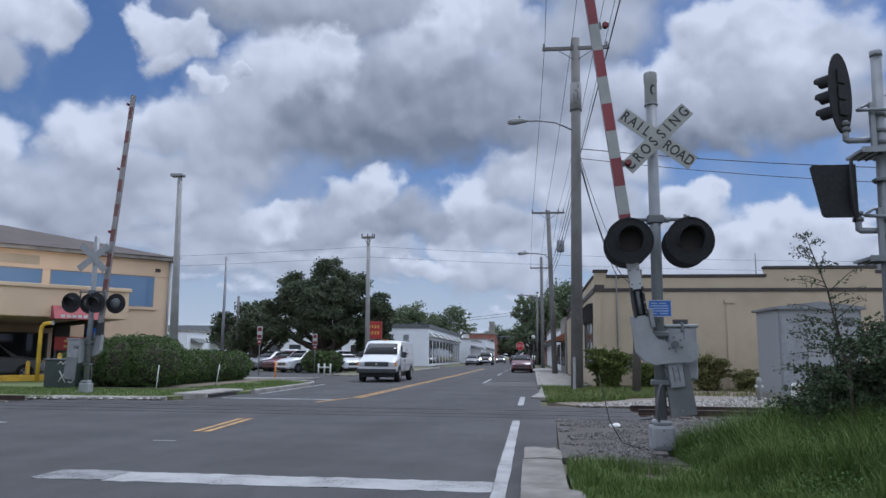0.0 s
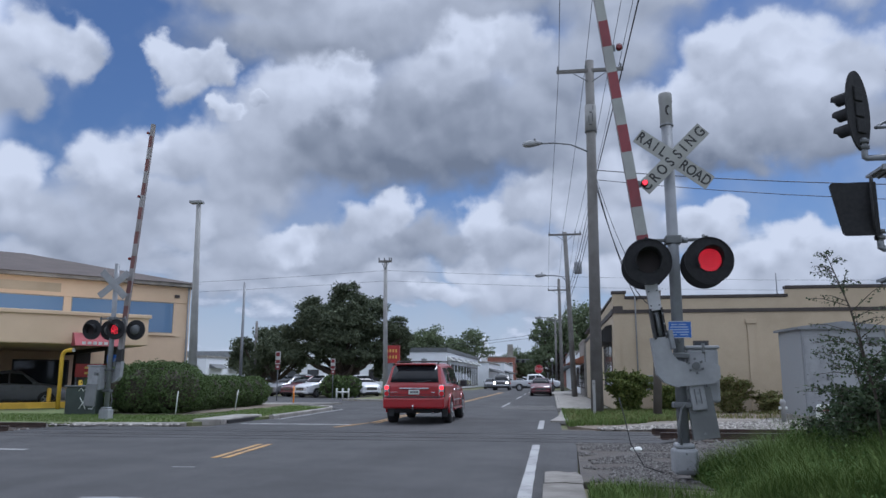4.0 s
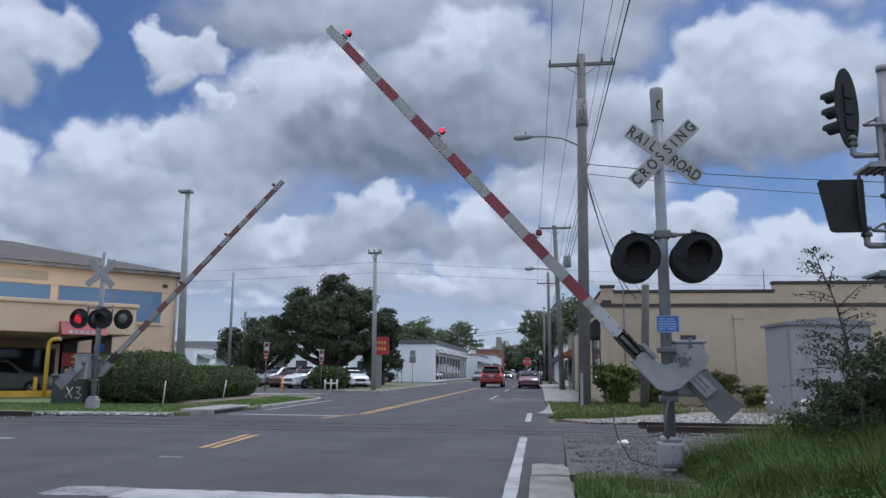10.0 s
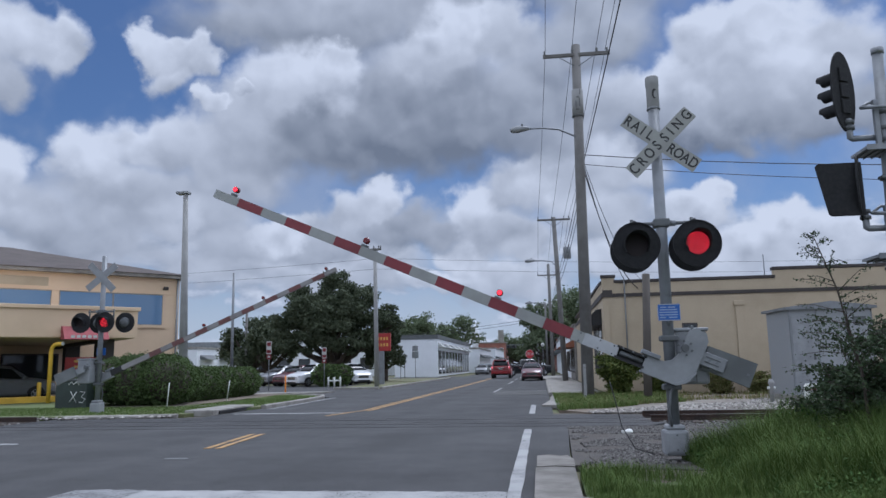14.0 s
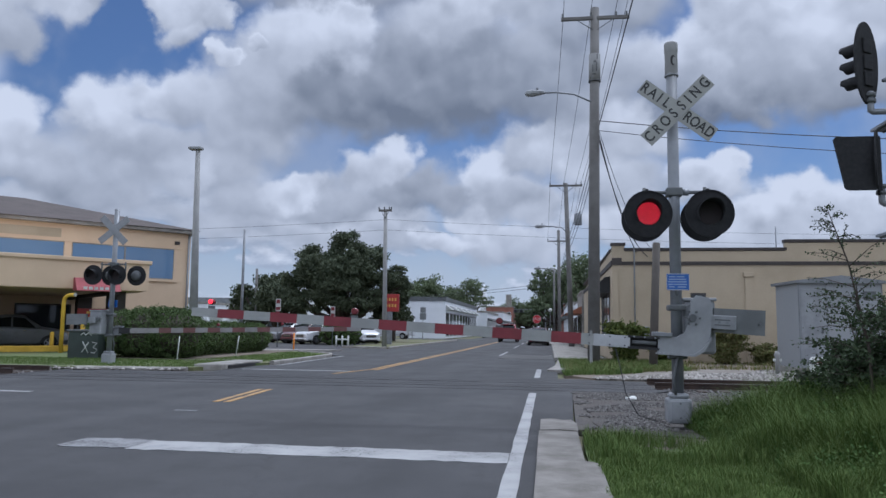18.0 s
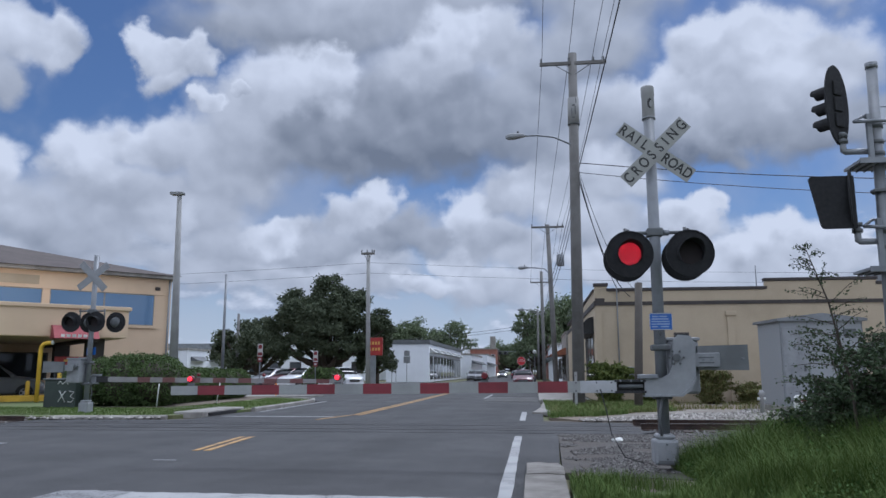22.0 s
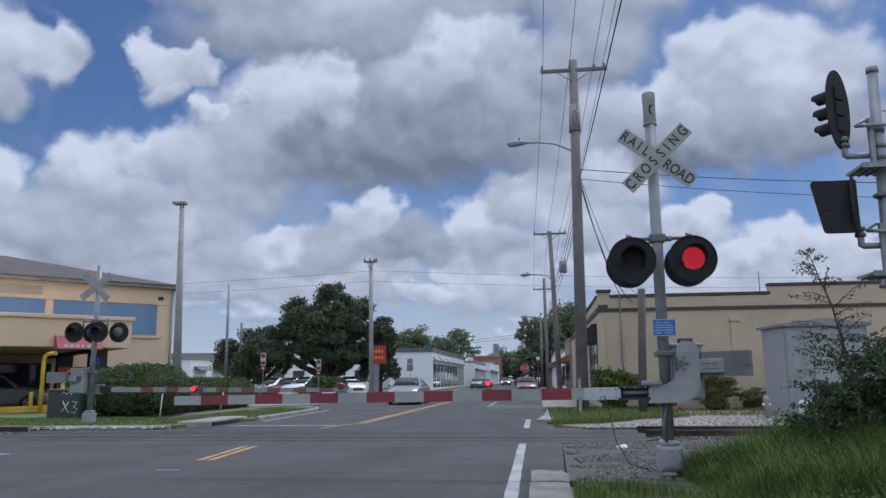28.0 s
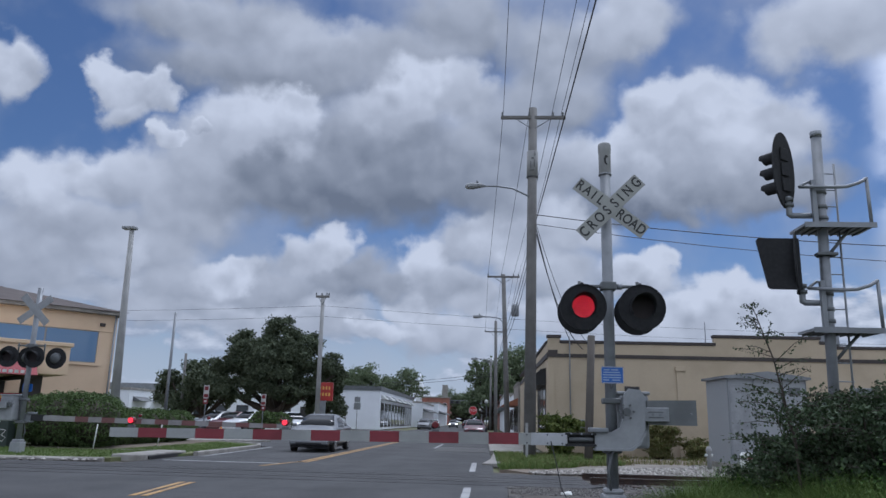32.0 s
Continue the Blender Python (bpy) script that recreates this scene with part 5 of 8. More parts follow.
tree("dark round tree by the bank sign", -14.3, 67, 6.4, 4.4, 1.4, 7, 10000, 0.17)
for i, (x, y, h, s) in enumerate(((-36, 190, 15, 16), (-27, 170, 13.5, 14), (-20, 180, 14, 15), (-42, 200, 13, 15), (1, 130, 13.0, 9), (6.5, 140, 17, 13), (-7, 260, 12, 14), (-1, 250, 14, 14), (4, 200, 15, 13), (-13, 300, 14, 18))):
    tree("distant green street tree", x, y, h, s, h * 0.22, 20 + i, 11000, 0.32, HAZED_LEAF, lobes=14)


def hedge(label, pts, w, h, seed, n, size=0.11):
    rnd = np.random.RandomState(seed)
    blobs = [(x, y, h * 0.5, w * rnd.uniform(0.5, 0.62), w * rnd.uniform(0.5, 0.62), h * rnd.uniform(0.46, 0.56)) for x, y in pts]
    hd = thing("hedge", label, "hedge", None, "hedges")
    core = B()
    for b in blobs:
        bmesh.ops.create_icosphere(core, subdivisions=2, radius=1.0, matrix=Matrix.Translation(b[:3]) @ Matrix.Diagonal((b[3] * 0.8, b[4] * 0.8, b[5] * 0.85, 1)))
    part("inner_growth", core, BARK, hd, "dark twiggy inside of the hedge")
    ob = new("foliage", leaf_mesh("foliage", crown_points(blobs, n, seed, 0.7), size, HEDGE_LEAF, seed))
    ob.parent = hd
    tagged(ob, "dense small green leaves", kind="stuff")
    return hd


hedge("clipped round green hedge behind the grass verge", [(-16.2 + 0.62 * i, 26.1 + 0.3 * (i % 2)) for i in range(5)] + [(-15.9 + 0.8 * i, 27.2) for i in range(3)], 1.95, 1.95, 1, 62000, 0.055)
hedge("lower green hedge beside the driveway", [(-14.3 - 0.12 * (i % 2), 28.3 + 0.75 * i) for i in range(10)], 1.6, 1.5, 2, 48000, 0.055)
hedge("square dark hedge in the parking lot", [(-15.8 + 0.42 * i, 53 + 0.1 * i) for i in range(4)], 1.5, 1.6, 4, 5000, 0.14)


# ---- vehicles ----
CAR_RED = material("red car paint", (0.27, 0.008, 0.012), 0.3, vary=0.06, grain=60, coarse=0.8, second=(0.245, 0.008, 0.012), coat=0.5, bump=0.0)
CAR_MAROON = material("maroon car paint", (0.10, 0.012, 0.022), 0.3, vary=0.06, coat=0.6, bump=0.0)
CAR_WHITE = material("white car paint", (0.60, 0.62, 0.65), 0.35, vary=0.05, coarse=0.8, second=(0.55, 0.57, 0.60), coat=0.4, bump=0.0)
CAR_SILVER = material("silver car paint", (0.19, 0.20, 0.215), 0.34, 0.35, vary=0.06, coat=0.5, bump=0.0)
CAR_BLACK = material("black car paint", (0.014, 0.016, 0.02), 0.25, vary=0.06, coat=0.7, bump=0.0)
PLASTIC = material("dark grey plastic trim", (0.035, 0.037, 0.04), 0.6, vary=0.2, grain=40)
CHROME = material("chrome", (0.62, 0.63, 0.65), 0.15, 1.0, vary=0.1, bump=0.0)
ALLOY = material("alloy wheel metal", (0.45, 0.46, 0.48), 0.35, 0.8, vary=0.1, bump=0.0)
CAR_GLASS = glass_material("tinted car glass", (0.012, 0.014, 0.017), 0.03, 0.32, 0.0)
TAIL_RED = material("red tail lamp", (0.5, 0.01, 0.015), 0.2, vary=0.05, bump=0.0)
TAIL_LIT = material("lit tail lamp", (1.0, 0.04, 0.05), 0.3, vary=0.0, bump=0.0, emit=1.3)
HEADLAMP = material("headlamp glass", (0.62, 0.64, 0.68), 0.12, 0.3, vary=0.1, bump=0.0)
HEADLAMP_LIT = material("lit headlamp", (1.0, 0.93, 0.75), 0.2, vary=0.0, bump=0.0, emit=9.0)
AMBER = material("amber lamp", (0.75, 0.25, 0.03), 0.25, vary=0.05, bump=0.0)
PLATE_WHITE = material("number plate", (0.6, 0.62, 0.6), 0.45, vary=0.1)


class Car:
    """A vehicle lofted from stations (y, z_low, z_belt, z_top, w_low, w_belt, w_top); +y is forward."""

    def __init__(self, name, label, stations, paint, category="car", group=""):
        self.t = thing(name, label, category, None, group)
        self.st, self.paint = stations, paint
        bm, rows = B(), []
        for y, zl, zb, zt, wl, wb, wt in stations:
            half = [(wl - 0.06, zl), (wl, zl + 0.07), (wb, zl + (zb - zl) * 0.55), (wb, zb - 0.03), (wb - 0.025, zb), (wt + 0.03, zt - 0.07 if zt - zb > 0.2 else zt - 0.02), (wt - 0.05, zt - 0.012), (wt * 0.5, zt + 0.012)]
            rows.append([bm.verts.new((x, y, z)) for x, z in half] + [bm.verts.new((-x, y, z)) for x, z in reversed(half)])
        for a, b in zip(rows, rows[1:]):
            k = len(a)
            for i in range(k):
                bm.faces.new((a[i], a[(i + 1) % k], b[(i + 1) % k], b[i])).smooth = True
        bm.faces.new(list(reversed(rows[0])))
        bm.faces.new(rows[-1])
        self.body = part("body", bm, paint, self.t)
        mod = self.body.modifiers.new("crease", "EDGE_SPLIT")
        mod.split_angle = radians(32)

    def at(self, y, v):
        """A point of the right side between the belt (v = 0) and the roof edge (v = 1)."""
        s = self.st
        for a, b in zip(s, s[1:]):
            if a[0] <= y <= b[0]:
                f = (y - a[0]) / (b[0] - a[0])
                q = [p + (r - p) * f for p, r in zip(a, b)]
                return (q[5] - 0.025 + (q[6] + 0.03 - q[5] + 0.025) * v, q[2] + (q[3] - 0.07 - q[2]) * v)
        return (s[-1][5], s[-1][2])

    def side_x(self, y, z):
        s = self.st
        for a, b in zip(s, s[1:]):
            if a[0] <= y <= b[0]:
                f = (y - a[0]) / (b[0] - a[0])
                return a[5] + (b[5] - a[5]) * f
        return s[0][5]

    def glass(self, y0, y1, v0=0.08, v1=0.93, cut0=0.0, cut1=0.0, name="side_window", mat=None):
        """Side windows on both sides; cut0, cut1 slant the upper rear and upper front corners."""
        for s in (-1, 1):
            bm = B()
            lo, hi = [], []
            for y, v in ((y0, v0), (y1, v0), (y1 - cut1, v1), (y0 + cut0, v1)):
                x, z = self.at(y, v)
                lo.append(bm.verts.new((s * (x - 0.01), y, z)))
                hi.append(bm.verts.new((s * (x + 0.009), y, z)))
            bm.faces.new(hi)
            for i in range(4):
                bm.faces.new((lo[i], lo[(i + 1) % 4], hi[(i + 1) % 4], hi[i]))
            part(name, bm, mat or CAR_GLASS, self.t)

    def screen(self, name, y0, z0, w0, y1, z1, w1, out=0.012, mat=None, bow=0.0, parent=None):
        """A windscreen or rear screen between two edges across the car."""
        bm = B()
        d = Vector((0, z1 - z0, -(y1 - y0))).normalized() * out
        if d.z < 0:
            d = -d
        n = 6
        rows = []
        for yy, zz, ww in ((y0, z0, w0), ((y0 + y1) / 2, (z0 + z1) / 2, (w0 + w1) / 2), (y1, z1, w1)):
            rows.append([bm.verts.new((ww * (2 * i / n - 1), yy + d.y - bow * (2 * i / n - 1) ** 2, zz + d.z)) for i in range(n + 1)])
        for a, b in zip(rows, rows[1:]):
            for i in range(n):
                bm.faces.new((a[i], a[i + 1], b[i + 1], b[i])).smooth = True
        ob = part(name, bm, mat or CAR_GLASS, parent or self.t)
        ob.modifiers.new("thick", "SOLIDIFY").thickness = 0.012
        return ob

    def bar(self, name, x0, x1, y0, y1, z0, z1, mat, bevel=0.02, parent=None, label=""):
        return part(name, box(B(), x0, x1, y0, y1, z0, z1, bevel), mat, parent or self.t, label)

    def both(self, name, x0, x1, y0, y1, z0, z1, mat, bevel=0.02, label=""):
        for s in (-1, 1):
            self.bar(name, min(s * x0, s * x1), max(s * x0, s * x1), y0, y1, z0, z1, mat, bevel, None, label)

    def wheel(self, y, r, x, width=0.24, spokes=5, rim=0.62, flare=0.0, steel=None):
        out = []
        for s in (-1, 1):
            bx = self.side_x(y, 0.6)
            # arch: a dark half disc on the body side draws the shade of the wheel well
            bm = B()
            arc = [(math.cos(a) * r * 1.17, r + math.sin(a) * r * 1.17) for a in [math.pi * i / 14 for i in range(15)]]
            low = min(st[1] for st in self.st) + 0.09
            arc = [(max(-r * 1.17, min(r * 1.17, u)), max(low, z)) for u, z in [(r * 1.17, low)] + arc + [(-r * 1.17, low)]]
            plate(bm, [(y + u, z) for u, z in arc], "x", s * (bx - 0.2), s * (bx + 0.006))
            part("wheel_arch", bm, BLACK, self.t, "wheel arch, its inner shade drawn as a black disc")
            if flare:
                pts = [(s * (bx + 0.01), y + math.cos(a) * r * 1.23, r + math.sin(a) * r * 1.23) for a in [math.pi * (i - 0.6) / 12.8 for i in range(15)]]
                part("fender_flare", tube(B(), pts, flare, 8), self.paint, self.t, "rounded fender flare")
            w = part("wheel", tube(B(), [(-width / 2, 0, 0), (-width * 0.42, 0, 0), (width * 0.42, 0, 0), (width / 2, 0, 0)], [r * 0.92, r, r, r * 0.92], 28), RUBBER, self.t, "black tyre on a metal wheel")
            w.location = (s * x, y, r)
            bm = tube(B(), [(s * width * 0.3, 0, 0), (s * (width / 2 + 0.004), 0, 0)], [r * rim * 0.98, r * rim], 28)
            part("rim", bm, PLASTIC if not steel else steel, w)
            bm = tube(B(), [(s * width * 0.46, 0, 0), (s * (width / 2 + 0.02), 0, 0)], [r * 0.16, r * 0.13], 12)
            part("hub", bm, ALLOY, w)
            if not steel:
                for k in range(spokes):
                    a = math.tau * k / spokes
                    bm = box(B(), -0.012, 0.012, r * 0.1, r * rim * 0.98, -r * 0.1, r * 0.1, 0.008, Matrix.Translation((s * (width / 2 + 0.008), 0, 0)) @ Matrix.Rotation(a, 4, "X"))
                    part("spoke", bm, ALLOY, w)
            bm = B()
            loops = []
            for rr, xx in ((r * rim, 0.002), (r * rim, 0.016), (r * rim * 0.9, 0.016), (r * rim * 0.9, 0.002)):
                loops.append([bm.verts.new((s * (width / 2 + xx), rr * math.cos(math.tau * k / 28), rr * math.sin(math.tau * k / 28))) for k in range(28)])
            for a, b in zip(loops, loops[1:]):
                for k in range(28):
                    bm.faces.new((a[k], a[(k + 1) % 28], b[(k + 1) % 28], b[k]))
            part("rim_ring", bm, ALLOY, w)
            out.append(w)
        return out


def red_suv():
    c = Car("suv", "red sport utility vehicle with tinted windows and roof rails", [
        (-2.50, 0.52, 1.05, 1.10, 0.84, 0.88, 0.80), (-2.46, 0.48, 1.12, 1.22, 0.90, 0.93, 0.80), (-2.33, 0.46, 1.15, 1.52, 0.93, 0.95, 0.76), (-2.17, 0.45, 1.16, 1.76, 0.93, 0.955, 0.72), (-1.9, 0.44, 1.16, 1.80, 0.94, 0.96, 0.73),
        (-0.9, 0.42, 1.14, 1.83, 0.94, 0.96, 0.74), (0.1, 0.42, 1.12, 1.83, 0.94, 0.96, 0.74), (0.52, 0.42, 1.11, 1.77, 0.94, 0.96, 0.73), (0.95, 0.42, 1.10, 1.46, 0.94, 0.955, 0.76), (1.32, 0.42, 1.09, 1.16, 0.94, 0.95, 0.82),
        (1.75, 0.42, 1.05, 1.12, 0.94, 0.94, 0.80), (2.2, 0.42, 0.98, 1.06, 0.92, 0.91, 0.74), (2.45, 0.44, 0.85, 0.96, 0.88, 0.85, 0.66), (2.55, 0.5, 0.72, 0.82, 0.78, 0.76, 0.6)], CAR_RED)
    wheels = c.wheel(-1.40, 0.395, 0.855, 0.27, 5, 0.6, 0.035) + c.wheel(1.62, 0.395, 0.855, 0.27, 5, 0.6, 0.035)
    c.glass(-2.05, -1.22, 0.1, 0.9, 0.1, 0.0, "quarter_window")
    c.glass(-1.10, -0.78, 0.1, 0.9, 0.0, 0.0, "vent_window")
    c.glass(-0.74, -0.12, 0.08, 0.92, 0.0, 0.0, "rear_door_window")
    c.glass(-0.02, 0.92, 0.08, 0.92, 0.0, 0.42, "front_door_window")
    c.screen("windscreen", 1.28, 1.17, 0.74, 0.58, 1.74, 0.63, 0.03)
    g = c.screen("rear_screen", -2.44, 1.22, 0.74, -2.19, 1.71, 0.66, 0.05)
    part("wiper", tube(B(), [(0.0, -2.49, 1.24), (0.25, -2.475, 1.25), (0.5, -2.455, 1.29)], 0.012, 6), PLASTIC, g)
    part("roof_spoiler", box(B(), -0.64, 0.64, -2.34, -2.05, 1.755, 1.80, 0.02), CAR_RED, c.t)
    b = c.bar("rear_bumper", -0.93, 0.93, -2.66, -2.32, 0.46, 0.80, CAR_RED, 0.06, None, "red rear bumper")
    c.bar("bumper_step", -0.80, 0.80, -2.67, -2.45, 0.795, 0.82, PLASTIC, 0.008, b)
    c.bar("tailgate_seam", -0.70, 0.70, -2.512, -2.46, 0.865, 0.875, BLACK, 0.0)
    tail = c.bar("tailgate_trim", -0.45, 0.45, -2.545, -2.47, 1.03, 1.075, CHROME, 0.012, None, "chrome tailgate handle bar")
    for s in (-1, 1):
        lamp = c.bar("tail_lamp", min(s * 0.74, s * 0.925), max(s * 0.74, s * 0.925), -2.525, -2.30, 0.80, 1.16, CHROME, 0.03, None, "chrome-backed tail lamp")
        part("brake_light", tube(B(), [(s * 0.835, -2.50, 1.075), (s * 0.835, -2.55, 1.075)], 0.065, 18), TAIL_LIT, lamp, "glowing red brake light")
        part("reverse_light", tube(B(), [(s * 0.835, -2.50, 0.90), (s * 0.835, -2.55, 0.90)], 0.07, 18), TAIL_RED, lamp, "round lower lamp")
    pl = c.bar("number_plate", -0.16, 0.16, -2.55, -2.49, 0.88, 1.01, PLATE_WHITE, 0.004, None, "pale number plate with dark bars")
    for k in range(6):
        c.bar("plate_bar", -0.115 + 0.042 * k, -0.085 + 0.042 * k, -2.553, -2.549, 0.915, 0.975, INK, 0.0, pl)
    c.bar("badge", 0.52, 0.64, -2.52, -2.48, 0.92, 0.95, CHROME, 0.004)
    c.bar("badge", -0.72, -0.50, -2.52, -2.48, 0.935, 0.95, CHROME, 0.004)
    part("tow_ball", tube(B(), [(0, -2.6, 0.44), (0, -2.72, 0.44), (0, -2.72, 0.52), (0, -2.72, 0.57)], [0.03, 0.03, 0.02, 0.035], 8), CHROME, c.t)
    c.both("mud_flap", 0.74, 0.92, -1.86, -1.83, 0.2, 0.5, PLASTIC, 0.005)
    for s in (-1, 1):
        part("running_board", box(B(), min(s * 0.86, s * 1.03), max(s * 0.86, s * 1.03), -0.95, 1.12, 0.38, 0.46, 0.025), CAR_RED, c.t, "red running board with dark tread")
        part("board_tread", box(B(), min(s * 0.90, s * 1.01), max(s * 0.90, s * 1.01), -0.9, 1.07, 0.461, 0.467), PLASTIC, c.t)
        part("side_moulding", box(B(), min(s * 0.955, s * 0.978), max(s * 0.955, s * 0.978), -0.85, 1.05, 0.66, 0.70, 0.006), ALLOY, c.t, "thin bright side moulding")
        for y in (-0.55, 0.32):
            h = part("door_handle", tube(B(), [(s * 0.955, y - 0.08, 1.0), (s * 0.99, y - 0.05, 1.005), (s * 0.99, y + 0.05, 1.005), (s * 0.955, y + 0.08, 1.0)], 0.018, 8), CHROME, c.t, "chrome door handle")
        for y in (-1.05, -0.07, 1.05):
            part("door_seam", box(B(), min(s * 0.94, s * 0.9635), max(s * 0.94, s * 0.9635), y - 0.006, y + 0.006, 0.52, 1.1), BLACK, c.t)
        m = part("mirror", box(B(), min(s * 0.98, s * 1.22), max(s * 0.98, s * 1.22), 0.82, 0.98, 1.10, 1.32, 0.05), PLASTIC, c.t, "large black door mirror")
        part("mirror_cap", box(B(), min(s * 1.0, s * 1.21), max(s * 1.0, s * 1.21), 0.96, 1.0, 1.12, 1.30, 0.015), CHROME, m)
        part("roof_rail", tube(B(), [(s * 0.64, -1.95, 1.80), (s * 0.645, -1.8, 1.87), (s * 0.65, 0.0, 1.90), (s * 0.645, 0.25, 1.83)], 0.022, 8), PLASTIC, c.t, "dark roof rail")
        part("headlamp", box(B(), min(s * 0.58, s * 0.87), max(s * 0.58, s * 0.87), 2.33, 2.53, 0.78, 0.96, 0.05), HEADLAMP, c.t, "clear headlamp")
    for y in (-1.4, -0.4):
        part("roof_bar", tube(B(), [(-0.63, y, 1.885), (0.63, y, 1.885)], 0.016, 8), PLASTIC, c.t)
    c.bar("front_bumper", -0.92, 0.92, 2.36, 2.66, 0.42, 0.70, CAR_RED, 0.06)
    c.bar("grille", -0.52, 0.52, 2.5, 2.60, 0.70, 0.92, CHROME, 0.03)
    c.bar("underbody", -0.7, 0.7, -2.2, 2.3, 0.32, 0.5, BLACK, 0.03)
    part("exhaust", tube(B(), [(0.55, -1.9, 0.34), (0.55, -2.5, 0.33)], 0.035, 8), CHROME, c.t)
    return c.t, wheels


def white_van():
    c = Car("cargo_van", "white cargo van with dark grille and bumper", [
        (-2.72, 0.56, 1.18, 1.92, 0.94, 0.97, 0.84), (-2.66, 0.52, 1.2, 2.02, 0.96, 1.0, 0.86), (-2.2, 0.50, 1.2, 2.07, 0.97, 1.005, 0.87), (0.2, 0.48, 1.2, 2.08, 0.97, 1.005, 0.87),
        (0.85, 0.48, 1.2, 2.04, 0.97, 1.0, 0.86), (1.1, 0.48, 1.2, 1.88, 0.97, 1.0, 0.86), (1.72, 0.48, 1.2, 1.34, 0.97, 0.99, 0.86), (2.0, 0.48, 1.15, 1.26, 0.96, 0.97, 0.82), (2.5, 0.50, 1.05, 1.12, 0.95, 0.94, 0.80), (2.68, 0.52, 0.95, 1.0, 0.93, 0.92, 0.82)], CAR_WHITE, "van")
    wheels = c.wheel(-1.78, 0.385, 0.89, 0.25, 5, 0.58, 0.0, ALLOY) + c.wheel(1.72, 0.385, 0.89, 0.25, 5, 0.58, 0.0, ALLOY)
    c.glass(0.62, 1.48, 0.12, 0.86, 0.0, 0.5, "front_door_window")
    c.screen("windscreen", 1.70, 1.36, 0.86, 1.06, 1.90, 0.76, 0.03)
    c.bar("front_bumper", -0.98, 0.98, 2.52, 2.80, 0.44, 0.66, PLASTIC, 0.04, None, "dark front bumper")
    g = c.bar("grille", -0.60, 0.60, 2.64, 2.72, 0.78, 0.99, PLASTIC, 0.015, None, "black grille")
    for k in range(3):
        c.bar("grille_bar", -0.58, 0.58, 2.715, 2.73, 0.82 + 0.055 * k, 0.835 + 0.055 * k, DARK_GREY, 0.0, g)
    part("badge", tube(B(), [(0, 2.71, 0.885), (0, 2.735, 0.885)], 0.055, 14), CHROME, g)
    for s in (-1, 1):
        part("headlamp", box(B(), min(s * 0.62, s * 0.90), max(s * 0.62, s * 0.90), 2.60, 2.71, 0.79, 0.98, 0.02), HEADLAMP, c.t, "clear square headlamp")
        part("turn_lamp", box(B(), min(s * 0.88, s * 0.96), max(s * 0.88, s * 0.96), 2.48, 2.69, 0.79, 0.98, 0.015), AMBER, c.t, "amber corner lamp")
        m = part("mirror", box(B(), min(s * 1.0, s * 1.24), max(s * 1.0, s * 1.24), 1.22, 1.36, 1.20, 1.50, 0.03), PLASTIC, c.t, "tall black door mirror")
        part("door_handle", box(B(), min(s * 1.0, s * 1.025), max(s * 1.0, s * 1.025), 0.30, 0.42, 1.0, 1.14, 0.01), PLASTIC, c.t)
        for y in (0.22, 1.55):
            part("door_seam", box(B(), min(s * 0.99, s * 1.009), max(s * 0.99, s * 1.009), y - 0.006, y + 0.006, 0.56, 1.16), DARK_GREY, c.t)
        # silver strip draws the line of shade along the side crease
        part("body_crease", box(B(), min(s * 0.99, s * 1.012), max(s * 0.99, s * 1.012), -2.6, 1.5, 0.84, 0.855), CAR_SILVER, c.t)
        part("tail_lamp", box(B(), min(s * 0.85, s * 0.97), max(s * 0.85, s * 0.97), -2.74, -2.66, 0.75, 1.15, 0.01), TAIL_RED, c.t, "red tail lamp")
        # the sign on the side: two roof shapes and lines of lettering, drawn as plain marks
        x = s * 1.003
        lg = part("side_logo", plate(B(), [(-0.62, 1.52), (-0.56, 1.52), (-0.42, 1.68), (-0.30, 1.56), (-0.14, 1.70), (0.04, 1.52), (0.0, 1.52), (-0.14, 1.64), (-0.30, 1.51), (-0.42, 1.62)], "x", x - 0.002, x + s * 0.004), INK, c.t, "dark roof-shaped sign mark")
        for k in range(9):
            part("sign_bar", box(B(), min(x, x + s * 0.004), max(x, x + s * 0.004), -0.72 + 0.1 * k, -0.65 + 0.1 * k, 1.36, 1.44), INK, lg)
        for k in range(6):
            part("sign_bar", box(B(), min(x, x + s * 0.004), max(x, x + s * 0.004), -0.5 + 0.075 * k, -0.45 + 0.075 * k, 1.24, 1.29), DARK_GREY, lg)
    c.bar("rear_bumper", -0.96, 0.96, -2.84, -2.62, 0.46, 0.64, PLASTIC, 0.03)
    c.bar("underbody", -0.8, 0.8, -2.5, 2.4, 0.24, 0.52, BLACK, 0.03)
    part("roof_light", box(B(), -0.1, 0.1, 0.6, 0.75, 2.07, 2.13, 0.02), AMBER, c.t)
    return c.t, wheels


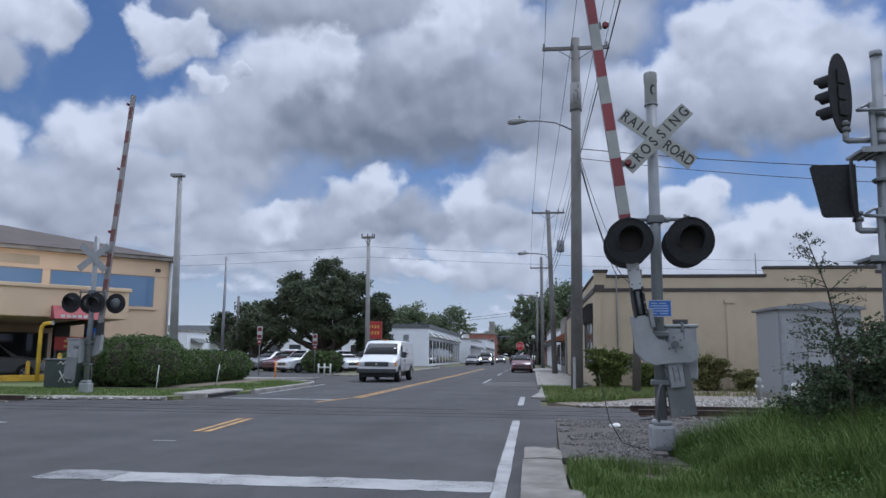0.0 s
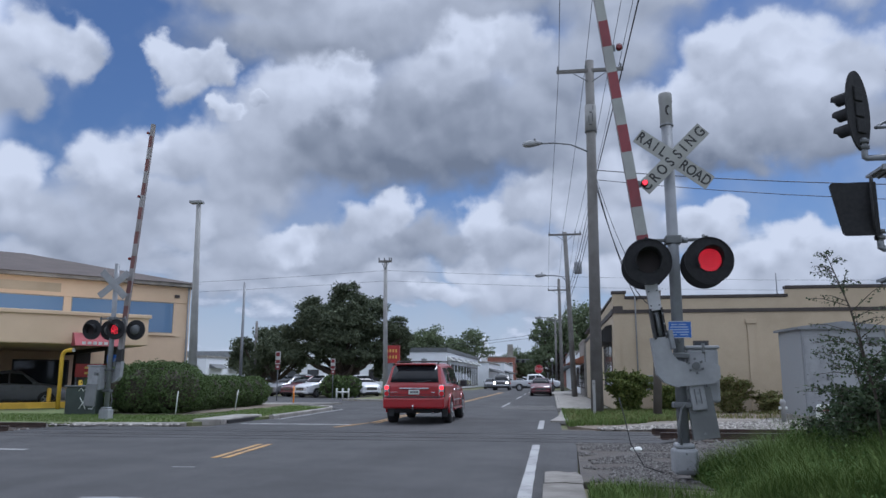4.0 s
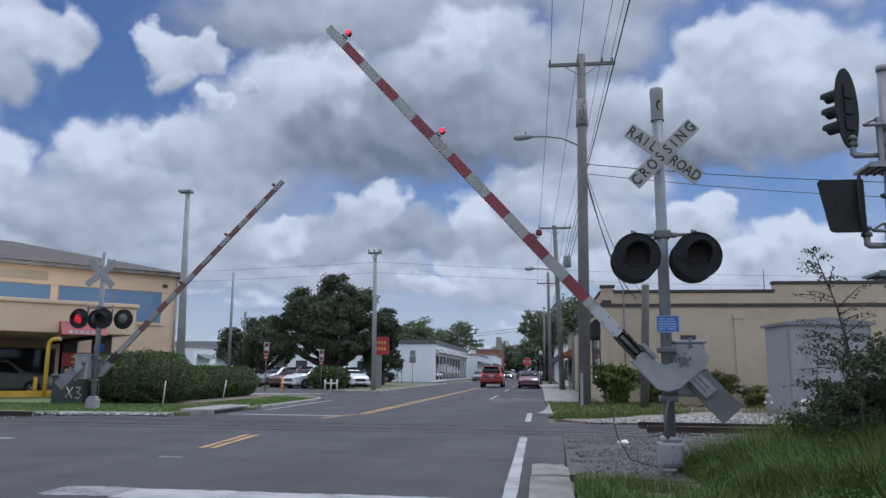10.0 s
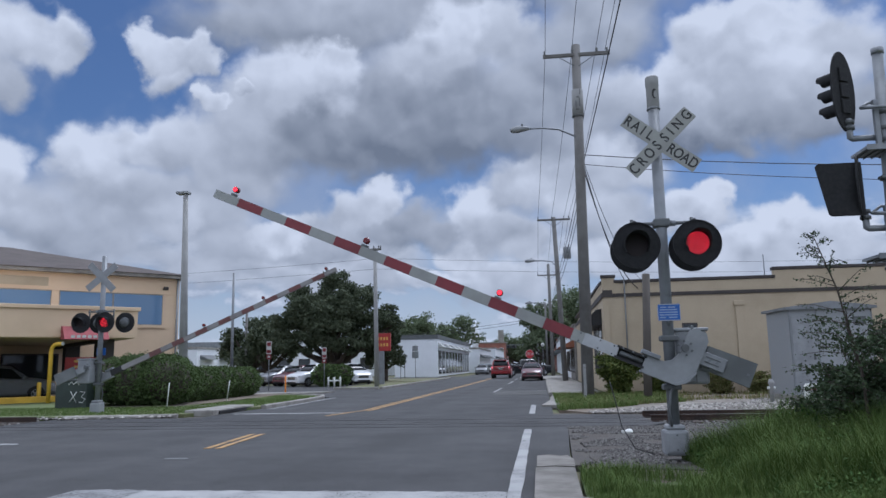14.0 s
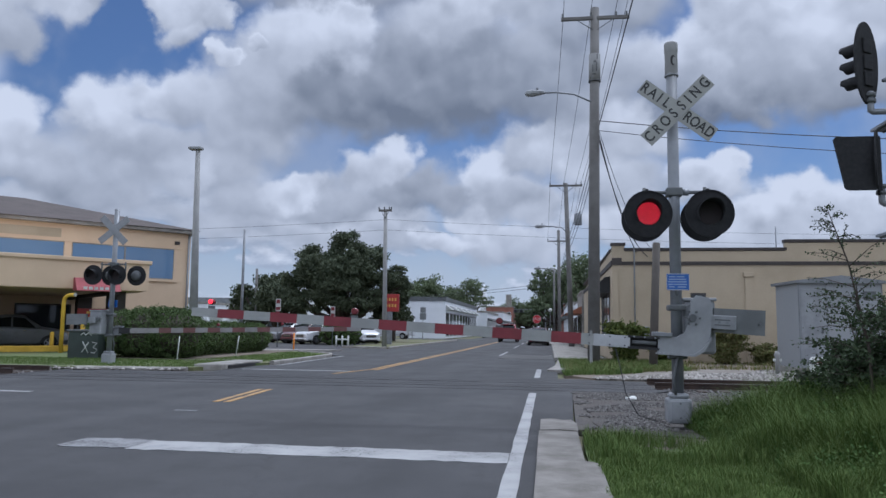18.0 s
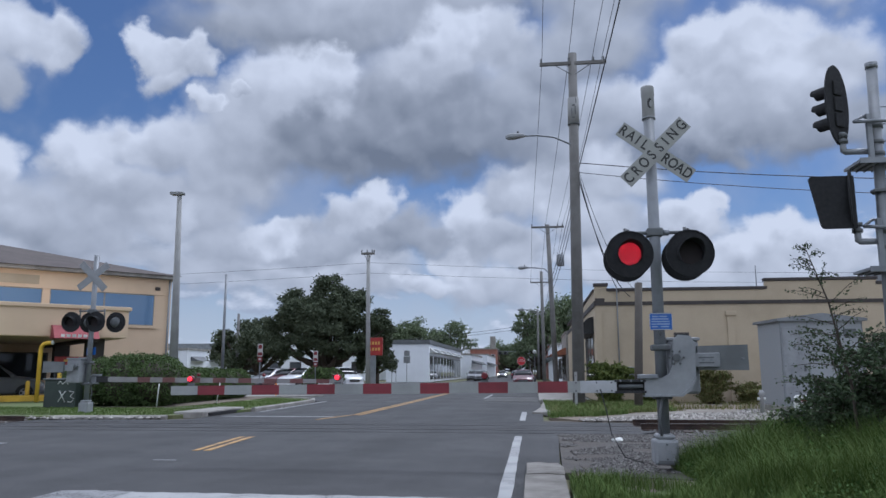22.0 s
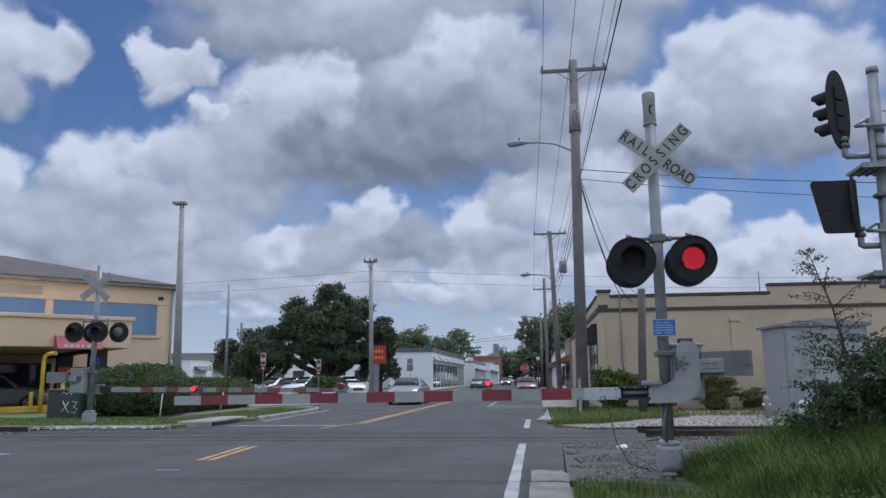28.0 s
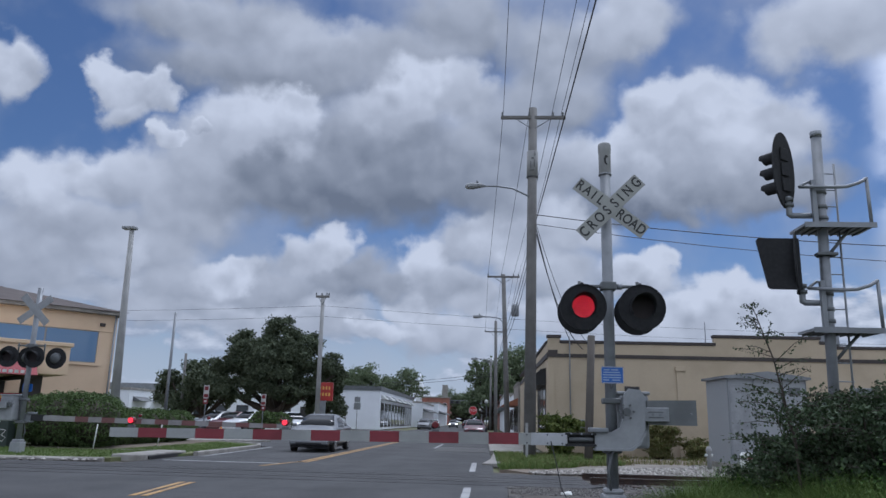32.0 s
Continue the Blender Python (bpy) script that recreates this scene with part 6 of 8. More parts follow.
def pickup(name, label, paint, lit=False):
    c = Car(name, label, [
        (-2.90, 0.62, 1.12, 1.14, 0.90, 0.94, 0.90), (-2.85, 0.58, 1.2, 1.22, 0.93, 0.98, 0.93), (-0.98, 0.55, 1.2, 1.22, 0.95, 1.0, 0.95), (-0.95, 0.52, 1.2, 1.75, 0.95, 1.0, 0.78), (-0.8, 0.52, 1.2, 1.90, 0.95, 1.0, 0.76), (0.55, 0.5, 1.18, 1.93, 0.95, 1.0, 0.76),
        (0.75, 0.5, 1.18, 1.85, 0.95, 1.0, 0.76), (1.42, 0.5, 1.18, 1.28, 0.95, 1.0, 0.86), (2.5, 0.52, 1.12, 1.2, 0.94, 0.97, 0.84), (2.82, 0.55, 1.0, 1.1, 0.92, 0.93, 0.84), (2.9, 0.6, 0.95, 1.02, 0.86, 0.88, 0.8)], paint, "pickup truck", "pickup trucks")
    wheels = c.wheel(-1.85, 0.40, 0.88, 0.27, 6, 0.62) + c.wheel(1.85, 0.40, 0.88, 0.27, 6, 0.62)
    c.glass(-0.78, -0.02, 0.1, 0.9, 0.05, 0.0, "rear_door_window")
    c.glass(0.06, 1.1, 0.1, 0.9, 0.0, 0.45, "front_door_window")
    c.screen("windscreen", 1.40, 1.29, 0.84, 0.78, 1.83, 0.7, 0.03)
    c.bar("bed_floor", -0.84, 0.84, -2.78, -1.0, 1.2, 1.245, BLACK, 0.0, None, "open dark cargo bed")
    c.bar("front_bumper", -0.97, 0.97, 2.74, 3.0, 0.48, 0.72, CHROME, 0.04)
    g = c.bar("grille", -0.58, 0.58, 2.84, 2.95, 0.74, 1.05, CHROME, 0.03, None, "bright grille")
    c.bar("grille_mesh", -0.52, 0.52, 2.945, 2.958, 0.79, 1.0, BLACK, 0.0, g)
    for s in (-1, 1):
        part("headlamp", box(B(), min(s * 0.60, s * 0.90), max(s * 0.60, s * 0.90), 2.78, 2.935, 0.80, 1.04, 0.03), HEADLAMP_LIT if lit else HEADLAMP, c.t, "lit headlamp" if lit else "clear headlamp")
        part("tail_lamp", box(B(), min(s * 0.80, s * 0.97), max(s * 0.80, s * 0.97), -2.92, -2.80, 0.80, 1.15, 0.02), TAIL_RED, c.t, "red tail lamp")
        part("mirror", box(B(), min(s * 1.0, s * 1.24), max(s * 1.0, s * 1.24), 0.95, 1.08, 1.18, 1.4, 0.03), PLASTIC, c.t)
        for y in (-0.6, 0.25):
            part("door_handle", box(B(), min(s * 0.99, s * 1.03), max(s * 0.99, s * 1.03), y, y + 0.16, 1.06, 1.1, 0.01), PLASTIC, c.t)
    c.bar("rear_bumper", -0.95, 0.95, -3.0, -2.84, 0.5, 0.68, CHROME, 0.03)
    c.bar("underbody", -0.8, 0.8, -2.7, 2.6, 0.3, 0.58, BLACK, 0.03)
    return c.t, wheels


def sedan(name, label, paint, category="car", tall=0.0, group="parked cars", lit=False):
    h = tall
    c = Car(name, label, [
        (-2.22, 0.45, 0.80 + h * 0.5, 0.92 + h * 0.5, 0.74, 0.80, 0.7), (-2.12, 0.35, 0.92 + h * 0.5, 1.03 + h * 0.6, 0.80, 0.86, 0.72), (-1.65, 0.30, 0.95 + h * 0.5, 1.08 + h * 1.2, 0.84, 0.88, 0.70), (-0.95, 0.28, 0.94 + h * 0.5, 1.40 + h, 0.85, 0.89, 0.60), (-0.2, 0.28, 0.93 + h * 0.5, 1.46 + h, 0.85, 0.89, 0.60),
        (0.25, 0.28, 0.92 + h * 0.5, 1.42 + h, 0.85, 0.89, 0.60), (1.05, 0.28, 0.91 + h * 0.5, 0.99 + h * 0.5, 0.85, 0.88, 0.72), (1.75, 0.30, 0.82 + h * 0.5, 0.90 + h * 0.5, 0.84, 0.85, 0.68), (2.1, 0.34, 0.70 + h * 0.5, 0.78 + h * 0.5, 0.80, 0.78, 0.6), (2.25, 0.42, 0.58 + h * 0.4, 0.66 + h * 0.5, 0.68, 0.66, 0.5)], paint, category, group)
    r = 0.31 + h * 0.1
    wheels = c.wheel(-1.38, r, 0.77, 0.2, 5, 0.64) + c.wheel(1.36, r, 0.77, 0.2, 5, 0.64)
    c.glass(-1.45, -0.32, 0.1, 0.9, 0.4, 0.0, "rear_door_window")
    c.glass(-0.24, 0.78, 0.1, 0.9, 0.0, 0.5, "front_door_window")
    c.screen("windscreen", 1.02, 1.0 + h * 0.5, 0.72, 0.30, 1.39 + h, 0.55, 0.03)
    c.screen("rear_screen", -1.62, 1.08 + h, 0.64, -1.0, 1.36 + h, 0.55, 0.035)
    g = c.bar("grille", -0.42, 0.42, 2.14, 2.26, 0.46 + h * 0.3, 0.64 + h * 0.4, PLASTIC, 0.03, None, "dark grille")
    c.bar("grille_trim", -0.42, 0.42, 2.25, 2.275, 0.545 + h * 0.3, 0.565 + h * 0.3, CHROME, 0.0, g)
    c.bar("front_bumper", -0.76, 0.76, 2.0, 2.3, 0.28, 0.46, paint, 0.05)
    c.bar("lower_intake", -0.5, 0.5, 2.27, 2.31, 0.30, 0.37, BLACK, 0.01)
    for s in (-1, 1):
        part("headlamp", box(B(), min(s * 0.50, s * 0.78), max(s * 0.50, s * 0.78), 1.98, 2.18, 0.60 + h * 0.4, 0.74 + h * 0.4, 0.03), HEADLAMP_LIT if lit else HEADLAMP, c.t, "clear headlamp")
        part("tail_lamp", box(B(), min(s * 0.58, s * 0.84), max(s * 0.58, s * 0.84), -2.22, -2.05, 0.74 + h * 0.5, 0.90 + h * 0.5, 0.02), TAIL_RED, c.t, "red tail lamp")
        part("mirror", box(B(), min(s * 0.88, s * 1.05), max(s * 0.88, s * 1.05), 0.70, 0.82, 0.94 + h * 0.5, 1.07 + h * 0.5, 0.03), paint, c.t)
        for y in (-0.75, 0.2):
            part("door_handle", box(B(), min(s * 0.87, s * 0.91), max(s * 0.87, s * 0.91), y, y + 0.14, 0.82 + h * 0.4, 0.85 + h * 0.4, 0.01), CHROME, c.t)
    c.bar("rear_bumper", -0.78, 0.78, -2.3, -2.05, 0.32, 0.6, paint, 0.05)
    c.bar("underbody", -0.7, 0.7, -2.0, 2.0, 0.16, 0.32, BLACK, 0.02)
    return c.t, wheels


SUV = red_suv()
VAN = white_van()
WHITE_PICKUP = pickup("pickup_truck", "white crew-cab pickup truck with bright wheels", CAR_WHITE)
BLACK_PICKUP = pickup("pickup_truck", "black crew-cab pickup truck", CAR_BLACK)
DARK_TRUCK = pickup("pickup_truck", "dark pickup truck with glowing headlamps", CAR_BLACK, True)
SILVER_CAR = sedan("sedan", "silver sedan with a dark windscreen waiting at the gate", CAR_SILVER, group="moving cars")
TRANSIT = Car("delivery_van", "plain white delivery van", [(-2.8, 0.5, 1.2, 2.3, 0.94, 0.98, 0.85), (-2.7, 0.45, 1.2, 2.4, 0.95, 1.0, 0.88), (0.9, 0.45, 1.2, 2.4, 0.95, 1.0, 0.88), (1.2, 0.45, 1.2, 2.25, 0.95, 1.0, 0.86), (2.0, 0.45, 1.15, 1.4, 0.94, 0.98, 0.8), (2.7, 0.5, 1.0, 1.1, 0.9, 0.9, 0.75)], CAR_WHITE, "van")
TRANSIT_WHEELS = TRANSIT.wheel(-1.7, 0.35, 0.86, 0.24, 5, 0.6, 0.0, ALLOY) + TRANSIT.wheel(1.8, 0.35, 0.86, 0.24, 5, 0.6, 0.0, ALLOY)
TRANSIT.glass(0.5, 1.7, 0.12, 0.8, 0.0, 0.5, "front_door_window")
TRANSIT.screen("windscreen", 1.98, 1.42, 0.8, 1.22, 2.2, 0.74)
for s in (-1, 1):
    part("headlamp", box(B(), min(s * 0.6, s * 0.88), max(s * 0.6, s * 0.88), 2.5, 2.72, 0.8, 1.0, 0.03), HEADLAMP, TRANSIT.t)
    part("mirror", box(B(), min(s * 1.0, s * 1.2), max(s * 1.0, s * 1.2), 1.5, 1.62, 1.3, 1.6, 0.03), PLASTIC, TRANSIT.t)

# parked cars
p1 = sedan("sedan", "dark maroon sedan parked at the kerb", CAR_MAROON)[0]
p1.matrix_basis = pose(-0.85, 63.5, 0, 0, 0, 180)
p2 = sedan("small_suv", "white compact sport utility car parked in the lot", CAR_WHITE, "car", 0.2)[0]
p2.matrix_basis = pose(-17.1, 54.8, 0, 0, 0, 150)
p3 = sedan("small_suv", "dark red car parked in the lot", CAR_MAROON, "car", 0.12)[0]
p3.matrix_basis = pose(-18.9, 57.0, 0, 0, 0, 150)
p4 = sedan("small_suv", "silver hatchback parked in the lot", CAR_SILVER, "car", 0.15)[0]
p4.matrix_basis = pose(-20.9, 58.6, 0, 0, 0, 150)
p5 = sedan("small_suv", "white off-road car with black trim parked by the hedge", CAR_WHITE, "car", 0.2)[0]
p5.matrix_basis = pose(-14.9, 58.0, 0, 0, 0, 215)
p6 = sedan("minivan", "silver minivan in the drive-through lane", CAR_SILVER, "van", 0.28)[0]
p6.matrix_basis = pose(-26.2, 33.5, 0, 0, 0, -46)
for i, (x, y, rz, m, lab) in enumerate(((-8.6, 108, 180, CAR_SILVER, "silver car parked along the far kerb"), (-8.6, 118, 180, CAR_BLACK, "dark car parked along the far kerb"), (-8.7, 131, 180, CAR_WHITE, "pale car parked along the far kerb"), (-3.2, 140, 0, CAR_BLACK, "dark car driving away in the distance"), (-1.6, 118, 180, CAR_BLACK, "dark car at the far kerb"), (-6.2, 150, 180, CAR_SILVER, "distant oncoming silver car"))):
    q = sedan("sedan", lab, m, lit=(i == 5))[0]
    q.matrix_basis = pose(x, y, 0, 0, 0, rz)


# ---- gravel, grass and weeds ----
STONES = island_material("mixed grey stones", (0.235, 0.228, 0.222), (0.022, 0.02, 0.02))
PALE_STONES = island_material("pale limestone pieces", (0.47, 0.45, 0.42), (0.07, 0.064, 0.058))
BLADES = island_material("grass blades", (0.066, 0.118, 0.028), (0.15, 0.20, 0.06), 0.8)
DRY_BLADES = island_material("dry grass blades", (0.22, 0.19, 0.09), (0.11, 0.15, 0.045), 0.7)
WEED_LEAVES = island_material("weed leaves", (0.04, 0.085, 0.022), (0.10, 0.165, 0.045), 0.8)
SHRUB_LEAVES = island_material("shrub leaves", (0.036, 0.058, 0.031), (0.072, 0.10, 0.05), 0.7)
YELLOW_LEAVES = island_material("yellow-green leaves", (0.06, 0.095, 0.026), (0.17, 0.19, 0.05), 0.7)


def joined(name, verts, faces, mat, label, category):
    me = bpy.data.meshes.new(name)
    me.from_pydata(np.asarray(verts).reshape(-1, 3).tolist(), [], np.asarray(faces).tolist())
    me.materials.append(mat)
    return tagged(new(name, me), label, category, kind="stuff")


def stones(name, n, region, size, mat, label, seed, z0=0.0, heap=None):
    rnd = np.random.RandomState(seed)
    x0, x1, y0, y1 = region
    p = np.stack([rnd.uniform(x0, x1, n), rnd.uniform(y0, y1, n), np.full(n, z0)], 1)
    if heap:
        keep = np.array([heap(x, y) for x, y, _ in p])
        p = p[keep]
        n = len(p)
    oct_v = np.array([[1, 0, 0], [-1, 0, 0], [0, 1, 0], [0, -1, 0], [0, 0, 0.7], [0, 0, -0.7]])
    oct_f = np.array([[0, 2, 4], [2, 1, 4], [1, 3, 4], [3, 0, 4], [2, 0, 5], [1, 2, 5], [3, 1, 5], [0, 3, 5]])
    s = size * rnd.uniform(0.45, 1.5, (n, 1, 1)) * rnd.uniform(0.7, 1.3, (n, 6, 1))
    a = rnd.uniform(0, 6.28, n)
    c, sn = np.cos(a), np.sin(a)
    rot = np.stack([c, -sn, 0 * c, sn, c, 0 * c, 0 * c, 0 * c, 0 * c + 1], 1).reshape(-1, 3, 3)
    v = np.einsum("nij,nkj->nki", rot, oct_v[None] * s) + p[:, None]
    f = (oct_f[None] + 6 * np.arange(n)[:, None, None]).reshape(-1, 3)
    return joined(name, v, f, mat, label, "gravel")


def blades(name, n, region, h, mat, label, seed, z0=0.0, keep=None, width=0.009, lean=0.45):
    rnd = np.random.RandomState(seed)
    x0, x1, y0, y1 = region
    p = np.stack([rnd.uniform(x0, x1, n), rnd.uniform(y0, y1, n), np.full(n, z0)], 1)
    scale = np.ones(n)
    if keep:
        scale = np.array([keep(x, y) for x, y, _ in p])
        p, scale = p[scale > 0], scale[scale > 0]
        n = len(p)
    hh = h * rnd.uniform(0.45, 1.25, n) * scale
    a = rnd.uniform(0, 6.28, n)
    d = np.stack([np.cos(a), np.sin(a), 0 * a], 1)
    side = np.stack([-np.sin(a), np.cos(a), 0 * a], 1) * (width * rnd.uniform(0.6, 1.4, n) * (0.5 + 0.5 * scale))[:, None]
    bend = rnd.uniform(0.1, lean, n)
    mid = p + d * (bend * hh * 0.35)[:, None] + np.array([0, 0, 1.0]) * (hh * 0.6)[:, None]
    tip = p + d * (bend * hh)[:, None] + np.array([0, 0, 1.0]) * hh[:, None]
    v = np.stack([p - side, p + side, mid + side * 0.7, mid - side * 0.7, tip], 1)
    k = 5 * np.arange(n)[:, None]
    f = np.concatenate([k + np.array([[0, 1, 2, 3]])], 0).tolist() + (k + np.array([[3, 2, 4]])).tolist()
    me = bpy.data.meshes.new(name)
    me.from_pydata(v.reshape(-1, 3).tolist(), [], f)
    me.materials.append(mat)
    return tagged(new(name, me), label, "grass", kind="stuff")


def patchy(x, y, s=0.9, o=0.0):
    return noise.noise(Vector((x * s, y * s, o)))


# near right: grey ballast round the mast, worn dirt, then grass and weeds
stones("ballast_stones", 20000, (0.45, 4.4, 9.6, 16.3), 0.0165, STONES, "loose grey and white ballast stones round the signal mast", 1, 0.012, lambda x, y: x > 0.52 + 0.35 * patchy(x, y, 2.5, 9.0) + 0.25 * max(0, 14 - y) * 0.1 and patchy(x, y, 1.3) > -0.2 + (0.6 if y < 10.2 else 0) + 0.35 * max(0.0, 1.3 - x) and y < 16.2)
stones("ballast_stones", 3800, (2.6, 16, 15.9, 21), 0.04, STONES, "grey ballast stones between the rails", 2, -0.02)
stones("ballast_stones", 1500, (-26, -13.9, 16.2, 20.6), 0.045, STONES, "grey ballast stones along the track", 3, -0.02)
stones("limestone_stones", 11000, (1.2, 15, 20.3, 27.5), 0.042, PALE_STONES, "pale limestone gravel beyond the tracks", 4, 0.028, lambda x, y: y < 20.8 + 0.85 * (x - 1.0) + 1.2 * patchy(x, y, 0.5) and y < 27.2 + patchy(x, y, 0.8))
slab("gravel_pad", [(1.3, 20.5), (15, 20.5), (15, 27.2), (4.2, 26.6), (2.2, 22.4)], 0.022, PALE_STONE, "pale gravel ground beyond the tracks", "gravel", 0.06)
slab("mast_pad", [(0.62, 11.0), (0.75, 9.9), (2.3, 9.6), (4.6, 10.2), (4.6, 16.2), (0.78, 16.2), (0.66, 15.2), (0.72, 14.1), (0.6, 13.0), (0.66, 12.0)], 0.006, BALLAST, "gravel and dirt pad round the signal mast", "gravel", 0.05)
stones("limestone_stones", 620, (-17.5, -10.6, 19.65, 21.0), 0.055, PALE_STONES, "broken white rubble along the kerb", 5, 0.04, lambda x, y: abs(y - (20.0 + 0.16 * (x + 14))) < 0.38 + 0.2 * patchy(x, y, 2))
blades("grass_near", 110000, (0.3, 4.4, 5.4, 10.0), 0.085, BLADES, "short green grass beside the kerb strip", 11, 0.0, lambda x, y: 0.75 + 0.7 * patchy(x, y, 2.6, 4.0) if x > 0.40 + 0.12 * patchy(x, y, 2.0) + 0.08 and y < 9.5 + 0.7 * patchy(x, y, 1.5) - (0.9 if 0.9 < x < 2.0 and y > 8.3 else 0) else 0, 0.0032, 0.8)
blades("grass_tuft", 9000, (0.4, 2.3, 7.6, 9.6), 0.17, BLADES, "tufts of longer grass by the gravel", 12, 0.0, lambda x, y: 1.0 if patchy(x, y, 1.8, 3.0) > -0.05 and y < 9.4 - 0.3 * abs(x - 0.9) else 0, 0.0035, 0.8)
slab("bare_earth", [(0.42, 8.2), (2.6, 8.3), (4.4, 9.0), (4.5, 10.6), (0.5, 10.4)], -0.008, DIRT, "bare brown earth between gravel and grass", "earth", 0.05)
slab("lawn_near", [(0.36, -6), (9, -6), (9, 9.3), (2.2, 9.7), (1.3, 8.7), (0.6, 9.4), (0.40, 9.3)], -0.005, TURF, "green grass ground beside the kerb strip", "lawn", 0.05)
blades("tall_grass", 130000, (1.5, 6.4, 5.4, 10.8), 0.66, BLADES, "tall green weeds and grass beside the mast", 13, 0.0, lambda x, y: max(0, min(1.15, 0.34 + 0.5 * (x - 2.0 - 0.05 * (9 - y)) + 0.5 * patchy(x, y, 1.4))) if x > 1.95 + 0.06 * (9 - y) else 0, 0.004, 0.85)
blades("grass_verge", 26000, (0.4, 5.5, 21.6, 31.8), 0.17, BLADES, "green weeds on the verge in front of the building", 14, 0.012, lambda x, y: 1.0 if y > 21.4 + 0.95 * (x - 0.4) + 0.8 * patchy(x, y, 0.8) and x < 4.6 and patchy(x, y, 1.1, 7.0) > -0.22 else 0, 0.008, 0.8)
blades("grass_verge", 8000, (0.5, 5.0, 22.5, 32.0), 0.17, DRY_BLADES, "dry grass among the verge weeds", 17, 0.012, lambda x, y: 1.0 if y > 21.6 + 0.9 * (x - 0.4) else 0, 0.008, 0.8)
blades("grass_verge", 4200, (4.2, 17, 26.4, 32.5), 0.22, DRY_BLADES, "sparse dry grass below the tan building", 15, 0.012, lambda x, y: 0.6 + 0.6 * patchy(x, y, 0.6) if patchy(x, y, 0.5, 2.0) > -0.1 else 0, 0.018, 0.7)
blades("grass_verge", 70000, (-26, -9.6, 20.2, 34.0), 0.06, BLADES, "mown green grass on the far verge", 16, 0.08, lambda x, y: 1.0 if y > 20.4 - 0.02 * (x + 10) and patchy(x, y, 0.4) > -0.45 and not (x > -10.6 and y < 24.6) and x < -9.7 - max(0, y - 32) * 1.0 and not (x < -12.4 and y > 24.8) else 0, 0.007, 0.8)


def leaves_on(points, size, mat, seed, name, label):
    ob = new(name, leaf_mesh(name, points, size, mat, seed))
    return tagged(ob, label, kind="stuff")


def weed_points(n, seed, region, shape):
    """Leaves of tall weeds: points under a height that shape(x, y) gives."""
    rnd = np.random.RandomState(seed)
    x0, x1, y0, y1 = region
    out = []
    while len(out) < n:
        x, y = rnd.uniform(x0, x1), rnd.uniform(y0, y1)
        h = shape(x, y)
        if h > 0.05:
            out.append((x, y, h * rnd.uniform(0.05, 1.0) ** 0.7 + rnd.uniform(-0.03, 0.08)))
    return out


weeds = thing("weeds", "dense leafy green weeds beside the signal mast", "weeds")
o = leaves_on(weed_points(34000, 21, (1.8, 6.0, 5.6, 10.6), lambda x, y: (0.10 + min(0.7, 0.42 * (x - 1.95 - 0.08 * (9 - y)))) * max(0.15, 0.85 + 1.1 * patchy(x, y, 1.7, 5.0) + 0.5 * patchy(x, y, 5.0, 2.0)) if x > 2.0 + 0.08 * (9 - y) + 0.3 * patchy(x, y, 1.3, 8.0) else 0), 0.026, WEED_LEAVES, 21, "foliage", "many small green weed leaves")
o.parent = weeds


def shrub(label, x, y, h, spread, n, seed, mat=None, size=0.036, arch=True, name="shrub"):
    """Long arching stems with rows of small leaves."""
    rnd = random.Random(seed)
    s = thing(name, label, "shrub", pose(x, y, 0), "shrubs")
    bm, pts = B(), []
    for i in range(n):
        a, out, top = rnd.uniform(0, math.tau), spread * rnd.uniform(0.15, 1.0), h * rnd.uniform(0.45, 1.0)
        d = Vector((math.cos(a), math.sin(a), 0))
        stem = [d * out * 0.3, d * out * 0.42 + Vector((0, 0, top * 0.5)), d * out * 0.6 + Vector((0, 0, top * 0.9)), d * out + Vector((0, 0, top * (0.92 if arch else 1.1)))]
        tube(bm, [tuple(p) for p in stem], [0.014, 0.010, 0.007, 0.003], 5)
        for k in range(50):
            f = 0.06 + 0.94 * k / 49
            q = f * 3
            j = min(2, int(q))
            p = stem[j].lerp(stem[j + 1], q - j)
            for _ in range(4):
                pts.append(tuple(p + Vector((rnd.gauss(0, 0.05), rnd.gauss(0, 0.05), rnd.gauss(0, 0.04)))))
            if k % 4 == 2:
                side = Vector((rnd.gauss(0, 1), rnd.gauss(0, 1), rnd.uniform(-0.2, 0.5))).normalized()
                ln = rnd.uniform(0.12, 0.38)
                tube(bm, [tuple(p), tuple(p + side * ln)], [0.005, 0.002], 4)
                pts += [tuple(p + side * ln * g + Vector((rnd.gauss(0, 0.025), rnd.gauss(0, 0.025), rnd.gauss(0, 0.025)))) for g in [m / 14 for m in range(15)]]
    part("stem", bm, BARK, s, "thin dark arching stems")
    ob = leaves_on(pts, size, mat or SHRUB_LEAVES, seed, "foliage", "small dark green leaves")
    ob.parent = s
    return s


for i, (x, y, h, spread, stems) in enumerate(((3.75, 9.5, 1.35, 0.95, 46), (4.4, 8.9, 1.7, 1.2, 95), (5.0, 9.5, 1.95, 1.3, 100), (5.5, 8.5, 2.0, 1.4, 110), (6.4, 9.1, 2.3, 1.5, 100), (7.0, 10.2, 2.5, 1.5, 80))):
    shrub("dark leafy shrub with long arching twigs", x, y, h, spread, stems, 31 + i)
shrub("sparse shrub with long arching twigs", 4.0, 9.1, 2.1, 1.7, 16, 45, size=0.026)
shrub("sparse shrub with long arching twigs", 4.9, 8.7, 2.5, 1.8, 18, 46, size=0.026)
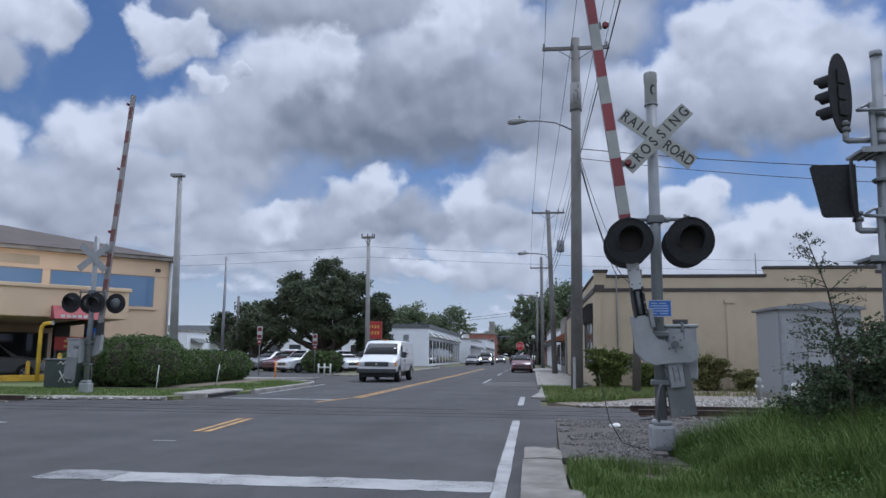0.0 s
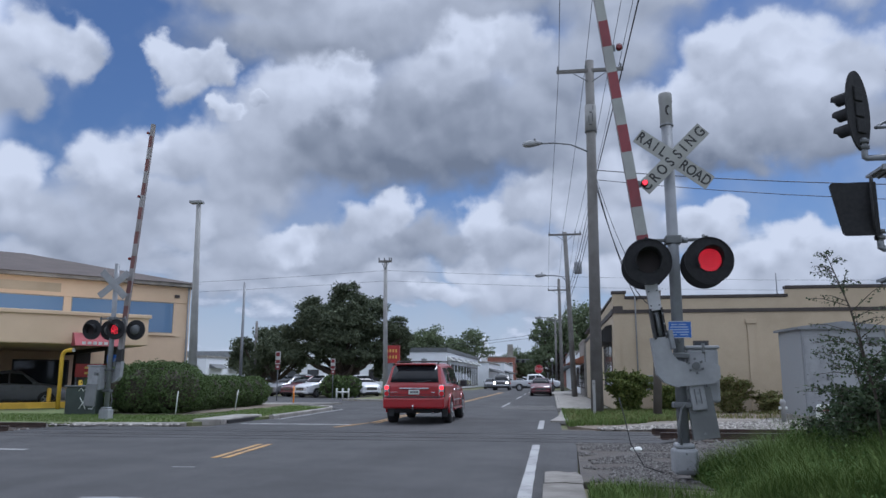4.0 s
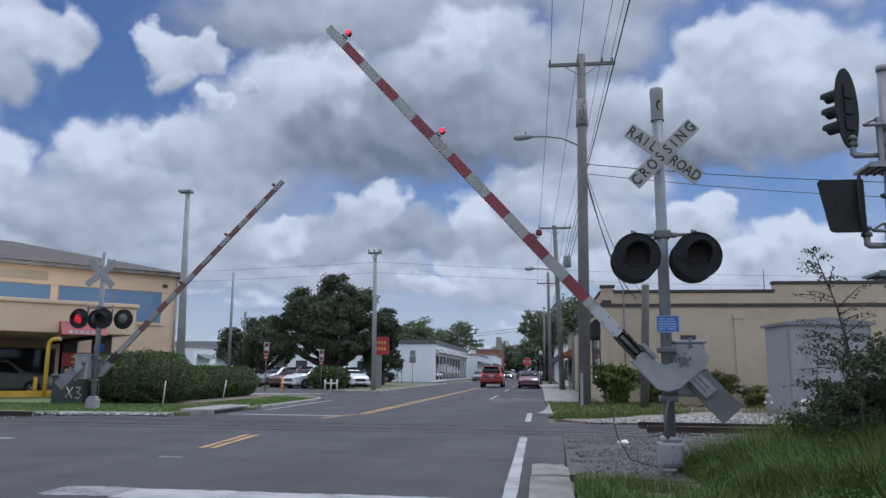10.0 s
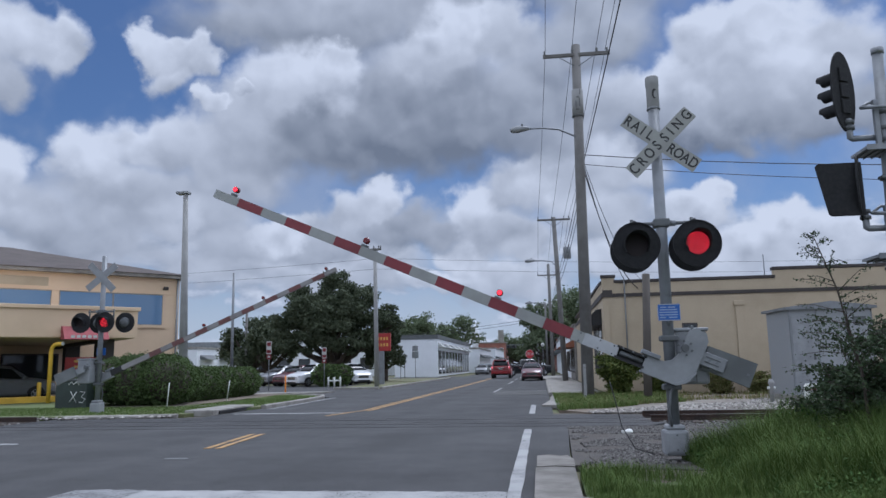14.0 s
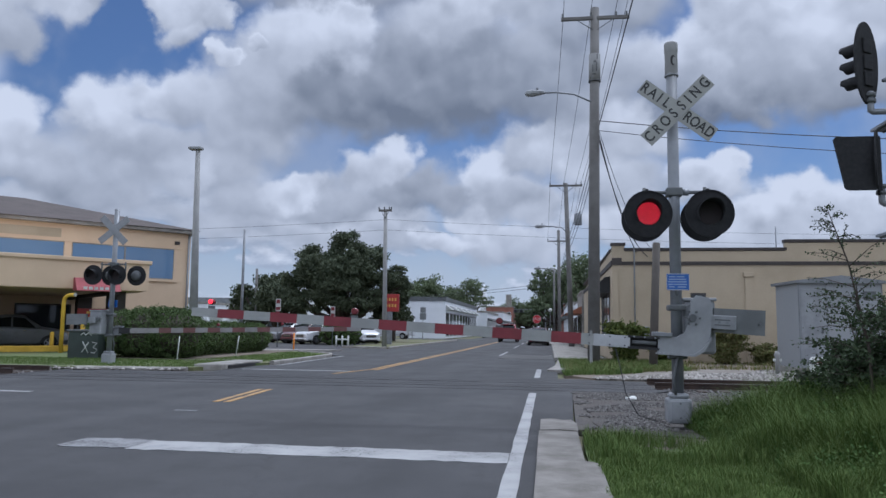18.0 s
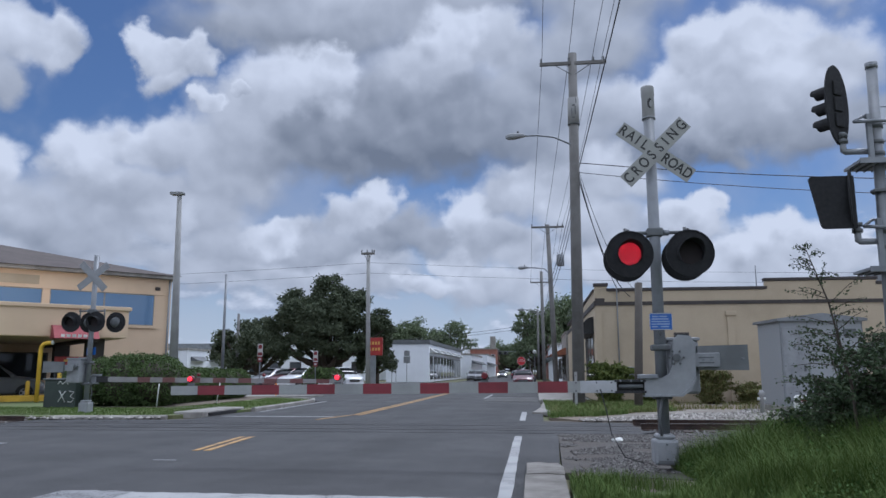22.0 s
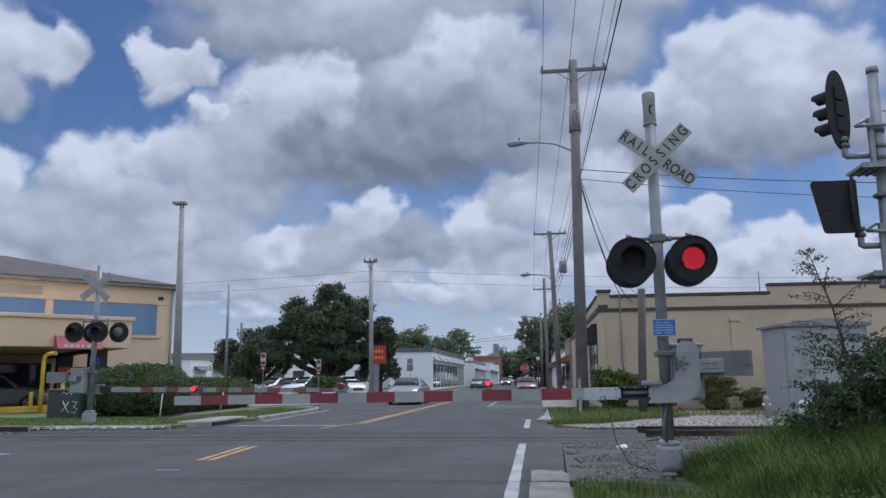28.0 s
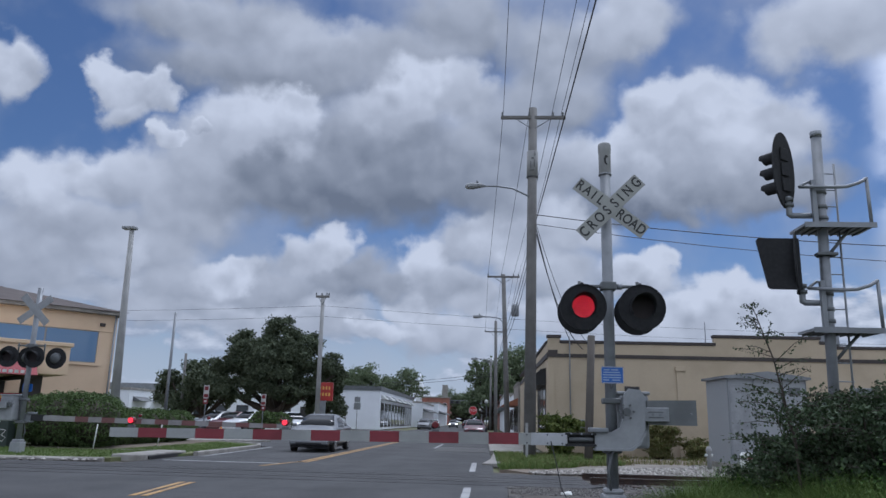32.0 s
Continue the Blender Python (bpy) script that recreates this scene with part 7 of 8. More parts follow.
# one tall sparse shoot
sp = thing("sapling", "tall thin sapling with sparse small leaves", "sapling", pose(3.55, 8.8, 0))
bm, pts, rnd = B(), [], random.Random(41)
stem = [Vector((0, 0, 0)), Vector((-0.05, 0, 1.2)), Vector((-0.22, 0, 2.1)), Vector((-0.42, 0, 2.72))]
tube(bm, [tuple(p) for p in stem], [0.02, 0.016, 0.01, 0.004], 6)
for k in range(26):
    q = (0.28 + 0.72 * k / 25) * 3
    j = min(2, int(q))
    p = stem[j].lerp(stem[j + 1], q - j)
    d = Vector((rnd.uniform(-1, 1), rnd.uniform(-1, 1), rnd.uniform(0.0, 0.5))).normalized() * (0.8 - 0.62 * k / 25) * rnd.uniform(0.6, 1.1)
    tube(bm, [tuple(p), tuple(p + d * 0.6 + Vector((0, 0, 0.03))), tuple(p + d)], [0.006, 0.004, 0.002], 4)
    pts += [tuple(p + d * g + Vector((rnd.gauss(0, 0.02), rnd.gauss(0, 0.02), rnd.gauss(0, 0.02)))) for g in [m / 40 for m in range(6, 41)]]
part("stem", bm, BARK, sp)
leaves_on(pts, 0.022, SHRUB_LEAVES, 41, "foliage", "sparse small leaves").parent = sp
shrub("yellow-green bush against the tan wall", 3.0, 30.6, 1.75, 1.25, 70, 36, YELLOW_LEAVES, 0.065)
shrub("low yellow-green bush against the tan wall", 4.6, 31.2, 1.1, 0.9, 40, 38, YELLOW_LEAVES, 0.06)
shrub("dry reddish-brown bush against the tan wall", 7.1, 31.5, 1.5, 1.0, 52, 37, DRY_BLADES, 0.06)
shrub("low dry bush against the tan wall", 8.6, 31.6, 0.9, 0.9, 30, 39, DRY_BLADES, 0.06)


# ---- railroad signal with ladder ----
def block_signal():
    s = thing("railroad_signal", "grey railroad signal mast with ladder, platforms and two black signal heads", "railroad signal", pose(5.78, 12.6, 0.0))
    part("mast", tube(B(), [(-0.13, 0, 0), (0.01, 0, 6.4)], 0.085, 18), GALV, s, "grey steel mast")
    part("mast_cap", tube(B(), [(0.01, 0, 6.36), (0.01, 0, 6.46)], 0.097, 18), GALV, s)
    for z, x in ((2.9, -0.06), (4.68, -0.02)):
        p = part("platform", plate(B(), [(-0.42, -0.26), (0.74, -0.26), (0.74, 0.40), (-0.42, 0.40)], "z", z, z + 0.045), GALV, s, "steel grating platform")
        for k in range(9):
            part("platform_bar", box(B(), -0.36 + 0.125 * k, -0.345 + 0.125 * k, -0.25, 0.39, z - 0.025, z), DARK_GREY, p)
        part("platform_edge", box(B(), -0.43, 0.75, -0.275, -0.26, z - 0.03, z + 0.06), GALV, p)
        part("platform_brace", tube(B(), [(x + 0.05, 0, z - 0.46), (0.42, 0, z)], 0.028, 6), DARK_GREY, s)
        part("rail_post", box(B(), -0.20, -0.12, -0.12, -0.04, z - 0.02, z + 0.86, 0.008), GALV, s)
        part("rail_post", tube(B(), [(0.70, -0.2, z + 0.02), (0.69, -0.2, z + 0.85)], 0.03, 8), GALV, s)
        rail = part("guard_rail", tube(B(), [(-0.38, -0.06, z + 0.74), (-0.16, -0.2, z + 0.70), (0.1, -0.22, z + 0.69), (0.34, -0.22, z + 0.70), (0.55, -0.22, z + 0.77), (0.70, -0.2, z + 0.86)], 0.03, 8), GALV, s, "bent steel guard rail")
        part("guard_rail", tube(B(), [(-0.38, -0.06, z + 0.74), (-0.17, 0.1, z + 0.88), (0.1, 0.2, z + 0.86)], 0.025, 8), GALV, s)
        part("rail_collar", tube(B(), [(x, 0, z + 0.62), (x, 0, z + 0.72)], 0.11, 16), DARK_GREY, s)
        for k in range(2):
            part("collar", tube(B(), [(x, 0, z + 0.16 + 0.2 * k), (x, 0, z + 0.22 + 0.2 * k)], 0.105, 16), DARK_GREY, s)
    part("collar", tube(B(), [(-0.04, 0, 4.2), (-0.04, 0, 4.26)], 0.13, 16), DARK_GREY, s)
    part("collar_plate", box(B(), -0.2, 0.14, -0.14, 0.02, 4.2, 4.25, 0.01), DARK_GREY, s)
    part("number_board", box(B(), 0.12, 0.55, -0.1, -0.08, 1.55, 2.0, 0.01), GALV, s, "blank grey board")
    part("ladder_rail", tube(B(), [(0.28, 0.16, 0.0), (0.34, 0.16, 5.92)], 0.02, 6), GALV, s, "ladder side rail")
    for k in range(19):
        part("ladder_rung", tube(B(), [(-0.02, 0.14, 0.30 + 0.302 * k), (0.335, 0.16, 0.30 + 0.302 * k)], 0.011, 6), GALV, s)
    # heads: turned to face along the track, seen nearly edge on
    for z, x, half, turn_by in ((5.75, -0.60, 0.70, -146), (4.08, -0.50, 0.55, -118)):
        arm = part("head_bracket", tube(B(), [(0, 0, z - half - 0.13), (x + 0.07, 0, z - half - 0.13), (x + 0.04, 0, z - half - 0.12), (x + 0.04, 0, z - half * 0.7)], 0.052, 10), GALV, s, "bent steel bracket")
        for dz in (0.0, 0.1):
            part("bracket_joint", tube(B(), [(x + 0.04, 0, z - half + 0.02 + dz), (x + 0.04, 0, z - half + 0.08 + dz)], 0.085, 10), DARK_GREY, arm)
        turn = Matrix.Translation((x, 0, z)) @ Matrix.Rotation(radians(turn_by), 4, "Z")
        bm = plate(B(), [(0.29 * math.cos(a), half * math.sin(a)) for a in [math.tau * k / 32 for k in range(32)]], "y", -0.015, 0.015)
        bmesh.ops.transform(bm, matrix=turn, verts=bm.verts)
        head = part("signal_head", bm, LAMP_BLACK, s, "oval black signal backboard")
        for k, dz in enumerate((-0.28, 0.0, 0.28)):
            bm = box(B(), -0.10, 0.10, 0.015, 0.05, dz - 0.12, dz + 0.12, 0.012)
            bmesh.ops.transform(bm, matrix=turn, verts=bm.verts)
            part("lamp_housing", bm, LAMP_BLACK, head)
            bm = tube(B(), [(0, -0.02, dz), (0, -0.40, dz)], 0.105, 18, False)
            tube(bm, [(0, -0.02, dz), (0, -0.40, dz)], 0.095, 18, False)
            for v in bm.verts:
                if v.co.y < -0.2 and v.co.z < dz - 0.02:
                    v.co.y += 0.06
            bmesh.ops.transform(bm, matrix=turn, verts=bm.verts)
            part("visor", bm, LAMP_BLACK, head, "black tunnel visor")
            bm = disc(B(), (0, dz), 0.09, -0.022, -0.03, 16)
            bmesh.ops.transform(bm, matrix=turn, verts=bm.verts)
            part("lens", bm, DARK_LENS, head)
    c = 0.05
    out = [(-1.20 + c, 0.42), (-0.50, 0.42), (-0.50, -0.46), (-1.04 + c, -0.46), (-1.05 + 0.02, -0.45), (-1.06, -0.42), (-1.21, 0.37), (-1.20 + 0.02, 0.41)]
    bm = plate(B(), [(u, 4.06 + v) for u, v in out], "y", -0.14, -0.11)
    screen = part("side_screen", bm, LAMP_BLACK, s, "square black backboard with rounded corners")
    part("screen_back", box(B(), -0.80, -0.52, -0.11, 0.02, 3.75, 4.35, 0.04), LAMP_BLACK, screen)
    part("footing", box(B(), -0.45, 0.25, -0.35, 0.35, -0.1, 0.2, 0.03), CONCRETE, s)
    return s


block_signal()


SHEET_METAL = material("pale grey sheet metal", (0.27, 0.285, 0.30), 0.6, 0.1, vary=0.14, grain=10, coarse=0.9, second=(0.27, 0.285, 0.30))


def bungalow():
    s = thing("equipment_cabinet", "tall pale grey metal railroad equipment cabinet", "cabinet", pose(7.9, 25.0, 0.2, 0, 0, 4))
    part("body", box(B(), 0, 2.6, 0, 1.9, 0, 2.72, 0.02), SHEET_METAL, s, "pale grey sheet metal body")
    bm = plate(B(), [(-0.12, 2.70), (2.72, 2.70), (2.72, 2.78), (1.3, 2.95), (-0.12, 2.78)], "y", -0.15, 2.0)
    part("roof", bm, GALV, s, "shallow metal roof")
    for x in (0.0, 0.86, 1.72, 2.58):
        part("seam", box(B(), x, x + 0.02, -0.025, 0.0, 0.05, 2.68), GALV, s)
    d = part("door", box(B(), 0.06, 0.82, -0.02, 0.0, 0.1, 2.5, 0.004), GREY_PAINT, s)
    part("handle", box(B(), 0.68, 0.74, -0.05, -0.02, 1.1, 1.3, 0.005), DARK_GREY, d)
    part("vent", box(B(), 2.0, 2.4, -0.02, 0.0, 2.2, 2.45), DARK_GREY, s)
    part("skid", box(B(), -0.05, 2.65, -0.05, 1.95, -0.2, 0.0), CONCRETE, s)


bungalow()
b = thing("hydrant", "pale cream standpipe beside the cabinet", "hydrant", pose(7.0, 24.3, 0.015))
part("pipe", tube(B(), [(0, 0, 0), (0, 0, 0.55), (0, 0, 0.6), (0, 0, 0.72)], [0.07, 0.07, 0.1, 0.05], 12), POLE_CONCRETE, b, "faded cream pipe")
part("cap", tube(B(), [(-0.12, 0, 0.45), (0.12, 0, 0.45)], 0.045, 10), PLATE_WHITE, b)
b = thing("marker_box", "small white metal box with a sloped top beside the track", "box", pose(7.3, 21.6, 0.0))
part("shell", plate(B(), [(-0.2, 0.0), (0.2, 0.0), (0.2, 0.55), (0.1, 0.66), (-0.14, 0.66), (-0.2, 0.58)], "y", -0.15, 0.15), PLATE_WHITE, b)
part("stripe", box(B(), -0.12, 0.12, -0.155, -0.151, 0.5, 0.56), RED_SHEET, b)
b = thing("marker_post", "thin pale wooden post in the grass", "post", pose(1.52, 27.6, 0.05))
part("post", box(B(), -0.05, 0.05, -0.04, 0.04, 0, 1.25, 0.008), POLE_CONCRETE, b)
part("bolt", disc(B(), (0, 1.12), 0.016, -0.05, -0.04, 8), DARK_GREY, b)
b = thing("litter", "crumpled white plastic litter on the gravel", "litter", pose(1.55, 14.6, 0.03))
bm = B()
bmesh.ops.create_icosphere(bm, subdivisions=2, radius=0.11)
for v in bm.verts:
    v.co *= 1 + 0.5 * noise.noise(v.co * 18)
    v.co.z *= 0.5
part("wrapper", bm, PLATE_WHITE, b)


# ---- beside the bank ----
lp = thing("parking_lot_lamp", "tall tapered pale concrete lamp post with a flat lamp head", "lamp post", pose(-15.6, 31.0, 0.0))
part("post", tube(B(), [(0, 0, 0), (-0.2, 0, 9.3)], [0.21, 0.1], 16), POLE_CONCRETE, lp)
part("lamp_head", box(B(), -0.6, 0.0, -0.18, 0.18, 9.26, 9.39, 0.03), GREY_PAINT, lp, "flat grey lamp head")
part("head_arm", tube(B(), [(-0.2, 0, 9.2), (-0.12, 0, 9.32)], 0.04, 8), GREY_PAINT, lp)

b = thing("drive_through_kerb", "raised yellow painted kerb of the drive-through lane", "kerb", pose(-23.3, 28.75, 0.0, 0, 0, 44))
part("kerb", box(B(), -12, 3.0, -0.2, 0.2, 0.0, 0.34, 0.05), YELLOW_PAINT, b)
b = thing("clearance_bar", "bent yellow steel clearance pipe beside the drive-through", "pipe", pose(-20.75, 29.3, 0.0))
part("pipe", tube(B(), [(0, 0, 0), (0, 0, 2.2), (0.03, 0, 2.4), (0.14, 0, 2.52), (0.3, 0, 2.55), (0.5, 0, 2.56)], 0.085, 12), YELLOW_PAINT, b)
part("pipe_end", tube(B(), [(0.5, 0, 2.56), (0.54, 0, 2.56)], 0.09, 12), PLATE_WHITE, b)
for x, y, h in ((-20.2, 29.9, 1.3), (-22.0, 30.4, 0.95), (-19.6, 30.2, 1.9)):
    b = thing("bollard", "yellow steel bollard guarding the drive-through", "bollard", pose(x, y, 0), "bollards")
    part("post", tube(B(), [(0, 0, 0), (0, 0, h - 0.05), (0, 0, h)], [0.09, 0.09, 0.04], 12), YELLOW_PAINT, b)
b = thing("utility_cabinet", "dark green utility cabinet with white scrawled paint", "cabinet", pose(-17.3, 24.9, 0.06, 0, 0, 6))
part("body", box(B(), 0.15, 1.28, -0.4, 0.4, 0.0, 0.98, 0.04), material("dark green cabinet paint", (0.03, 0.045, 0.04), 0.6, vary=0.3), b)
part("lid", box(B(), 0.11, 1.32, -0.44, 0.44, 0.98, 1.05, 0.02), DARK_GREY, b)
for pts in ([(0.7, 0.62), (0.92, 0.22)], [(0.92, 0.6), (0.68, 0.24)], [(1.05, 0.6), (1.22, 0.58), (1.1, 0.42), (1.24, 0.34), (1.15, 0.22), (1.02, 0.24)], [(0.62, 0.85), (0.72, 0.95), (0.8, 0.85), (0.9, 0.95), (1.0, 0.84)]):
    part("scrawl", tube(B(), [(x, -0.405, z) for x, z in pts], 0.018, 6), PLATE_WHITE, b, "white scrawled paint stroke")
b = thing("bank_sign", "small red sign board with a pale band on the drive-through wall", "sign", pose(-21.0, 31.5, 0.0, 0, 0, 20))
part("board", box(B(), -0.5, 0.9, -0.05, 0.05, 1.42, 2.02, 0.01), RED_SIGN, b)
for k, z in ((0, 1.84), (1, 1.6)):
    part("band", box(B(), -0.1, 0.7, -0.06, -0.051, z - 0.05, z + 0.05), GOLD, b, "yellow bar in place of lettering")
for x in (-0.45, 0.85):
    part("leg", tube(B(), [(x, 0, 0), (x, 0, 1.45)], 0.03, 8), DARK_GREY, b)
aw = thing("entrance_awning", "small red sloped fascia sign over the drive-through lane", "awning", pose(-20.2, 30.25, 0.0, 0, 0, 45.5))
part("cloth", plate(B(), [(-0.9, 2.75), (0.0, 2.75), (0.0, 3.35), (-0.4, 3.3)], "x", -0.7, 1.1), material("faded red awning", (0.30, 0.06, 0.07), 0.7, vary=0.2), aw)
for k in range(6):
    part("letter_bar", box(B(), -0.45 + 0.22 * k, -0.30 + 0.22 * k, -0.912, -0.902, 2.80, 2.92), PLATE_WHITE, aw)
part("hanger", box(B(), -0.7, 1.1, 0.0, 0.35, 3.25, 3.35), STUCCO, aw)

# the bank's road sign: a red panel with plain yellow shapes
rs = thing("road_sign", "square red sign panel with yellow shapes on a grey post", "sign", pose(-11.75, 54.0, 0.05))
part("panel", box(B(), -0.45, 0.72, -0.12, 0.12, 2.45, 3.75, 0.02), RED_SIGN, rs)
for z in (3.35, 2.9):
    for k in range(4):
        part("letter_bar", box(B(), -0.25 + 0.22 * k, -0.13 + 0.22 * k, -0.13, -0.121, z - 0.11, z + 0.11), GOLD, rs, "yellow bar in place of lettering")
part("post", box(B(), -0.30, 0.22, -0.08, 0.08, 0, 2.45, 0.01), GALV, rs)


def sign_post(x, y, label, h, faces, z=0.0):
    s = thing("traffic_sign", label, "traffic sign", pose(x, y, z), "traffic signs")
    part("post", tube(B(), [(0, 0.02, 0), (0, 0.02, h)], 0.035, 8), GALV, s)
    for w, z0, z1, mat, marks in faces:
        f = part("face", box(B(), -w / 2, w / 2, -0.03, -0.01, z0, z1, 0.006), mat, s)
        for (mx, mz, mw, mh, mm) in marks:
            part("mark", box(B(), mx - mw / 2, mx + mw / 2, -0.036, -0.031, mz - mh / 2, mz + mh / 2), mm, f)
    return s


for x, y, h in ((-17.0, 45, 3.05), (-15.5, 52, 2.8)):
    sign_post(x, y, "narrow white and red sign on a thin post", h, [(0.34, h - 0.78, h, WHITE_SHEET, ((0, h - 0.18, 0.24, 0.24, RED_SHEET), (0, h - 0.62, 0.28, 0.2, RED_SHEET))), (0.3, h - 1.12, h - 0.8, RED_SHEET, ((0, h - 0.95, 0.16, 0.12, WHITE_SHEET),))])
st = sign_post(-13.3, 78, "back of a grey street sign on a post", 3.6, [(0.7, 2.2, 2.9, GALV, ()), (0.6, 2.95, 3.5, GALV, ())])
for x in (-14.9, -14.45):
    sign_post(x, 78, "green directional street sign seen edge on", 2.55, [(1.5 if x < -14.6 else 0.3, 2.3, 2.55, GALV, ())])
# low white utility stubs
b = thing("pipe_guard", "low white pipe guard at the driveway", "guard", pose(-13.5, 47.6, 0.0))
for x in (-0.4, 0.0, 0.4):
    part("post", tube(B(), [(x, 0, 0), (x, 0, 0.75)], 0.06, 8), PLATE_WHITE, b)
part("rail", tube(B(), [(-0.4, 0, 0.5), (0.4, 0, 0.5)], 0.05, 8), PLATE_WHITE, b)
for x, y, lean in ((-13.1, 24.9, 0.06), (-12.45, 28.4, 0.12)):
    b = thing("marker_stake", "thin white marker stake leaning before the hedge", "stake", pose(x, y, 0.06), "marker stakes")
    part("stake", tube(B(), [(0, 0, 0), (lean, 0, 0.85)], 0.022, 6), PLATE_WHITE, b)
b = thing("marker_post", "thin orange marker post at the driveway", "post", pose(-13.6, 38.5, 0.0))
part("post", tube(B(), [(0, 0, 0), (0, 0, 0.95)], 0.045, 8), AMBER, b)
slab("mulch_bed", [(-17.4, 24.7), (-13.2, 24.6), (-12.5, 27.5), (-12.7, 36.0), (-15.4, 36.4), (-15.5, 28.6), (-17.4, 27.6)], 0.095, DIRT, "brown mulch bed under the hedge", "mulch", 0.04)
slab("concrete_path", [(-12.7, 24.5), (-11.0, 25.6), (-11.0, 26.0), (-12.8, 24.9)], 0.10, CONCRETE, "narrow concrete path across the verge", "path", 0.03)
slab("driveway_island", [(-14.6, 36.6), (-11.6, 38.2), (-11.2, 39.4), (-15.4, 38.8)], 0.09, CONCRETE, "low concrete island in the driveway", "island", 0.12)


# ---- stop sign, far crossing and far buildings ----
s = thing("stop_sign", "red octagonal stop sign on a post at the corner", "stop sign", pose(-1.2, 76, 0.1))
oc = [(0.43 * math.cos(radians(22.5 + 45 * k)), 2.25 + 0.43 * math.sin(radians(22.5 + 45 * k))) for k in range(8)]
f = part("face", plate(B(), oc, "y", -0.03, -0.015), material("stop sign red", (0.45, 0.02, 0.03), 0.4, vary=0.1), s)
part("border", plate(B(), [(x * 1.06, 2.25 + (z - 2.25) * 1.06) for x, z in oc], "y", -0.014, -0.004), WHITE_SHEET, s)
letters("STOP", 0.36, WHITE_SHEET, f, pose(0, -0.034, 2.25, 90, 0, 0))
part("post", tube(B(), [(0, 0.02, 0), (0, 0.02, 2.7)], 0.035, 8), GALV, s)
b = thing("lamp_post", "dark ornamental street lamp with a white globe", "street lamp", pose(0.15, 77, 0.1))
part("post", tube(B(), [(0, 0, 0), (0, 0, 0.5), (0, 0, 0.6), (0, 0, 3.0)], [0.14, 0.12, 0.07, 0.05], 12), BLACK, b)
bm = B()
bmesh.ops.create_uvsphere(bm, u_segments=14, v_segments=10, radius=0.2, matrix=Matrix.Translation((0, 0, 3.2)))
part("globe", bm, WHITE_SHEET, b, "white globe")

g = thing("signal_gantry", "grey cantilever gantry with railroad lamps over the street", "signal gantry", pose(-0.8, 190, 0))
part("column", tube(B(), [(0, 0, 0), (0, 0, 6.6)], 0.14, 10), GALV, g)
for z in (5.7, 6.3):
    part("boom", tube(B(), [(0, 0, z), (-8.2, 0, z)], 0.07, 8), GALV, g)
for k in range(9):
    part("truss_web", tube(B(), [(-k * 0.9, 0, 5.7), (-k * 0.9 - 0.45, 0, 6.3)], 0.035, 6), GALV, g)
for x in (-7.6, -6.2, -3.0):
    part("lamp_background", disc(B(), (x, 5.9), 0.4, -0.15, -0.1, 18), BLACK, g)
for turn in (-45, 45):
    bl = part("crossbuck_blade", box(B(), -0.9, 0.9, -0.2, -0.19, -0.16, 0.16), WHITE_SHEET, g, "white crossbuck blade")
    bl.matrix_basis = pose(0, 0, 4.6, 0, turn, 0)
BRICK_RED = material("red brick", (0.30, 0.13, 0.10), 0.9, vary=0.25, grain=6, coarse=0.3)
h = thing("brick_building", "distant red brick building with a flat top and white tower", "building", pose(-21.0, 250, 0))
part("wall", box(B(), 0, 9, 0, 20, 0, 8.6), BRICK_RED, h)
part("tower", box(B(), 6.6, 8.4, 2, 4, 8.6, 13.0), CONCRETE, h, "pale tower")
part("cornice", box(B(), -0.2, 9.2, -0.2, 20, 8.6, 9.0), CONCRETE, h)
for k in range(4):
    w = part("window", box(B(), 0.8 + 2.1 * k, 2.0 + 2.1 * k, -0.05, 0.0, 4.6, 7.0), WHITE_WALL, h)
    part("pane", box(B(), 0.9 + 2.1 * k, 1.9 + 2.1 * k, -0.07, -0.055, 4.7, 6.9), GLASS, w)
h = thing("church", "distant white church cupola above the trees", "church", pose(-22, 252, 0))
part("tower", box(B(), -1.3, 1.3, 0, 2.6, 0, 11.4), WHITE_WALL, h)
part("cupola", tube(B(), [(0, 1.3, 11.4), (0, 1.3, 12.8), (0, 1.3, 13.8), (0, 1.3, 17.0)], [1.2, 1.15, 0.7, 0.03], 12), WHITE_WALL, h, "white domed cupola with a spire")
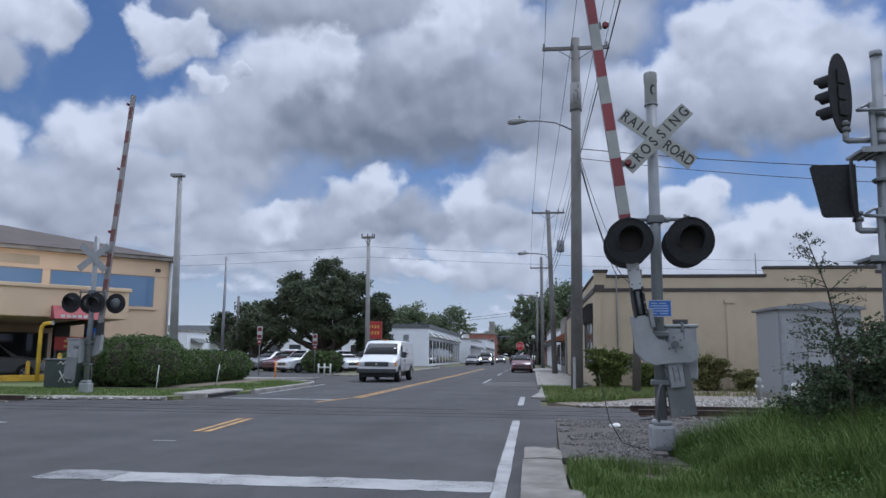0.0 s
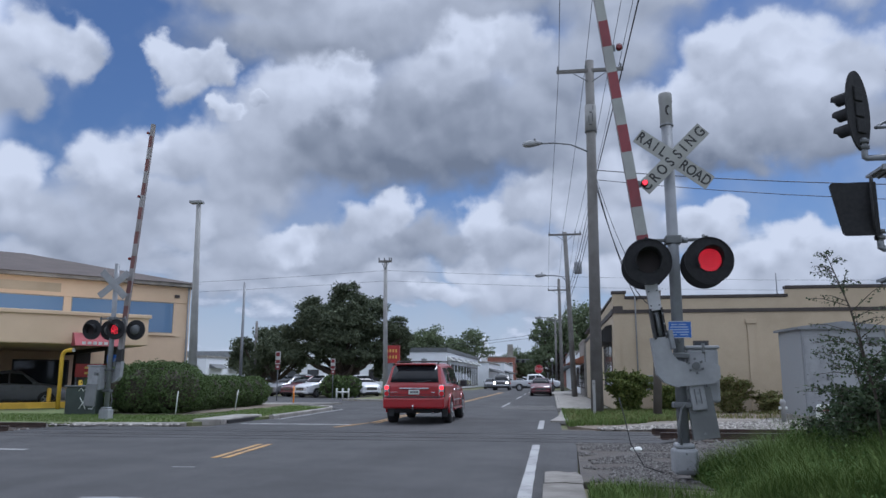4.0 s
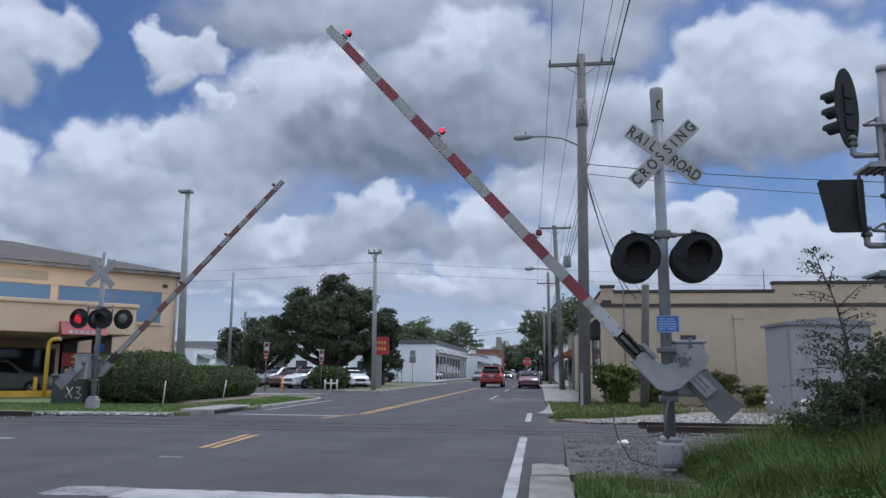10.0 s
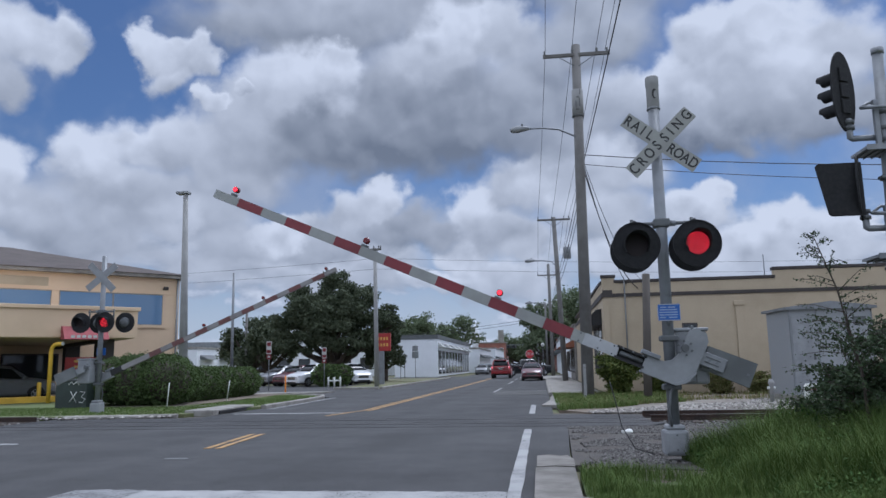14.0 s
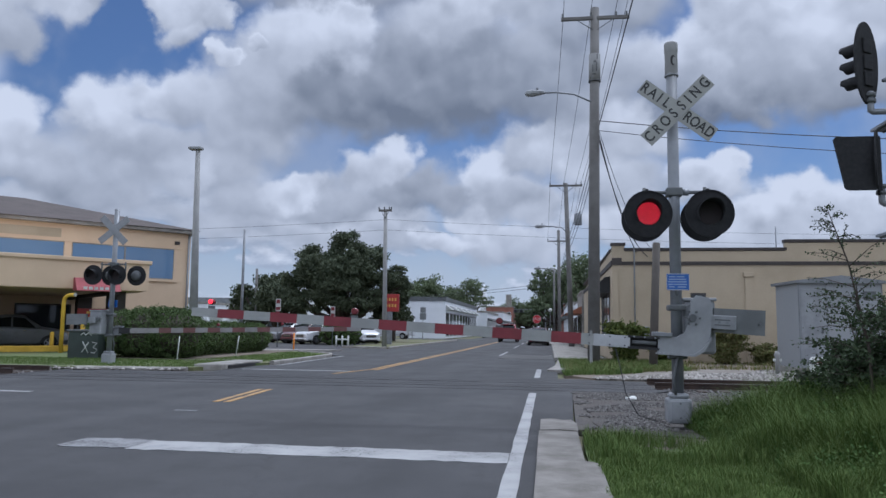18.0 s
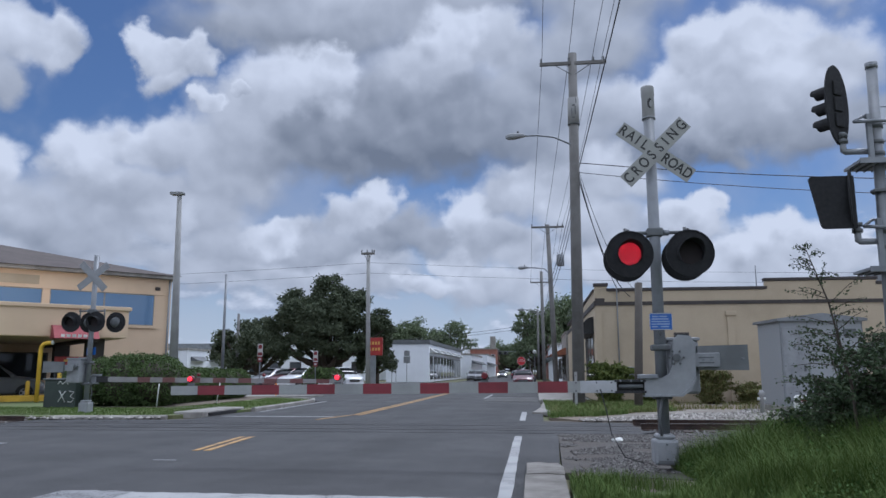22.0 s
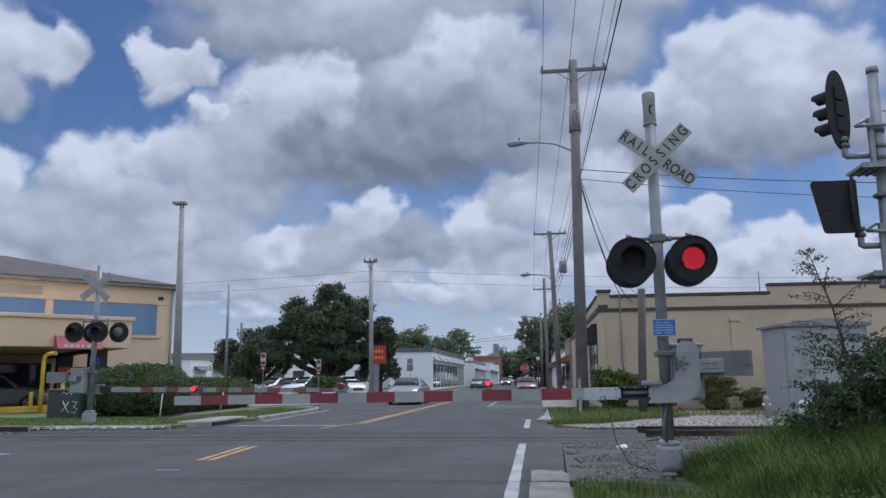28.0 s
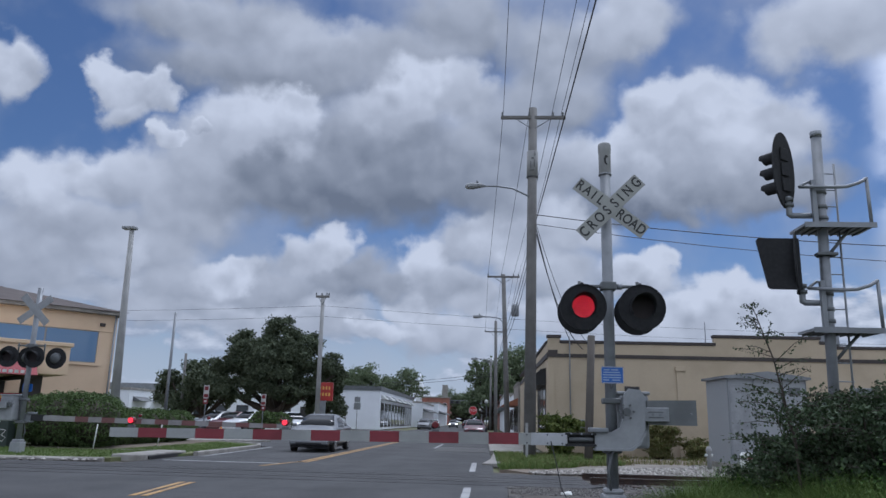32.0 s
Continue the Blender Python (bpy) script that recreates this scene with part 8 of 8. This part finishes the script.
for x, y, w, d, hh, m, lab in ((-21, 138, 9.6, 30, 4.3, WHITE_WALL, "pale shop row down the street"), (-20, 170, 9.5, 40, 5.0, WHITE_WALL, "pale shop row down the street"), (2.5, 96, 14, 30, 4.6, WHITE_WALL, "pale low shop past the side street"), (2.5, 128, 14, 60, 5.6, BRICK_RED, "brick shop row past the side street"),
                               (-44, 110, 20, 20, 5.5, WHITE_WALL, "low white building behind the parking lot"), (-70, 95, 24, 18, 4.2, WHITE_WALL, "low white building behind the bank")):
    h = thing("far_building", lab, "building", pose(x, y, 0), "far buildings")
    part("wall", box(B(), 0, w, 0, d, 0, hh), m, h)
    part("coping", box(B(), -0.1, w + 0.1, -0.1, d + 0.1, hh, hh + 0.3), CONCRETE, h)
    for k in range(int(w // 3.2)):
        win = part("window", box(B(), 0.8 + 3.2 * k, 2.6 + 3.2 * k, -0.05, 0.0, 1.0, 2.8), BROWN_TRIM, h)
        part("pane", box(B(), 0.9 + 3.2 * k, 2.5 + 3.2 * k, -0.07, -0.055, 1.1, 2.7), GLASS, win)
    for k in range(int(d // 6)):
        part("awning", plate(B(), [(w, 2.8), (w, 3.4), (w + 1.2, 2.8)], "y", 1 + 6 * k, 5 + 6 * k) if x < 0 else plate(B(), [(0, 2.8), (0, 3.4), (-1.2, 2.8)], "y", 1 + 6 * k, 5 + 6 * k), DARK_GREY, h)
h = thing("far_house", "distant grey-roofed house beyond the bank", "house", pose(-74, 132, 0))
part("wall", box(B(), 0, 22, 0, 12, 0, 4.6), WHITE_WALL, h)
part("roof", plate(B(), [(-1, 4.6), (23, 4.6), (19, 6.5), (4, 6.5)], "y", -1, 13), GALV, h)
for k in range(6):
    w = part("window", box(B(), 1.5 + 3.4 * k, 3.2 + 3.4 * k, -0.05, 0.0, 1.8, 3.4), BROWN_TRIM, h)
    part("pane", box(B(), 1.6 + 3.4 * k, 3.1 + 3.4 * k, -0.07, -0.055, 1.9, 3.3), GLASS, w)
for k in range(14):
    tree("distant line of green trees on the horizon", -110 + 17 * k + random.uniform(-4, 4), 330 + random.uniform(-20, 20), random.uniform(9, 13), 20, 1.5, 70 + k, 2200, 1.1, lobes=9)


# ---- what moves ----
def roll_wheels(wheels, rows, r):
    """Turn the wheels with the way driven; rows of (t, metres). Extra rows keep each step under 90 degrees."""
    out = []
    for (t0, d0), (t1, d1) in zip(rows, rows[1:]):
        k = max(1, math.ceil(abs(d1 - d0) / r / radians(60)))
        out += [(t0 + (t1 - t0) * i / k, d0 + (d1 - d0) * i / k) for i in range(k)]
    out.append(rows[-1])
    keep = [out[0]]
    for row in out[1:]:
        if frame(row[0]) > frame(keep[-1][0]):
            keep.append(row)
    for w in wheels:
        at = w.location.copy()
        walk(w, [(t, Matrix.Translation(at) @ Matrix.Rotation(-d / r, 4, "X")) for t, d in keep])


def drive(car, rows, r):
    """rows of (t, x, y, heading), heading in degrees: 0 drives along +y, 180 towards -y."""
    body, wheels = car
    walk(body, [(t, pose(x, y, 0, 0, 0, a)) for t, x, y, a in rows])
    way, total = [(rows[0][0], 0.0)], 0.0
    for a, b in zip(rows, rows[1:]):
        total += math.hypot(b[1] - a[1], b[2] - a[2])
        way.append((b[0], total))
    roll_wheels(wheels, way, r)


def blink(lamp, spans):
    """Slide a lit lamp forward to its lens while it glows."""
    off, on = tuple(lamp["off"]), tuple(lamp["on"])
    rows = [(0.0, pose(*off))]
    for a, b in spans:
        if a > 0.05:
            rows.append((a - 0.034, pose(*off)))
        rows += [(a, pose(*on)), (b, pose(*on)), (b + 0.034, pose(*off))]
    rows.append((32.0, pose(*(on if spans and spans[-1][1] >= 32 else off))))
    keep = [rows[0]]
    for row in rows[1:]:
        if frame(row[0]) > frame(keep[-1][0]):
            keep.append(row)
    walk(lamp, keep)


HALF = 0.5425


def with_glints(spans, moments):
    """Adds the short glints at the given moments, joined to a flash that they touch."""
    rows = sorted(spans + [(m - 0.08, m + 0.07) for m in moments])
    out = [rows[0]]
    for a, b in rows[1:]:
        if a - out[-1][1] < 0.12:
            out[-1] = (out[-1][0], max(b, out[-1][1]))
        else:
            out.append((a, b))
    return out


def flashes(first, dark):
    """Alternating flashes from `first` seconds on, every second half period, less those that hold a moment of `dark`."""
    out, t = [], first
    while t < 32:
        if not any(t - 0.02 <= d < t + HALF for d in dark):
            out.append((t, min(t + HALF - 0.05, 32.2)))
        t += 2 * HALF
    return out


def motions():
    near = [(0, 82.6), (5.6, 82.6), (6, 80.6), (6.5, 70.7), (7, 66.6), (7.5, 63.5), (8, 60.2), (8.5, 57.1), (9, 54.2), (10.2, 46.6), (11, 41.8), (11.8, 36.6), (13, 29), (14.5, 20.6), (17, 8.3), (17.5, 5.2), (18, 3.2), (18.6, 0.6), (19.2, -0.5), (32, -0.6)]
    far = [(0, 85.7), (5.6, 85.5), (6, 83.5), (6.5, 74), (7, 67.6), (7.5, 63.6), (8, 60.2), (8.5, 56.5), (9, 53), (9.8, 48), (11, 40.2), (11.8, 35.4), (13, 28.5), (13.8, 23.8), (17, 7), (17.6, 3), (18.2, 0.5), (19, -0.5), (32, -0.5)]
    left, right = 1.75 - HALF, 1.75
    plans = {
        NEAR_SIGNAL[0].name: (((left, (1.3, 4.2, 6.9, 7.9, 10.1, 12.3, 14.4, 16.6, 19.0, 21.0, 24.4, 28.6, 30.7), (7.0, 18.0, 21.0, 24.0)), (right, (3.1, 5.3, 7.4, 14.7, 17.2, 20.5, 22.6, 24.8, 29.1, 31.1), (31.0,)))),
        FAR_SIGNAL[0].name: (((left, (1.3, 4.2, 6.0, 6.9, 8.9, 11.0, 13.3, 16.6, 18.9, 20.0, 22.0, 24.0, 28.6, 32.0), (7.0, 19.0)), (right, (2.0, 6.3, 8.5, 10.7, 13.0, 17.2, 19.3, 26.0, 28.1, 30.2), (17.0, 31.0))))}
    for (sig, arm, leds, lights), rows in ((NEAR_SIGNAL, near), (FAR_SIGNAL, far)):
        at = arm.location.copy()
        walk(arm, [(t, pose(*at, 0, a, 0)) for t, a in rows])
        lit = [l for l in leds if l]
        for lamp, (first, dark, glints) in zip(lit, plans[sig.name]):
            blink(lamp, with_glints(flashes(first, dark), glints))
        blink(lights[0], [(1.5, 32.2)])
        blink(lights[1], flashes(left + 2 * HALF, (16.6,)))
        blink(lights[2], flashes(right, (19.3,)))
    drive(SUV, [(t, -4.08, y + 1.4, 0) for t, y in ((0, -13), (1, -3.2), (1.5, 1.75), (2, 6.15), (2.5, 10.75), (3, 15.2), (3.5, 19.5), (5.5, 33.2), (6, 36.8), (7, 44.2), (8, 51.2), (9, 58.5), (10, 65), (11, 72), (11.6, 74.6), (12, 75.2), (19.2, 75.2))]
          + [(20, -3.6, 79.0, -12), (20.6, -1.6, 82.6, -40), (21.1, 1.2, 84.2, -72), (22, 8, 85, -88), (24, 26, 85.2, -90), (26, 70, 85.2, -90), (32, 70.2, 85.2, -90)], 0.395)
    drive(VAN, [(t, x, y + 1.72, 180) for t, x, y in ((0, -7.6, 37), (1, -7.8, 28.5), (1.6, -8.1, 23.6), (2.5, -8.4, 16.0), (3, -8.5, 11.5), (3.5, -8.5, 6.6), (5, -8.5, -9), (8, -8.5, -40), (32, -8.5, -40.5))], 0.385)
    drive(WHITE_PICKUP, [(0, -29, 88, -90), (0.5, -24.5, 88, -90), (1, -19.6, 88, -90), (1.5, -15.2, 88, -90), (2, -12.4, 88, -90), (2.5, -10.3, 88, -90), (3, -8.0, 88, -90), (3.5, -5.7, 88, -90), (4.5, 3, 88, -90), (6, 24, 88, -90), (8, 70, 88, -90), (32, 70.3, 88, -90)], 0.4)
    drive(BLACK_PICKUP, [(0, -60, 87.6, -90), (3, -40, 87.6, -90), (5, -22, 87.6, -90), (5.5, -20.6, 87.6, -90), (9.8, -20.0, 87.6, -90), (10.5, -18.2, 87.6, -90), (11, -16.0, 87.6, -90), (11.5, -13.4, 87.6, -90), (12, -11.4, 87.6, -90), (12.5, -9.6, 87.6, -90), (13, -7.6, 87.6, -90), (13.5, -5.0, 87.6, -90), (14, -1.6, 87.6, -90), (14.5, 1.8, 87.6, -90), (16, 22, 87.6, -90), (19, 70, 87.6, -90), (32, 70.4, 87.6, -90)], 0.4)
    drive(DARK_TRUCK, [(0, -6.8, 112, 180), (2, -6.6, 101, 180), (3.5, -6.2, 95, 180), (5.5, -5.6, 92.5, 181), (6.3, -5.0, 90.5, 190), (6.8, -4.2, 88.6, 208), (7.4, -2.6, 86.6, 232), (8.0, -0.4, 85.2, 250), (9.0, 2.6, 84.4, 264), (10, 6.4, 84.0, 269), (11, 12, 84.0, 270), (13, 34, 84, 270), (16, 72, 84, 270), (32, 72.4, 84, 270)], 0.4)
    drive((TRANSIT.t, TRANSIT_WHEELS), [(0, 70, 84, 90), (12, 56, 84, 90), (13.6, 22, 84, 90), (14.5, 7.5, 84, 90), (15.5, 2.5, 84, 90), (16.5, -5.2, 84, 90), (17, -9.5, 84, 90), (17.5, -14.0, 84, 90), (18.2, -20, 84, 90), (20, -45, 84, 90), (22, -72, 84, 90), (32, -72.4, 84, 90)], 0.35)
    drive(SILVER_CAR, [(0, -7.2, 330, 180), (14, -7.2, 230, 180), (20, -7.2, 128, 180), (22, -7.2, 103, 180), (23, -7.2, 90, 180), (24, -7.2, 74, 180), (25, -7.2, 61, 180), (25.5, -7.2, 56.5, 180), (27.5, -7.15, 43.6, 180), (28, -7.1, 41.3, 180), (29, -7.0, 37.6, 180), (30, -6.9, 34.6, 180), (31, -6.8, 32.3, 180), (32, -6.75, 31.2, 180)], 0.31)


motions()
